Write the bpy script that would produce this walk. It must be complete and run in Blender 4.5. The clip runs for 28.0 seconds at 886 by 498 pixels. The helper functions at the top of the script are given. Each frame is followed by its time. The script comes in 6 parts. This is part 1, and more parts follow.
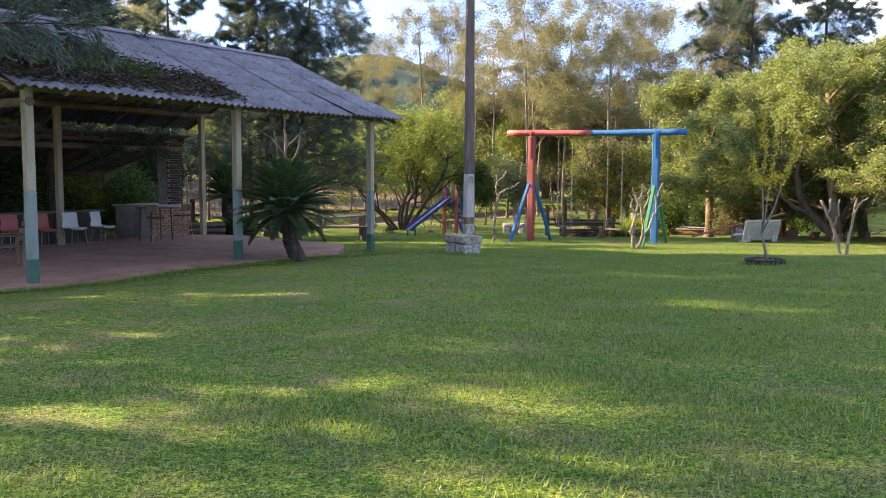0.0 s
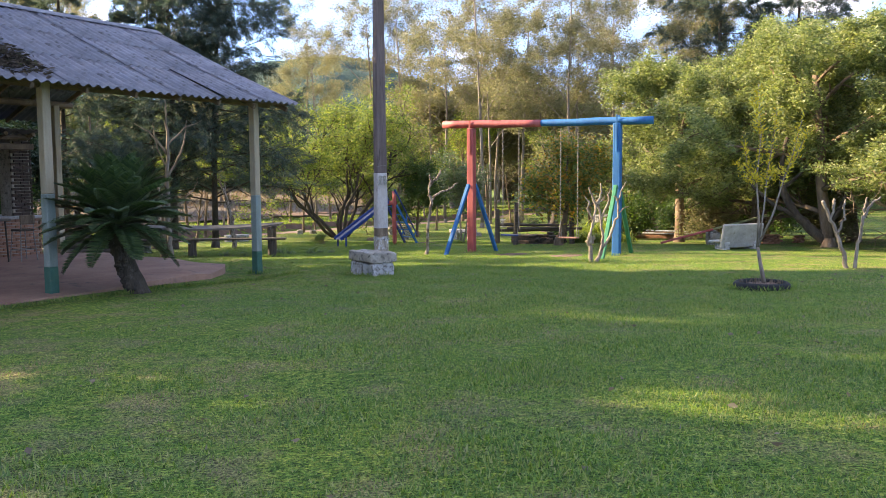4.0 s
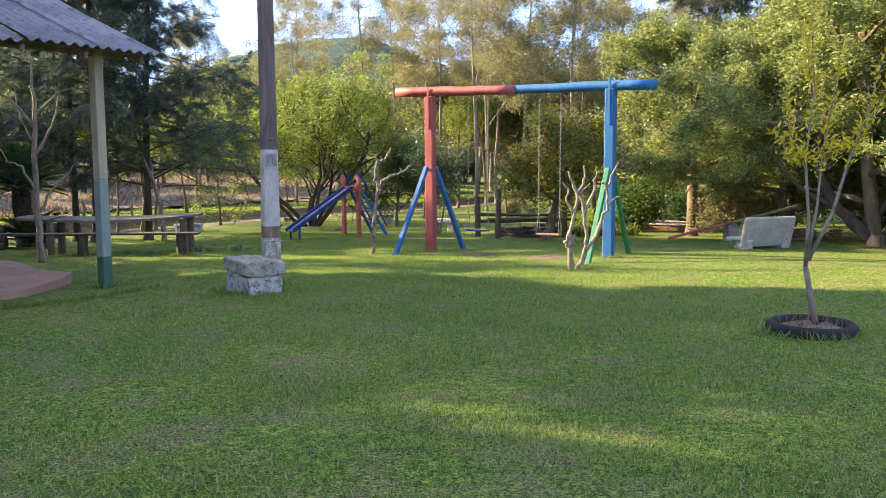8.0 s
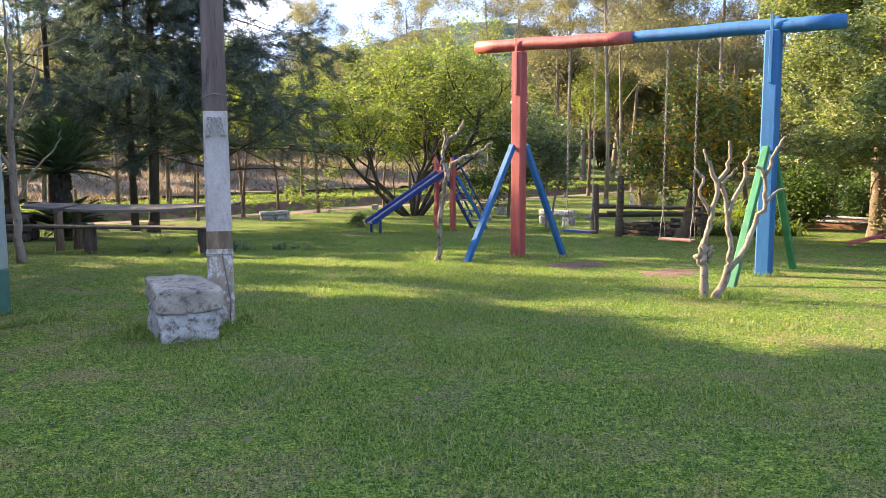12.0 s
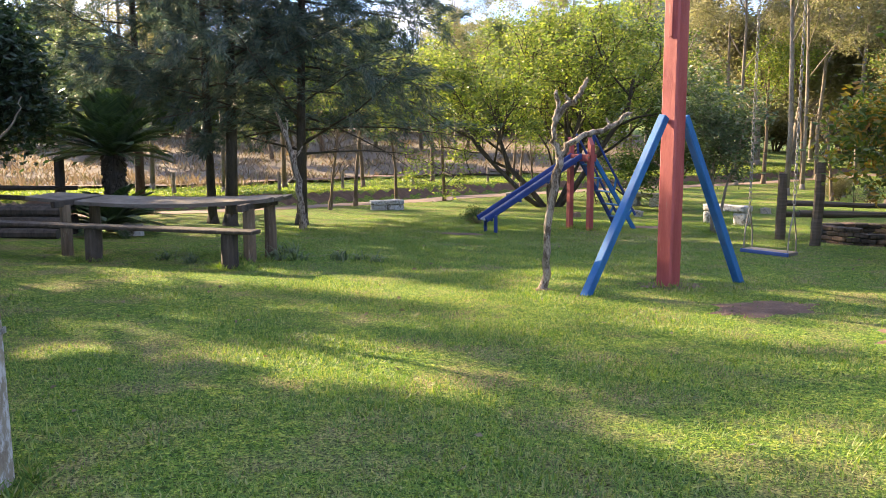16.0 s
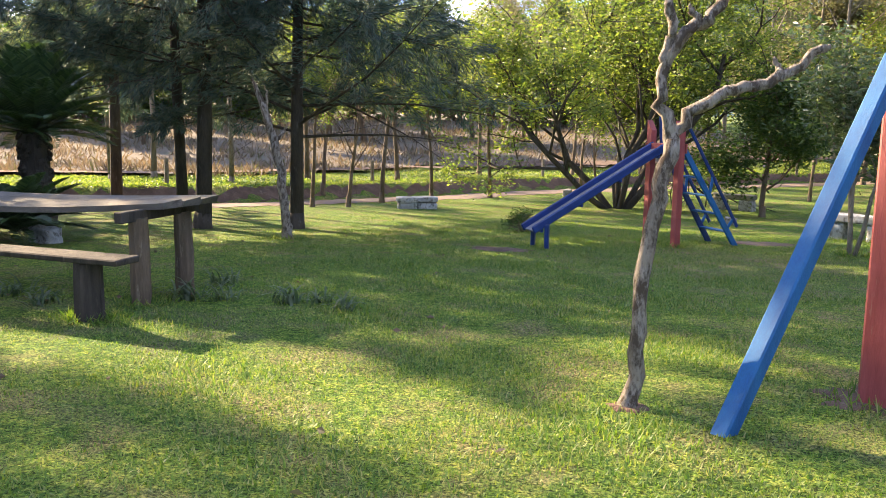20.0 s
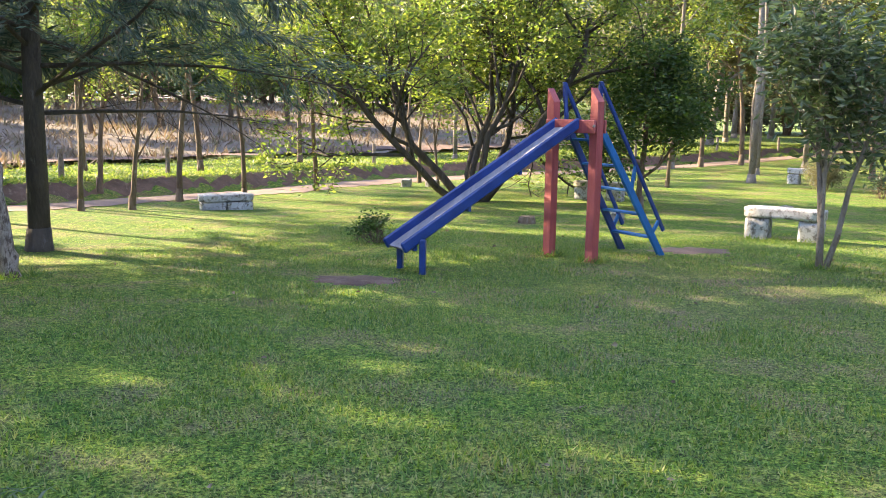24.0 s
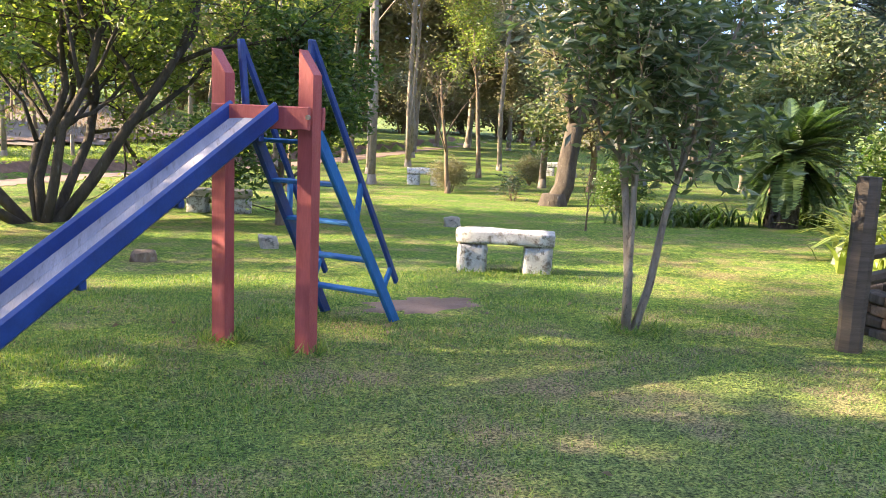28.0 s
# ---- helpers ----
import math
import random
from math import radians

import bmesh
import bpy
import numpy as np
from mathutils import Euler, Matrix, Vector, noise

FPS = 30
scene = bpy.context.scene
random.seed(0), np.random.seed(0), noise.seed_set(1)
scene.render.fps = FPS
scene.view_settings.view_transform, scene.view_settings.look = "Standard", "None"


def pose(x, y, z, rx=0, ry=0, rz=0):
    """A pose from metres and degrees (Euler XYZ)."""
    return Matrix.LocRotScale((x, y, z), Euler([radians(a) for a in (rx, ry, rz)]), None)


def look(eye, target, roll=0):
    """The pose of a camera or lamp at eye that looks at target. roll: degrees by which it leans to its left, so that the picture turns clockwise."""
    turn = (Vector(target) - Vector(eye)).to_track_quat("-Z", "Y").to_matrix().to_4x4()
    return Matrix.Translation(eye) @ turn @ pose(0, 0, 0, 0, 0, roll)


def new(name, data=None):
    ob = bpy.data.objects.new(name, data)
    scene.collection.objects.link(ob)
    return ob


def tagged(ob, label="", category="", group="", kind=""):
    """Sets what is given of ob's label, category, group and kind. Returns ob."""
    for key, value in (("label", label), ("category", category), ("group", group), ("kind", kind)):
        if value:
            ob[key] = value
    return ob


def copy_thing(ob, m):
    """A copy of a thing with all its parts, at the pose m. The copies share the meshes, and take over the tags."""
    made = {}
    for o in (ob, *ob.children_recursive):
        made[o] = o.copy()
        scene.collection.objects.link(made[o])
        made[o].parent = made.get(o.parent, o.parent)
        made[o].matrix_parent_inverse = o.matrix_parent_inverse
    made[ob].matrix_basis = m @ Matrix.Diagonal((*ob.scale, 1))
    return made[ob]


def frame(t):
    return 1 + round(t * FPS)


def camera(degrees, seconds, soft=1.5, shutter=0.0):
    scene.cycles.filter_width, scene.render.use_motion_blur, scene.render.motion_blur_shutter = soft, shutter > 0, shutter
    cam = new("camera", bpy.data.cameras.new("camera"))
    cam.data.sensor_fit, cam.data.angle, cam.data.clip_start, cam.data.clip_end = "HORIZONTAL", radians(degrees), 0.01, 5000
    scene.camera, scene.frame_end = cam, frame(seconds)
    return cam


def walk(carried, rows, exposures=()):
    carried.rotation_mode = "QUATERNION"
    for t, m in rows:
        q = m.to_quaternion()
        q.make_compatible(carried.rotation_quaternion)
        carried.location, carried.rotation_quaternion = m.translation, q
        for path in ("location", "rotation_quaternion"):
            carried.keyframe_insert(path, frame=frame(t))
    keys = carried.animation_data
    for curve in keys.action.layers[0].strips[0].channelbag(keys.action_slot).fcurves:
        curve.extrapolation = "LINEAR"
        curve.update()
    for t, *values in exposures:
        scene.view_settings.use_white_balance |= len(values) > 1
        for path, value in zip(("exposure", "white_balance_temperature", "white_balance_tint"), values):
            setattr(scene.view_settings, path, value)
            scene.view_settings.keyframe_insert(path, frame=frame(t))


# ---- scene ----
cam = camera(55.3, 28.0, 0.6)
PATH = [
    (0, (-0.124, -0.735, 1.307), (-0.099, 1.257, 1.13), 0.3),
    (0.5, (-0.037, -0.164, 1.305), (0.032, 1.827, 1.126), 0.2),
    (1, (0.025, 0.399, 1.302), (0.127, 2.388, 1.127), 0.3),
    (1.5, (0.065, 0.945, 1.301), (0.179, 2.934, 1.132), 0.2),
    (2, (0.151, 1.521, 1.295), (0.276, 3.507, 1.094), -0.3),
    (2.5, (0.347, 2.145, 1.285), (0.471, 4.129, 1.064), -0.1),
    (3, (0.652, 2.791, 1.27), (0.792, 4.776, 1.072), -0.5),
    (3.5, (0.958, 3.393, 1.248), (1.088, 5.38, 1.066), -0.5),
    (5.5, (1.916, 5.635, 1.259), (1.925, 7.628, 1.098), 0.1),
    (6, (2.166, 6.232, 1.262), (2.254, 8.224, 1.099), -0.2),
    (6.5, (2.421, 6.858, 1.243), (2.512, 8.847, 1.052), 0.2),
    (7, (2.63, 7.502, 1.214), (2.71, 9.491, 1.019), -0.2),
    (7.5, (2.815, 8.125, 1.183), (2.881, 10.113, 0.969), -0.1),
    (8, (2.979, 8.74, 1.158), (3.041, 10.728, 0.947), -0.2),
    (8.5, (3.147, 9.321, 1.138), (3.173, 11.311, 0.939), -0.6),
    (9, (3.335, 9.896, 1.126), (3.277, 11.887, 0.947), -0.1),
    (9.5, (3.471, 10.516, 1.109), (3.401, 12.507, 0.931), -0.4),
    (10, (3.581, 11.135, 1.08), (3.459, 13.122, 0.892), -0.0),
    (10.5, (3.691, 11.759, 1.054), (3.553, 13.744, 0.853), -0.1),
    (11, (3.789, 12.37, 1.05), (3.63, 14.352, 0.835), -0.6),
    (11.5, (3.907, 13.005, 1.022), (3.663, 14.974, 0.772), -0.2),
    (13.5, (4.234, 15.433, 0.928), (3.935, 17.399, 0.715), 0.1),
    (14, (4.202, 16.1, 0.909), (3.787, 18.039, 0.644), 0.2),
    (14.5, (4.089, 16.747, 0.891), (3.567, 18.656, 0.603), -0.3),
    (15, (4.037, 17.361, 0.853), (3.44, 19.246, 0.553), -0.2),
    (15.5, (3.982, 17.948, 0.864), (3.35, 19.823, 0.572), -0.2),
    (16, (3.91, 18.574, 0.853), (3.285, 20.453, 0.57), -0.2),
    (16.5, (3.845, 19.195, 0.831), (3.17, 21.054, 0.535), -0.1),
    (17, (3.752, 19.805, 0.777), (3.083, 21.667, 0.484), 0.2),
    (17.5, (3.648, 20.389, 0.734), (2.962, 22.24, 0.412), 0.3),
    (18, (3.519, 20.974, 0.735), (2.777, 22.798, 0.386), 0.4),
    (18.5, (3.326, 21.573, 0.745), (2.583, 23.4, 0.417), 0.2),
    (19, (3.144, 22.205, 0.697), (2.37, 24.018, 0.363), 0.6),
    (19.5, (2.938, 22.817, 0.645), (2.178, 24.642, 0.339), 0.7),
    (20, (2.728, 23.41, 0.609), (1.98, 25.24, 0.305), 0.7),
    (20.5, (2.526, 23.976, 0.608), (1.813, 25.818, 0.294), 1.2),
    (22.5, (1.437, 25.905, 0.466), (0.882, 27.806, 0.189), 0.3),
    (23, (1.216, 26.486, 0.443), (0.742, 28.408, 0.154), 0.9),
    (23.5, (1.021, 27.071, 0.408), (0.661, 29.014, 0.102), 0.6),
    (24, (0.888, 27.63, 0.385), (0.557, 29.575, 0.052), 0.7),
    (24.5, (0.801, 28.158, 0.36), (0.49, 30.104, 0.018), 1.0),
    (25, (0.716, 28.753, 0.327), (0.505, 30.715, 0.0), 0.8),
    (25.5, (0.633, 29.382, 0.257), (0.503, 31.345, -0.105), 1.0),
    (26, (0.495, 29.987, 0.204), (0.489, 31.961, -0.116), 0.4),
    (26.5, (0.375, 30.583, 0.184), (0.487, 32.555, -0.133), 0.8),
    (27, (0.215, 31.143, 0.198), (0.524, 33.093, -0.121), 1.6),
    (27.5, (0.057, 31.708, 0.225), (0.546, 33.62, -0.1), 2.0),
    (28, (-0.067, 32.286, 0.248), (0.579, 34.151, -0.072), 2.5),
]
walk(cam, [(t, look(eye, target, roll)) for t, eye, target, roll in PATH], [(0, 2.62, 7700, 19), (3, 2.7, 7550, 19), (6, 2.7, 7450, 18), (9, 2.78, 7450, 19), (11, 2.82, 7450, 19), (14, 2.84, 7550, 19), (17, 2.84, 7550, 19), (20.5, 2.82, 7300, 18), (22.5, 3.14, 7000, 18), (25, 3.3, 7000, 18), (27, 3.34, 6950, 18), (28, 3.34, 7050, 19)])


# ---- world, sun ----
SUN_DIR = Vector((-0.945, 0.33, 0.46)).normalized()
world = bpy.data.worlds.new("sky")
scene.world = world
world.use_nodes = True
wn, wl = world.node_tree.nodes, world.node_tree.links
sky = wn.new("ShaderNodeTexSky")
sky.sky_type = "NISHITA"
sky.sun_disc = False
sky.sun_elevation = math.asin(SUN_DIR.z)
sky.sun_rotation = math.atan2(SUN_DIR.x, SUN_DIR.y)
sky.altitude = 1500
sky.air_density, sky.dust_density, sky.ozone_density = 1.0, 0.1, 2.5
way = wn.new("ShaderNodeTexCoord").outputs["Generated"]
lift, unit = wn.new("ShaderNodeVectorMath"), wn.new("ShaderNodeVectorMath")
lift.operation, unit.operation = "ADD", "NORMALIZE"
lift.inputs[1].default_value = (0, 0, 0.42)
wl.new(way, lift.inputs[0]), wl.new(lift.outputs[0], unit.inputs[0]), wl.new(unit.outputs[0], sky.inputs[0])
puff, flat = wn.new("ShaderNodeTexNoise"), wn.new("ShaderNodeMapping")
flat.inputs["Scale"].default_value, flat.inputs["Location"].default_value = (1.0, 1.0, 2.4), (3.1, 0.4, 0.0)
puff.inputs["Scale"].default_value, puff.inputs["Detail"].default_value, puff.inputs["Roughness"].default_value = 3.4, 8.0, 0.55
wl.new(way, flat.inputs[0]), wl.new(flat.outputs[0], puff.inputs["Vector"])
cover = wn.new("ShaderNodeValToRGB")
cover.color_ramp.elements[0].position, cover.color_ramp.elements[1].position = 0.52, 0.66
wl.new(puff.outputs["Fac"], cover.inputs[0])
clouds = wn.new("ShaderNodeMix")
clouds.data_type = "RGBA"
clouds.inputs[7].default_value = (3.0, 3.0, 3.1, 1)
wl.new(cover.outputs[0], clouds.inputs[0]), wl.new(sky.outputs[0], clouds.inputs[6])
wl.new(clouds.outputs[2], wn["Background"].inputs[0])
wn["Background"].inputs[1].default_value = 0.15
sun_data = bpy.data.lights.new("sun", "SUN")
sun_data.energy, sun_data.angle, sun_data.color = 3.5, radians(0.6), (1.0, 0.86, 0.6)
sun_lamp = new("sun", sun_data)
sun_lamp.matrix_world = look((0, 0, 40), Vector((0, 0, 40)) - SUN_DIR)


# ---- materials ----
def shader(name):
    m = bpy.data.materials.new(name)
    m.use_nodes = True
    return m, m.node_tree.nodes, m.node_tree.links, m.node_tree.nodes["Principled BSDF"]


def ramp(n, stops):
    r = n.new("ShaderNodeValToRGB")
    while len(r.color_ramp.elements) < len(stops):
        r.color_ramp.elements.new(0.5)
    for e, (p, c) in zip(r.color_ramp.elements, stops):
        e.position, e.color = p, (*c, 1)
    return r


def noise_tex(n, l, coord, scale, detail=6.0, rough=0.6, stretch=None):
    t = n.new("ShaderNodeTexNoise")
    t.inputs["Scale"].default_value, t.inputs["Detail"].default_value, t.inputs["Roughness"].default_value = scale, detail, rough
    if stretch:
        mp = n.new("ShaderNodeMapping")
        mp.inputs["Scale"].default_value = stretch
        l.new(coord, mp.inputs["Vector"])
        coord = mp.outputs[0]
    l.new(coord, t.inputs["Vector"])
    return t.outputs["Fac"]


def mixed(n, l, fac, a, b, kind="MIX"):
    m = n.new("ShaderNodeMix")
    m.data_type, m.blend_type = "RGBA", kind
    for sock, val in ((m.inputs[0], fac), (m.inputs[6], a), (m.inputs[7], b)):
        if isinstance(val, (int, float)):
            sock.default_value = val
        elif isinstance(val, tuple):
            sock.default_value = (*val, 1)
        else:
            l.new(val, sock)
    return m.outputs[2]


def surface(name, dark, light, worn=None, scale=6.0, grain=60.0, stretch=None, rough=0.75, bump=0.3, metal=0.0, wear=0.6, vary=0.0, depth=0.01):
    """Two tones at one scale, a worn or dirty tone in patches at another, grain and relief."""
    m, n, l, p = shader(name)
    co = n.new("ShaderNodeTexCoord").outputs["Object"]
    big = noise_tex(n, l, co, scale, 5, 0.6, stretch)
    fine = noise_tex(n, l, co, grain, 6, 0.7, stretch)
    base = ramp(n, [(0.3, dark), (0.7, light)])
    l.new(big, base.inputs[0])
    col = mixed(n, l, 0.35, base.outputs[0], fine, "OVERLAY")
    if worn:
        patch = ramp(n, [(wear - 0.06, (0, 0, 0)), (wear + 0.06, (1, 1, 1))])
        l.new(noise_tex(n, l, co, scale * 2.3, 8, 0.72, stretch), patch.inputs[0])
        col = mixed(n, l, patch.outputs[0], col, worn)
    if vary:
        info = n.new("ShaderNodeObjectInfo").outputs["Random"]
        shade = ramp(n, [(0, (1 - vary,) * 3), (1, (1 + vary,) * 3)])
        l.new(info, shade.inputs[0])
        col = mixed(n, l, 1.0, col, shade.outputs[0], "MULTIPLY")
    l.new(col, p.inputs["Base Color"])
    p.inputs["Roughness"].default_value, p.inputs["Metallic"].default_value = rough, metal
    b = n.new("ShaderNodeBump")
    b.inputs["Strength"].default_value, b.inputs["Distance"].default_value = bump, depth
    mx = n.new("ShaderNodeMath")
    l.new(big, mx.inputs[0]), l.new(fine, mx.inputs[1])
    l.new(mx.outputs[0], b.inputs["Height"])
    l.new(b.outputs[0], p.inputs["Normal"])
    return m


def foliage(name, tones, rough=0.5, through_light=0.45, glow=(1.6, 1.9, 0.6)):
    """Leaves: each one its own tone, with daylight passing through them."""
    m, n, l, p = shader(name)
    isl = n.new("ShaderNodeNewGeometry").outputs["Random Per Island"]
    r = ramp(n, [(i / max(1, len(tones) - 1), c) for i, c in enumerate(tones)])
    l.new(isl, r.inputs[0])
    l.new(r.outputs[0], p.inputs["Base Color"])
    p.inputs["Roughness"].default_value = rough
    tr = n.new("ShaderNodeBsdfTranslucent")
    l.new(mixed(n, l, 1.0, r.outputs[0], glow, "MULTIPLY"), tr.inputs["Color"])
    mx = n.new("ShaderNodeMixShader")
    mx.inputs[0].default_value = through_light
    l.new(p.outputs[0], mx.inputs[1]), l.new(tr.outputs[0], mx.inputs[2])
    l.new(mx.outputs[0], n["Material Output"].inputs[0])
    return m


BARK_DARK = surface("bark_dark", (0.03, 0.022, 0.016), (0.09, 0.07, 0.05), (0.16, 0.15, 0.13), 5, 40, (1, 1, 0.25), 0.95, 0.9, depth=0.03, wear=0.66)
BARK_BROWN = surface("bark_brown", (0.09, 0.06, 0.04), (0.2, 0.14, 0.09), (0.3, 0.27, 0.22), 5, 40, (1, 1, 0.3), 0.95, 0.8, depth=0.02, wear=0.64)
BARK_PALE = surface("bark_pale", (0.14, 0.11, 0.085), (0.28, 0.235, 0.19), (0.09, 0.068, 0.05), 7, 50, (1, 1, 0.5), 0.9, 0.6, wear=0.6)
BARK_DEAD = surface("bark_dead_grey", (0.2, 0.155, 0.115), (0.42, 0.36, 0.3), (0.085, 0.06, 0.042), 9, 60, (1, 1, 0.4), 0.95, 1.0, wear=0.51, depth=0.02)
BARK_PRUNED = surface("bark_pruned_pale", (0.17, 0.135, 0.1), (0.32, 0.27, 0.215), (0.09, 0.068, 0.05), 8, 55, (1, 1, 0.5), 0.9, 0.8, wear=0.6, depth=0.015)
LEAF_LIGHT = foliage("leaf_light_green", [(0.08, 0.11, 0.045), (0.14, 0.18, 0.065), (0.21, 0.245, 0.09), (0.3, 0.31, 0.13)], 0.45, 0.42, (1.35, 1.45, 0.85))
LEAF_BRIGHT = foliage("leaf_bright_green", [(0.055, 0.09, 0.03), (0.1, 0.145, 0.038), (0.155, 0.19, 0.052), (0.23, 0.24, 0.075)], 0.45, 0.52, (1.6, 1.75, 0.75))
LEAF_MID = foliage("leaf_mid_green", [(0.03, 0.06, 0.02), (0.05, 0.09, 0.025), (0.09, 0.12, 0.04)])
LEAF_WOOD = foliage("leaf_far_wood", [(0.075, 0.105, 0.062), (0.115, 0.145, 0.085), (0.16, 0.185, 0.108), (0.17, 0.16, 0.1)], 0.5, 0.5, (1.4, 1.6, 0.8))
LEAF_DARK = foliage("leaf_dark_glossy", [(0.02, 0.042, 0.028), (0.036, 0.066, 0.042), (0.06, 0.09, 0.06)], 0.3, 0.25)
LEAF_NEEDLE = foliage("needle_blue_green", [(0.028, 0.052, 0.045), (0.054, 0.086, 0.072), (0.09, 0.125, 0.102), (0.13, 0.125, 0.09)], 0.5, 0.4, (1.1, 1.3, 1.0))
LEAF_DRY = foliage("leaf_sparse_olive", [(0.12, 0.125, 0.068), (0.175, 0.168, 0.1), (0.23, 0.2, 0.138), (0.14, 0.15, 0.078)], 0.5, 0.55, (1.3, 1.35, 0.9))
LEAF_ORANGE = foliage("leaf_turning_orange", [(0.055, 0.085, 0.025), (0.085, 0.115, 0.035), (0.13, 0.15, 0.045), (0.25, 0.17, 0.035), (0.34, 0.15, 0.035)], 0.45, 0.5)
LEAF_YELLOW = foliage("leaf_yellow_green", [(0.36, 0.32, 0.03), (0.5, 0.42, 0.04), (0.56, 0.46, 0.07)], 0.5, 0.4, (1.5, 1.4, 0.5))
LEAF_OLIVE = foliage("leaf_grey_green", [(0.05, 0.08, 0.045), (0.085, 0.12, 0.066), (0.14, 0.17, 0.1)], 0.32, 0.4, (1.4, 1.6, 0.8))
# Strap leaves with sunlight mixed into their colour.
LEAF_STRAP_SUNLIT = foliage("leaf_sunlit_strap", [(0.13, 0.19, 0.04), (0.2, 0.25, 0.055), (0.27, 0.3, 0.08)], 0.4, 0.4, (1.4, 1.5, 0.6))
FROND = foliage("cycad_frond", [(0.03, 0.06, 0.026), (0.055, 0.095, 0.04), (0.1, 0.145, 0.062)], 0.3, 0.25)
GRASS_BLADE = foliage("grass_blades", [(0.045, 0.1, 0.024), (0.08, 0.155, 0.03), (0.125, 0.205, 0.04), (0.19, 0.24, 0.055), (0.28, 0.26, 0.13)], 0.55, 0.38, (1.6, 1.8, 0.5))
DRY_BLADE = foliage("dry_weeds", [(0.13, 0.095, 0.07), (0.19, 0.145, 0.105), (0.25, 0.19, 0.14), (0.12, 0.125, 0.06)], 0.8, 0.3, (1.2, 1.1, 0.8))
WOOD_GREY = surface("weathered_grey_wood", (0.05, 0.038, 0.029), (0.125, 0.097, 0.075), (0.05, 0.038, 0.03), 3, 40, (0.4, 0.4, 6), 0.9, 0.6, wear=0.62)
WOOD_PLANK = surface("old_plank_wood", (0.08, 0.066, 0.052), (0.19, 0.163, 0.136), (0.075, 0.06, 0.045), 2.5, 30, (1, 1, 3), 0.85, 0.5, wear=0.62)
WOOD_POST = surface("brown_post_wood", (0.08, 0.055, 0.035), (0.2, 0.14, 0.09), (0.3, 0.24, 0.17), 4, 45, (3, 3, 0.4), 0.9, 0.7, wear=0.64, vary=0.2)
WOOD_DARK = surface("dark_damp_wood", (0.03, 0.024, 0.018), (0.09, 0.07, 0.055), (0.16, 0.13, 0.1), 4, 45, (3, 3, 0.5), 0.95, 0.7, wear=0.66, vary=0.2)
WOOD_RAFTER = surface("rafter_wood", (0.1, 0.068, 0.044), (0.23, 0.165, 0.11), (0.07, 0.048, 0.03), 3, 40, (1, 1, 1), 0.85, 0.5, wear=0.62)
CREAM = surface("cream_painted_wood", (0.3, 0.24, 0.155), (0.43, 0.36, 0.245), (0.18, 0.135, 0.085), 2.5, 50, (3, 3, 0.5), 0.7, 0.4, wear=0.68)
SAGE = surface("pale_grey_green_paint", (0.17, 0.22, 0.2), (0.26, 0.3, 0.27), (0.15, 0.16, 0.13), 2.5, 50, (3, 3, 0.5), 0.7, 0.4, wear=0.66)
GREEN_PAINT = surface("dark_green_paint", (0.02, 0.09, 0.06), (0.045, 0.14, 0.1), (0.1, 0.13, 0.1), 3, 50, None, 0.6, 0.4, wear=0.68)
RED_PAINT = surface("faded_red_paint", (0.28, 0.045, 0.045), (0.4, 0.09, 0.085), (0.34, 0.15, 0.12), 3, 40, (3, 3, 0.4), 0.6, 0.4, wear=0.68)
RED_PLANK = surface("worn_red_plank", (0.19, 0.085, 0.065), (0.32, 0.17, 0.13), (0.24, 0.18, 0.14), 4, 50, (3, 1, 1), 0.85, 0.5, wear=0.6)
BLUE_PAINT = surface("bright_blue_paint", (0.002, 0.085, 0.25), (0.004, 0.135, 0.34), (0.02, 0.15, 0.3), 3, 40, (3, 3, 0.5), 0.7, 0.4, wear=0.7)
NAVY_PAINT = surface("deep_blue_paint", (0.006, 0.025, 0.12), (0.01, 0.05, 0.21), (0.04, 0.08, 0.22), 3, 40, None, 0.4, 0.3, wear=0.7)
BRACE_GREEN = surface("green_brace_paint", (0.015, 0.14, 0.06), (0.03, 0.22, 0.1), (0.08, 0.16, 0.1), 3, 40, (3, 3, 0.5), 0.55, 0.4, wear=0.7)
SLIDE_METAL = surface("worn_slide_sheet", (0.2, 0.19, 0.215), (0.3, 0.285, 0.315), (0.14, 0.12, 0.13), 2, 30, (6, 0.7, 0.7), 0.92, 0.3, 0.0, wear=0.62)
STEEL = surface("dull_steel", (0.16, 0.15, 0.14), (0.3, 0.28, 0.26), (0.2, 0.1, 0.05), 12, 80, None, 0.5, 0.3, 0.7)
STONE_WHITE = surface("whitewashed_stone", (0.33, 0.32, 0.305), (0.53, 0.52, 0.505), (0.15, 0.13, 0.11), 5, 30, None, 0.9, 0.9, wear=0.55, depth=0.02, vary=0.06)
STONE_GREY = surface("mossy_grey_stone", (0.22, 0.19, 0.155), (0.43, 0.39, 0.33), (0.085, 0.08, 0.07), 4, 34, None, 0.95, 1.0, wear=0.58, depth=0.02, vary=0.15)
POLE_WHITE = surface("chalky_white_paint_on_pole", (0.36, 0.32, 0.3), (0.5, 0.46, 0.44), (0.26, 0.21, 0.18), 3, 35, (1.5, 1.5, 0.8), 0.9, 0.5, wear=0.62)
POLE_FOOT = surface("flaking_paint_on_bare_concrete", (0.24, 0.19, 0.14), (0.36, 0.3, 0.23), (0.58, 0.57, 0.56), 6, 40, (1.5, 1.5, 0.9), 0.95, 0.8, wear=0.54)
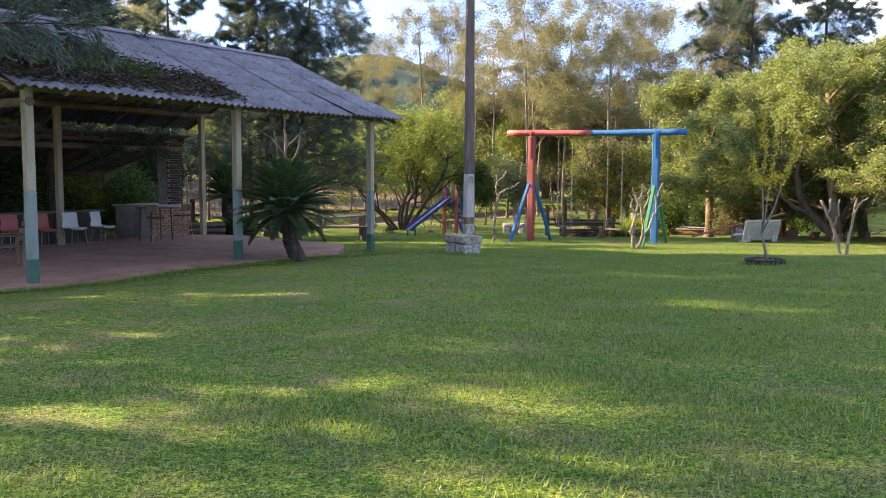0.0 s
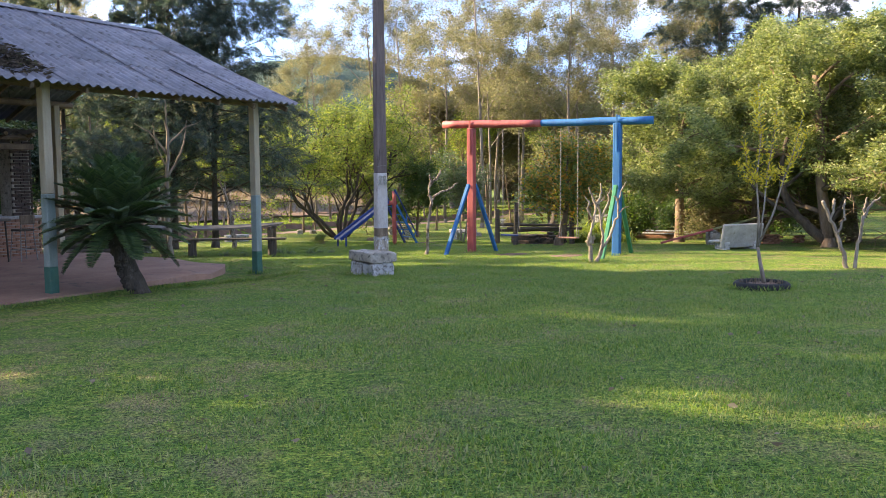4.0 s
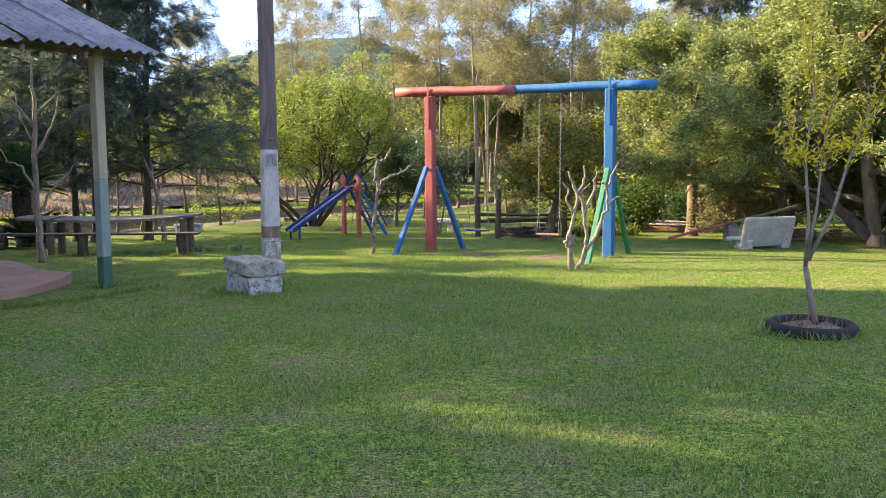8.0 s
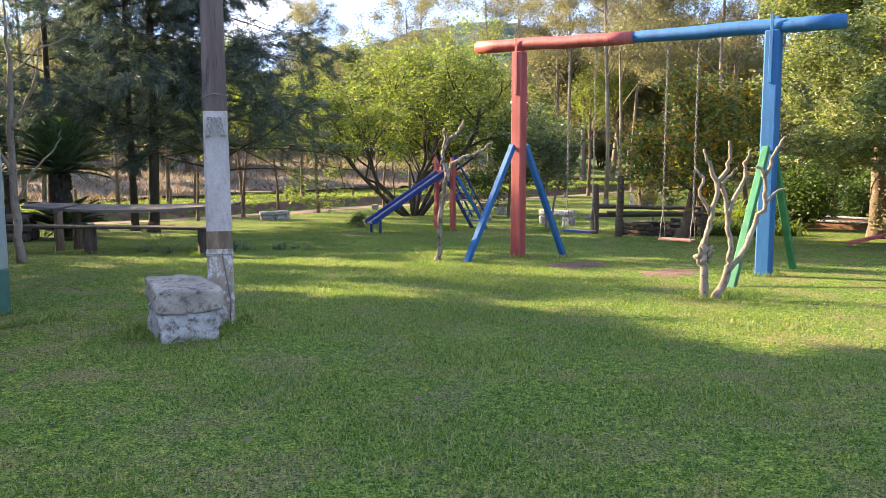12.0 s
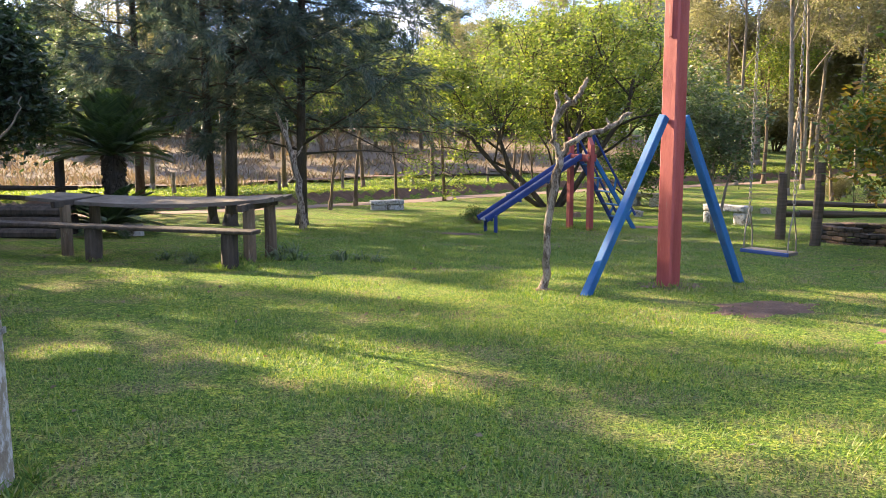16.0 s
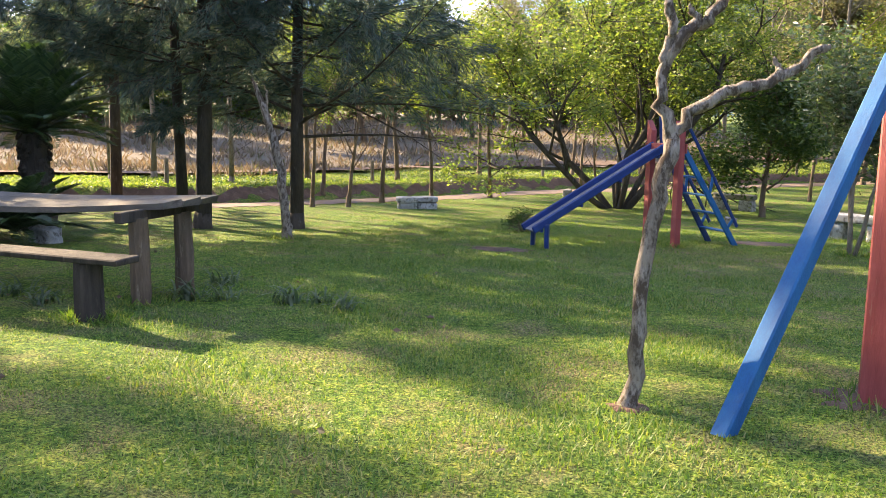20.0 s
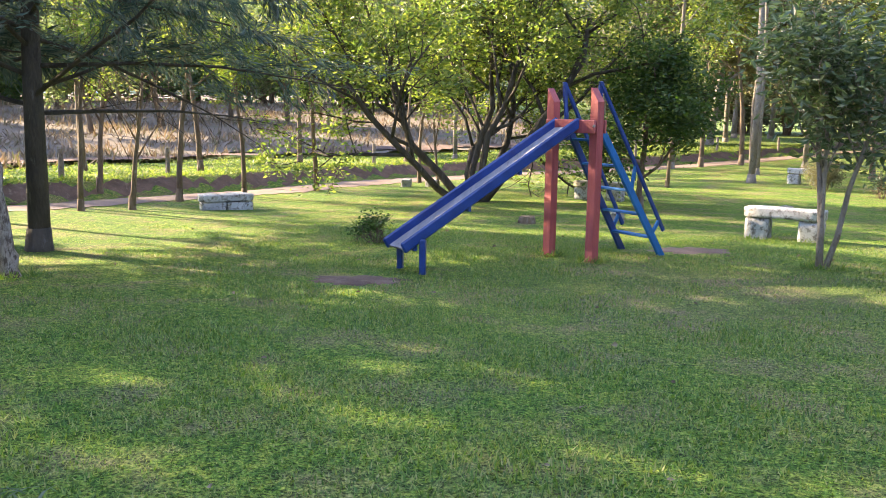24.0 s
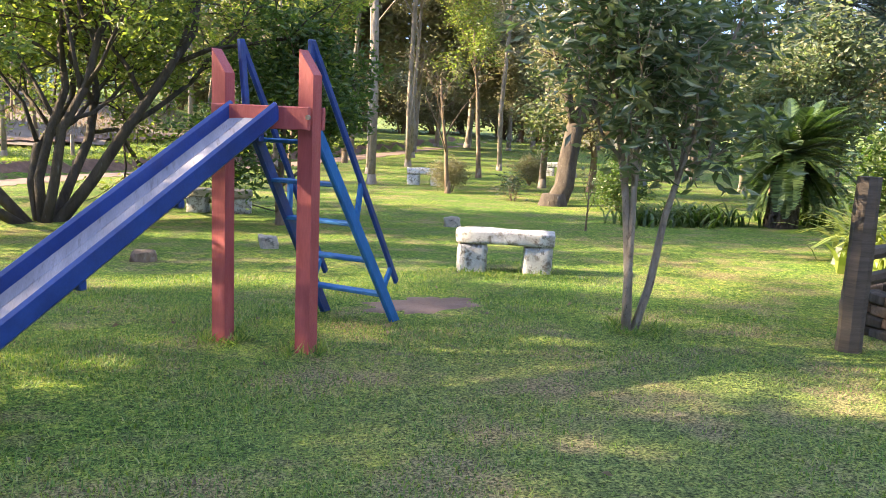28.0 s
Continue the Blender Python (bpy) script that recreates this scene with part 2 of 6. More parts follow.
POLE_WOOD = surface("grey_brown_pole", (0.09, 0.064, 0.058), (0.18, 0.135, 0.125), (0.05, 0.04, 0.038), 3, 50, (3, 3, 0.25), 0.9, 0.6, wear=0.62)
CONCRETE = surface("stained_pale_concrete", (0.28, 0.265, 0.24), (0.44, 0.42, 0.385), (0.19, 0.16, 0.12), 3, 30, None, 0.9, 0.4, wear=0.62)
ROOF_SHEET = surface("grey_fibre_cement", (0.125, 0.122, 0.145), (0.23, 0.225, 0.26), (0.06, 0.056, 0.06), 1.6, 25, (1, 1, 1), 0.75, 0.5, wear=0.6, vary=0.12)
EARTH = surface("red_brown_earth", (0.11, 0.065, 0.045), (0.2, 0.125, 0.09), (0.08, 0.06, 0.04), 2, 35, None, 0.95, 0.7, wear=0.64, depth=0.02)
DIRT_PALE = surface("pale_dirt_track", (0.14, 0.09, 0.07), (0.2, 0.135, 0.105), (0.11, 0.085, 0.05), 1.2, 20, None, 0.95, 0.6, wear=0.62)
RUBBER = surface("black_tyre_rubber", (0.008, 0.008, 0.009), (0.018, 0.018, 0.018), (0.05, 0.045, 0.04), 8, 60, None, 0.95, 0.4, wear=0.68)
BRICK_RED = surface("old_red_brick", (0.22, 0.1, 0.06), (0.38, 0.2, 0.13), (0.3, 0.25, 0.2), 8, 50, None, 0.95, 0.6, wear=0.64, vary=0.25)
BRICK_BROWN = surface("old_brown_brick", (0.1, 0.06, 0.04), (0.24, 0.15, 0.1), (0.05, 0.045, 0.035), 8, 50, None, 0.95, 0.7, wear=0.6, vary=0.3)
BRICK_SOOTY = surface("sooty_brick", (0.035, 0.025, 0.02), (0.1, 0.06, 0.045), (0.02, 0.018, 0.016), 8, 50, None, 0.95, 0.6, wear=0.58, vary=0.25)
PLASTIC_WHITE = surface("white_plastic", (0.5, 0.48, 0.45), (0.62, 0.6, 0.57), None, 3, 40, None, 0.45, 0.1)
PLASTIC_RED = surface("faded_red_plastic", (0.34, 0.08, 0.07), (0.45, 0.13, 0.11), None, 3, 40, None, 0.45, 0.1)
SOIL_DARK = surface("dark_trodden_soil", (0.085, 0.048, 0.034), (0.17, 0.1, 0.07), (0.21, 0.145, 0.1), 3, 40, None, 1.0, 0.8, depth=0.02, wear=0.62)
LITTER = surface("brown_leaf_litter", (0.035, 0.025, 0.018), (0.1, 0.07, 0.045), (0.05, 0.07, 0.02), 4, 60, None, 1.0, 1.0, depth=0.03)


def lawn_material():
    m, n, l, p = shader("mown_lawn")
    co = n.new("ShaderNodeTexCoord").outputs["Object"]
    a = noise_tex(n, l, co, 0.35, 4, 0.6)
    b = noise_tex(n, l, co, 1.7, 5, 0.65)
    c = noise_tex(n, l, co, 16.0, 3, 0.6)
    d = noise_tex(n, l, co, 55.0, 3, 0.65)
    g1 = ramp(n, [(0.35, (0.8, 0.9, 0.8)), (0.65, (1.25, 1.1, 1.0))])
    l.new(a, g1.inputs[0])
    g2 = ramp(n, [(0.38, (0.05, 0.112, 0.02)), (0.5, (0.1, 0.185, 0.03)), (0.62, (0.19, 0.255, 0.048))])
    l.new(c, g2.inputs[0])
    g3 = ramp(n, [(0.36, (0.25, 0.25, 0.25)), (0.48, (0.8, 0.8, 0.8)), (0.64, (1.9, 1.7, 1.7))])
    l.new(d, g3.inputs[0])
    bare = ramp(n, [(0.47, (0, 0, 0)), (0.63, (0.72, 0.72, 0.72))])
    l.new(b, bare.inputs[0])
    near = n.new("ShaderNodeVectorMath")
    near.operation = "DISTANCE"
    near.inputs[1].default_value = (2.4, 36.4, -1.4)
    l.new(co, near.inputs[0])
    trodden = n.new("ShaderNodeMapRange")
    trodden.inputs[1].default_value, trodden.inputs[2].default_value = 1.0, 3.4
    trodden.inputs[3].default_value, trodden.inputs[4].default_value = 0.4, 0.0
    l.new(near.outputs["Value"], trodden.inputs[0])
    thin = n.new("ShaderNodeMath")
    l.new(bare.outputs[0], thin.inputs[0]), l.new(trodden.outputs[0], thin.inputs[1])
    thin.use_clamp = True
    col = mixed(n, l, thin.outputs[0], g2.outputs[0], (0.2, 0.172, 0.095))
    col = mixed(n, l, 1.0, col, g3.outputs[0], "MULTIPLY")
    col = mixed(n, l, 1.0, col, g1.outputs[0], "MULTIPLY")
    l.new(col, p.inputs["Base Color"])
    p.inputs["Roughness"].default_value = 0.95
    p.inputs["Specular IOR Level"].default_value = 0.15
    bp = n.new("ShaderNodeBump")
    bp.inputs["Strength"].default_value, bp.inputs["Distance"].default_value = 1.0, 0.03
    l.new(d, bp.inputs["Height"]), l.new(bp.outputs[0], p.inputs["Normal"])
    return m


LAWN = lawn_material()
FIELD = surface("dry_field", (0.1, 0.075, 0.055), (0.17, 0.13, 0.095), (0.08, 0.09, 0.04), 0.25, 6, None, 1.0, 0.6, wear=0.62, depth=0.05)
# Wood green shifted towards blue: the distance haze is part of the colour.
HILL_WOOD = surface("hazy_far_woods", (0.016, 0.05, 0.04), (0.045, 0.09, 0.07), (0.07, 0.11, 0.09), 0.03, 0.4, None, 1.0, 1.0, depth=2.0, wear=0.62)


# ---- mesh helpers ----
class Geo:
    """Gathers points and faces of one mesh."""

    def __init__(self):
        self.v, self.f = [], []

    def add(self, vs, fs):
        o = len(self.v)
        self.v += [tuple(p) for p in vs]
        self.f += [tuple(i + o for i in q) for q in fs]
        return self

    def block(self, m, size, bevel=0.008, jitter=0.0, rng=random):
        """A box of that size about the pose m, its edges cut off."""
        h = [s / 2 for s in size]
        b = min(bevel, *[0.45 * s for s in size])
        vs, idx = [], {}
        for sx in (-1, 1):
            for sy in (-1, 1):
                for sz in (-1, 1):
                    s = (sx, sy, sz)
                    j = [rng.uniform(-jitter, jitter) for _ in range(3)]
                    for ax in range(3):
                        idx[s, ax] = len(vs)
                        vs.append(m @ Vector([s[k] * (h[k] - (0 if k == ax else b)) + j[k] for k in range(3)]))
        fs = []
        for ax in range(3):
            o1, o2 = (ax + 1) % 3, (ax + 2) % 3
            for s in (-1, 1):
                q = []
                for a, c in ((-1, -1), (1, -1), (1, 1), (-1, 1)):
                    k = [0, 0, 0]
                    k[ax], k[o1], k[o2] = s, a, c
                    q.append(idx[tuple(k), ax])
                fs.append(q if s > 0 else q[::-1])
            for a in (-1, 1):
                for c in (-1, 1):
                    k0, k1 = [0, 0, 0], [0, 0, 0]
                    k0[ax], k1[ax] = -1, 1
                    k0[o1] = k1[o1] = a
                    k0[o2] = k1[o2] = c
                    q = [idx[tuple(k0), o1], idx[tuple(k1), o1], idx[tuple(k1), o2], idx[tuple(k0), o2]]
                    fs.append(q if a * c > 0 else q[::-1])
        for sx in (-1, 1):
            for sy in (-1, 1):
                for sz in (-1, 1):
                    q = [idx[(sx, sy, sz), k] for k in range(3)]
                    fs.append(q if sx * sy * sz > 0 else q[::-1])
        return self.add(vs, fs)

    def beam(self, p, q, w, h, bevel=0.008, side=None, jitter=0.0):
        """A squared timber from p to q, w wide across and h high."""
        p, q = Vector(p), Vector(q)
        y = (q - p).normalized()
        up = Vector((0, 0, 1)) if abs(y.z) < 0.95 else Vector((0, 1, 0))
        x = Vector(side).normalized() if side else y.cross(up).normalized()
        x = (x - y * x.dot(y)).normalized()
        z = x.cross(y)
        m = Matrix.Translation((p + q) / 2) @ Matrix((x, y, z)).transposed().to_4x4()
        return self.block(m, (w, (q - p).length, h), bevel, jitter)

    def tube(self, pts, radii, n=8, knob=0.0, rng=random):
        pts = [Vector(p) for p in pts]
        vs, fs = [], []
        side = None
        for i, p in enumerate(pts):
            t = (pts[min(i + 1, len(pts) - 1)] - pts[max(i - 1, 0)]).normalized()
            if side is None:
                side = t.orthogonal().normalized()
            side = (side - t * side.dot(t)).normalized()
            o = t.cross(side)
            for k in range(n):
                a = 2 * math.pi * k / n
                r = radii[i] * (1 + (rng.uniform(-knob, knob) if knob else 0))
                vs.append(p + (side * math.cos(a) + o * math.sin(a)) * r)
        for i in range(len(pts) - 1):
            for k in range(n):
                a, b = i * n + k, i * n + (k + 1) % n
                fs.append((a, b, b + n, a + n))
        fs.append(tuple(range(n))[::-1])
        fs.append(tuple(range((len(pts) - 1) * n, len(pts) * n)))
        return self.add(vs, fs)

    def bent(self, a, b, ra, rb, n=8, bow=0.03, steps=5, knob=0.06, rng=random):
        """A round timber from a to b, a little crooked."""
        a, b = Vector(a), Vector(b)
        L = (b - a).length
        pts = [a.lerp(b, i / steps) + (Vector([rng.uniform(-1, 1) for _ in range(3)]) * bow * L * 0.3 if 0 < i < steps else Vector()) for i in range(steps + 1)]
        return self.tube(pts, [ra + (rb - ra) * i / steps for i in range(steps + 1)], n, knob, rng)


def array_mesh(name, verts, faces, mat, smooth=False):
    me = bpy.data.meshes.new(name)
    me.from_pydata(np.asarray(verts).tolist() if isinstance(verts, np.ndarray) else verts, [], faces.tolist() if isinstance(faces, np.ndarray) else faces)
    me.materials.append(mat)
    if smooth:
        me.polygons.foreach_set("use_smooth", [True] * len(me.polygons))
    return me


def thing(name, at, label, category, group="", kind=""):
    ob = new(name)
    ob.location = at
    ob.empty_display_size = 0.1
    return tagged(ob, label, category, group, kind)


def root_of(ob):
    while ob.parent:
        ob = ob.parent
    return ob


def part(name, geo, mat, parent, label="", smooth=False):
    """Links a mesh, given in the world's coordinates, under a thing or one of its parts."""
    o = root_of(parent).location
    ob = new(name, array_mesh(name, [(x - o.x, y - o.y, z - o.z) for x, y, z in geo.v], geo.f, mat, smooth))
    ob.parent = parent
    return tagged(ob, label)


def whole(name, geo, mat, label, category, group="", kind="", smooth=False):
    """A thing of one mesh; its origin at its lowest point's height."""
    xs = np.array([tuple(p) for p in geo.v])
    o = Vector((xs[:, 0].mean(), xs[:, 1].mean(), xs[:, 2].min()))
    ob = new(name, array_mesh(name, [tuple(xs[i] - np.array(o)) for i in range(len(xs))], geo.f, mat, smooth))
    ob.location = o
    return tagged(ob, label, category, group, kind)


# ---- ground ----
TRACK = [(-26, 27), (-18, 33), (-11.5, 40), (-9.6, 44.5), (-8.4, 48), (-7.0, 52), (-5.0, 56.3), (-2, 60), (2, 64), (7, 70), (14.7, 82), (24, 97), (40, 120)]


def smooth_step(a, b, x):
    t = min(1.0, max(0.0, (x - a) / (b - a)))
    return t * t * (3 - 2 * t)


def track_side(x, y):
    """Signed distance from the dirt track: above zero on its far side."""
    best, sgn = 1e9, 1
    for (ax, ay), (bx, by) in zip(TRACK, TRACK[1:]):
        dx, dy = bx - ax, by - ay
        t = min(1, max(0, ((x - ax) * dx + (y - ay) * dy) / (dx * dx + dy * dy)))
        ex, ey = x - ax - t * dx, y - ay - t * dy
        d = ex * ex + ey * ey
        if d < best:
            best, sgn = d, (1 if dx * ey - dy * ex > 0 else -1)
    return math.sqrt(best) * sgn


def ground_z(x, y):
    """Height of the ground: a lawn that falls away gently, levels off, and a low bank beyond the track."""
    yy = max(y, -12)
    z = 0.135 + 0.0025 * max(-40, min(40, x)) - 0.0413 * min(yy, 46)
    if yy > 46:
        z -= 0.413 * (1 - math.exp(-(yy - 46) / 10))
    z -= 0.08 * smooth_step(31, 37, y)
    z -= 0.17 * math.exp(-((x + 8.5) / 4) ** 2 - ((y - 12) / 5) ** 2)
    z -= 0.085 * math.exp(-((x + 6.2) / 3) ** 2 - ((y - 14.6) / 4) ** 2)
    z += 0.02 * math.sin(0.7 * x + 0.3 * y) * math.sin(0.4 * y - 0.2 * x)
    u = -0.6 * (x + 8) + 0.8 * (y - 48)
    if u > 14:
        z += 4.5 * (1 - math.exp(-(u - 14) * 0.085 / 4.5)) * smooth_step(6, -8, x - 0.1 * max(0, y - 60)) if y < 900 else 0
    if 25 < y < 130 and -40 < x < 50:
        s = track_side(x, y)
        z += 0.42 * smooth_step(0.9, 1.6, s)
    return z


def lines(lo, hi, core_lo, core_hi, fine, growth=1.25):
    out = list(np.arange(core_lo, core_hi + fine / 2, fine))
    step, x = fine, core_hi
    while x < hi:
        step *= growth
        x = min(hi, x + step)
        out.append(x)
    step, x = fine, core_lo
    while x > lo:
        step *= growth
        x = max(lo, x - step)
        out.insert(0, x)
    return out


gx, gy = lines(-3000, 3000, -26, 34, 0.5), lines(-3000, 3000, -8, 75, 0.5)
gv = [(x, y, ground_z(x, y)) for y in gy for x in gx]
nx = len(gx)
gf = [(j * nx + i, j * nx + i + 1, (j + 1) * nx + i + 1, (j + 1) * nx + i) for j in range(len(gy) - 1) for i in range(nx - 1)]
ground = new("ground", array_mesh("ground", gv, gf, LAWN, True))
tagged(ground, "mown green lawn falling gently away, with bare patches", "lawn", kind="structure")


def sheet(name, inside, lo, hi, step, lift, mat, label, category):
    """A thin layer that follows the ground wherever inside(x, y) holds."""
    g = Geo()
    keys = {}

    def key(i, j):
        if (i, j) not in keys:
            x, y = lo[0] + i * step, lo[1] + j * step
            keys[i, j] = len(g.v)
            g.v.append((x, y, ground_z(x, y) + lift))
        return keys[i, j]
    for i in range(int((hi[0] - lo[0]) / step)):
        for j in range(int((hi[1] - lo[1]) / step)):
            if inside(lo[0] + (i + 0.5) * step, lo[1] + (j + 0.5) * step):
                g.f.append((key(i, j), key(i + 1, j), key(i + 1, j + 1), key(i, j + 1)))
    ob = new(name, array_mesh(name, g.v, g.f, mat, True))
    return tagged(ob, label, category, kind="structure")


def on_track(x, y):
    w = 0.75 + 0.15 * math.sin(x * 1.7) * math.sin(y * 1.3)
    return abs(track_side(x, y)) < w


sheet("dirt_track", on_track, (-26, 26), (40, 120), 0.25, 0.012, DIRT_PALE, "pale pinkish dirt track along the foot of the bank", "path")
sheet("bank", lambda x, y: 1.0 < track_side(x, y) < 1.5 + 0.2 * math.sin(x * 2.1 + y) and y < 100, (-24, 28), (26, 100), 0.25, 0.02, SOIL_DARK, "dark bare earth face of the low bank", "bank")
sheet("field_edge", lambda x, y: 8.2 + 0.4 * math.sin(0.9 * x + y) < track_side(x, y) < 9.6 + 0.5 * math.sin(0.6 * y) and y < 85, (-30, 28), (10, 86), 0.4, 0.16, SOIL_DARK, "reddish turned earth along the edge of the field", "soil")
sheet("field", lambda x, y: track_side(x, y) > 9 + math.sin(x * 0.3) and x < 6 - 0.25 * (y - 60), (-170, 28), (10, 260), 2.0, 0.1, FIELD, "dry brown fallow field beyond the trees", "field")


def patch(name, cx, cy, rx, ry, turn, mat, label, lift=0.008, seed=1):
    rng = random.Random(seed)
    g = Geo()
    n, rings = 56, 4
    wob = [1 + 0.14 * math.sin(3 * k * 0.224 + seed) + 0.1 * math.sin(7 * k * 0.224 + 2 * seed) + rng.uniform(-0.13, 0.13) for k in range(n)]
    g.v.append((cx, cy, ground_z(cx, cy) + lift))
    c, s = math.cos(turn), math.sin(turn)
    for r in range(1, rings + 1):
        for k in range(n):
            a = 2 * math.pi * k / n
            f = r / rings * wob[k]
            x, y = rx * f * math.cos(a), ry * f * math.sin(a)
            px, py = cx + c * x - s * y, cy + s * x + c * y
            g.v.append((px, py, ground_z(px, py) + (lift * (1 - (r / rings) ** 2) if r < rings else -0.02) + 0.006))
    for k in range(n):
        g.f.append((0, 1 + k, 1 + (k + 1) % n))
        for r in range(rings - 1):
            a, b = 1 + r * n + k, 1 + r * n + (k + 1) % n
            g.f.append((a, a + n, b + n, b))
    ob = new(name, array_mesh(name, g.v, g.f, mat, True))
    return tagged(ob, label, "bare soil", kind="structure")


patch("dirt_patch", 4.35, 27.65, 0.75, 0.42, 0.9, SOIL_DARK, "worn bare earth under the swing", seed=3)
patch("dirt_patch", 5.75, 26.75, 0.8, 0.42, 1.0, SOIL_DARK, "worn bare earth under the swing", seed=4)
patch("dirt_patch", 3.35, 28.95, 0.45, 0.35, 0.4, SOIL_DARK, "bare earth round the red post", seed=5)
patch("dirt_patch", -1.45, 36.12, 0.58, 0.36, 0.3, SOIL_DARK, "worn bare earth at the foot of the slide", seed=6)
patch("dirt_patch", 1.96, 28.13, 0.13, 0.12, 0.0, SOIL_DARK, "bare earth round the foot of the dead tree", 0.008, 8)
patch("dirt_patch", 2.35, 39.8, 0.7, 0.42, 0.3, EARTH, "worn bare earth behind the ladder", seed=7)


# ---- pavilion ----
PAV = Vector((-1.77, 21.67, -0.66))
PU, PN = Vector((0.545, 0.838, 0)), Vector((-0.838, 0.545, 0))


def pv(a, b, z):
    """A place in the pavilion: a along its eaves, b inwards from the front posts, z the height in the world."""
    p = PAV + PU * a + PN * b
    return Vector((p.x, p.y, z))


FLOOR_Z = -0.6
slab = Geo()
outline = []
for a0, b0, a1, b1, k in ((-14, -0.3, -3.2, -0.25, 22), (-3.2, -0.25, -1.2, 0.12, 6), (-1.2, 0.12, 0.2, 1.1, 6), (0.2, 1.1, 0.9, 5.5, 12), (0.9, 5.5, -1.5, 9.5, 10), (-1.5, 9.5, -14, 9.5, 20)):
    for i in range(k):
        f = i / k
        a, b = a0 + (a1 - a0) * f, b0 + (b1 - b0) * f
        outline.append((a + 0.1 * math.sin(2.3 * b + a), b + 0.08 * math.sin(1.7 * a + 0.4)))
for a, b in outline:
    p = pv(a, b, 0)
    slab.v.append((p.x, p.y, max(FLOOR_Z, ground_z(p.x, p.y) + 0.03) if b < 0 else FLOOR_Z - 0.04))
nb = len(outline)
for a, b in outline:
    p = pv(-6 + (a + 6) * 0.93, 4 + (b - 4) * 0.93, FLOOR_Z + 0.02)
    slab.v.append(tuple(p))
for a, b in outline:
    p = pv(a, b, 0)
    slab.v.append((p.x, p.y, ground_z(p.x, p.y) - 0.3))
slab.f += [(k, (k + 1) % nb, nb + (k + 1) % nb, nb + k) for k in range(nb)]
slab.f += [(2 * nb + k, 2 * nb + (k + 1) % nb, (k + 1) % nb, k) for k in range(nb)]
slab.f.append(tuple(range(nb, 2 * nb)))
FLOOR_RED = surface("beaten_red_floor", (0.25, 0.13, 0.092), (0.38, 0.22, 0.155), (0.14, 0.1, 0.08), 1.2, 25, None, 0.9, 0.5, wear=0.62)
floor_ob = new("floor", array_mesh("floor", slab.v, slab.f, FLOOR_RED))
tagged(floor_ob, "red-brown beaten earth and cement floor of the open shed", "floor", kind="structure")

pavilion = thing("pavilion", pv(0, 0, FLOOR_Z), "open timber shed with a grey corrugated roof and painted posts", "shed")
ROOF_RISE = (4.53 - 2.68) / 4.12


def roof_z(b):
    return 2.68 + ROOF_RISE * (b + 0.62) if b < 3.5 else 4.53 - ROOF_RISE * (b - 3.5)


for a in (-9.5, -4.75, 0.0):
    for b in (0.0, 6.4):
        top = roof_z(b) - 0.2
        low = ground_z(*pv(a, b, 0).xy) - 0.1 if b == 0 else FLOOR_Z - 0.05
        z1, z2 = low + 0.58, low + 1.74
        post = part("post", Geo().block(Matrix.Translation(pv(a, b, (z2 + top) / 2)) @ Matrix.Rotation(math.atan2(PU.y, PU.x), 4, "Z"), (0.15, 0.15, top - z2), 0.01), CREAM, pavilion, "cream painted square timber post")
        if b == 0:
            part("middle_band", Geo().block(Matrix.Translation(pv(a, b, (z1 + z2) / 2)) @ Matrix.Rotation(math.atan2(PU.y, PU.x), 4, "Z"), (0.154, 0.154, z2 - z1), 0.01), SAGE, post, "faded grey-green paint band")
            part("foot_band", Geo().block(Matrix.Translation(pv(a, b, (z1 + low) / 2)) @ Matrix.Rotation(math.atan2(PU.y, PU.x), 4, "Z"), (0.16, 0.16, z1 - low), 0.012), GREEN_PAINT, post, "dark green painted foot")
        else:
            part("lower_shaft", Geo().block(Matrix.Translation(pv(a, b, (z2 + low) / 2)) @ Matrix.Rotation(math.atan2(PU.y, PU.x), 4, "Z"), (0.15, 0.15, z2 - low), 0.01), CREAM, post)
for b in (0.0, 6.4):
    part("wall_plate", Geo().bent(pv(-10.2, b, roof_z(b) - 0.2), pv(0.45, b, roof_z(b) - 0.2), 0.09, 0.08, 10, 0.004, 8, 0.04), WOOD_RAFTER, pavilion, "log beam under the eaves")
part("ridge_beam", Geo().bent(pv(-10.2, 3.5, 4.36), pv(0.45, 3.5, 4.36), 0.09, 0.08, 10, 0.003, 8, 0.04), WOOD_RAFTER, pavilion)
for a in (-9.5,):
    part("tie_beam", Geo().bent(pv(a, -0.1, 2.48), pv(a, 6.5, 2.48), 0.08, 0.075, 9, 0.004, 6, 0.04), WOOD_RAFTER, pavilion)
    part("king_post", Geo().beam(pv(a, 3.5, 2.5), pv(a, 3.5, 4.32), 0.12, 0.12), WOOD_RAFTER, pavilion)
for i in range(12):
    a = -10.05 + i * 0.95
    for b0, b1 in ((-0.55, 3.45), (7.5, 3.55)):
        part("rafter", Geo().beam(pv(a, b0, roof_z(b0) - 0.09), pv(a, b1, roof_z(b1) - 0.09), 0.06, 0.1), WOOD_RAFTER, pavilion)
for b in (-0.45, 0.75, 1.95, 3.2):
    part("batten", Geo().beam(pv(-10.2, b, roof_z(b) - 0.025), pv(0.5, b, roof_z(b) - 0.025), 0.06, 0.035), WOOD_RAFTER, pavilion)


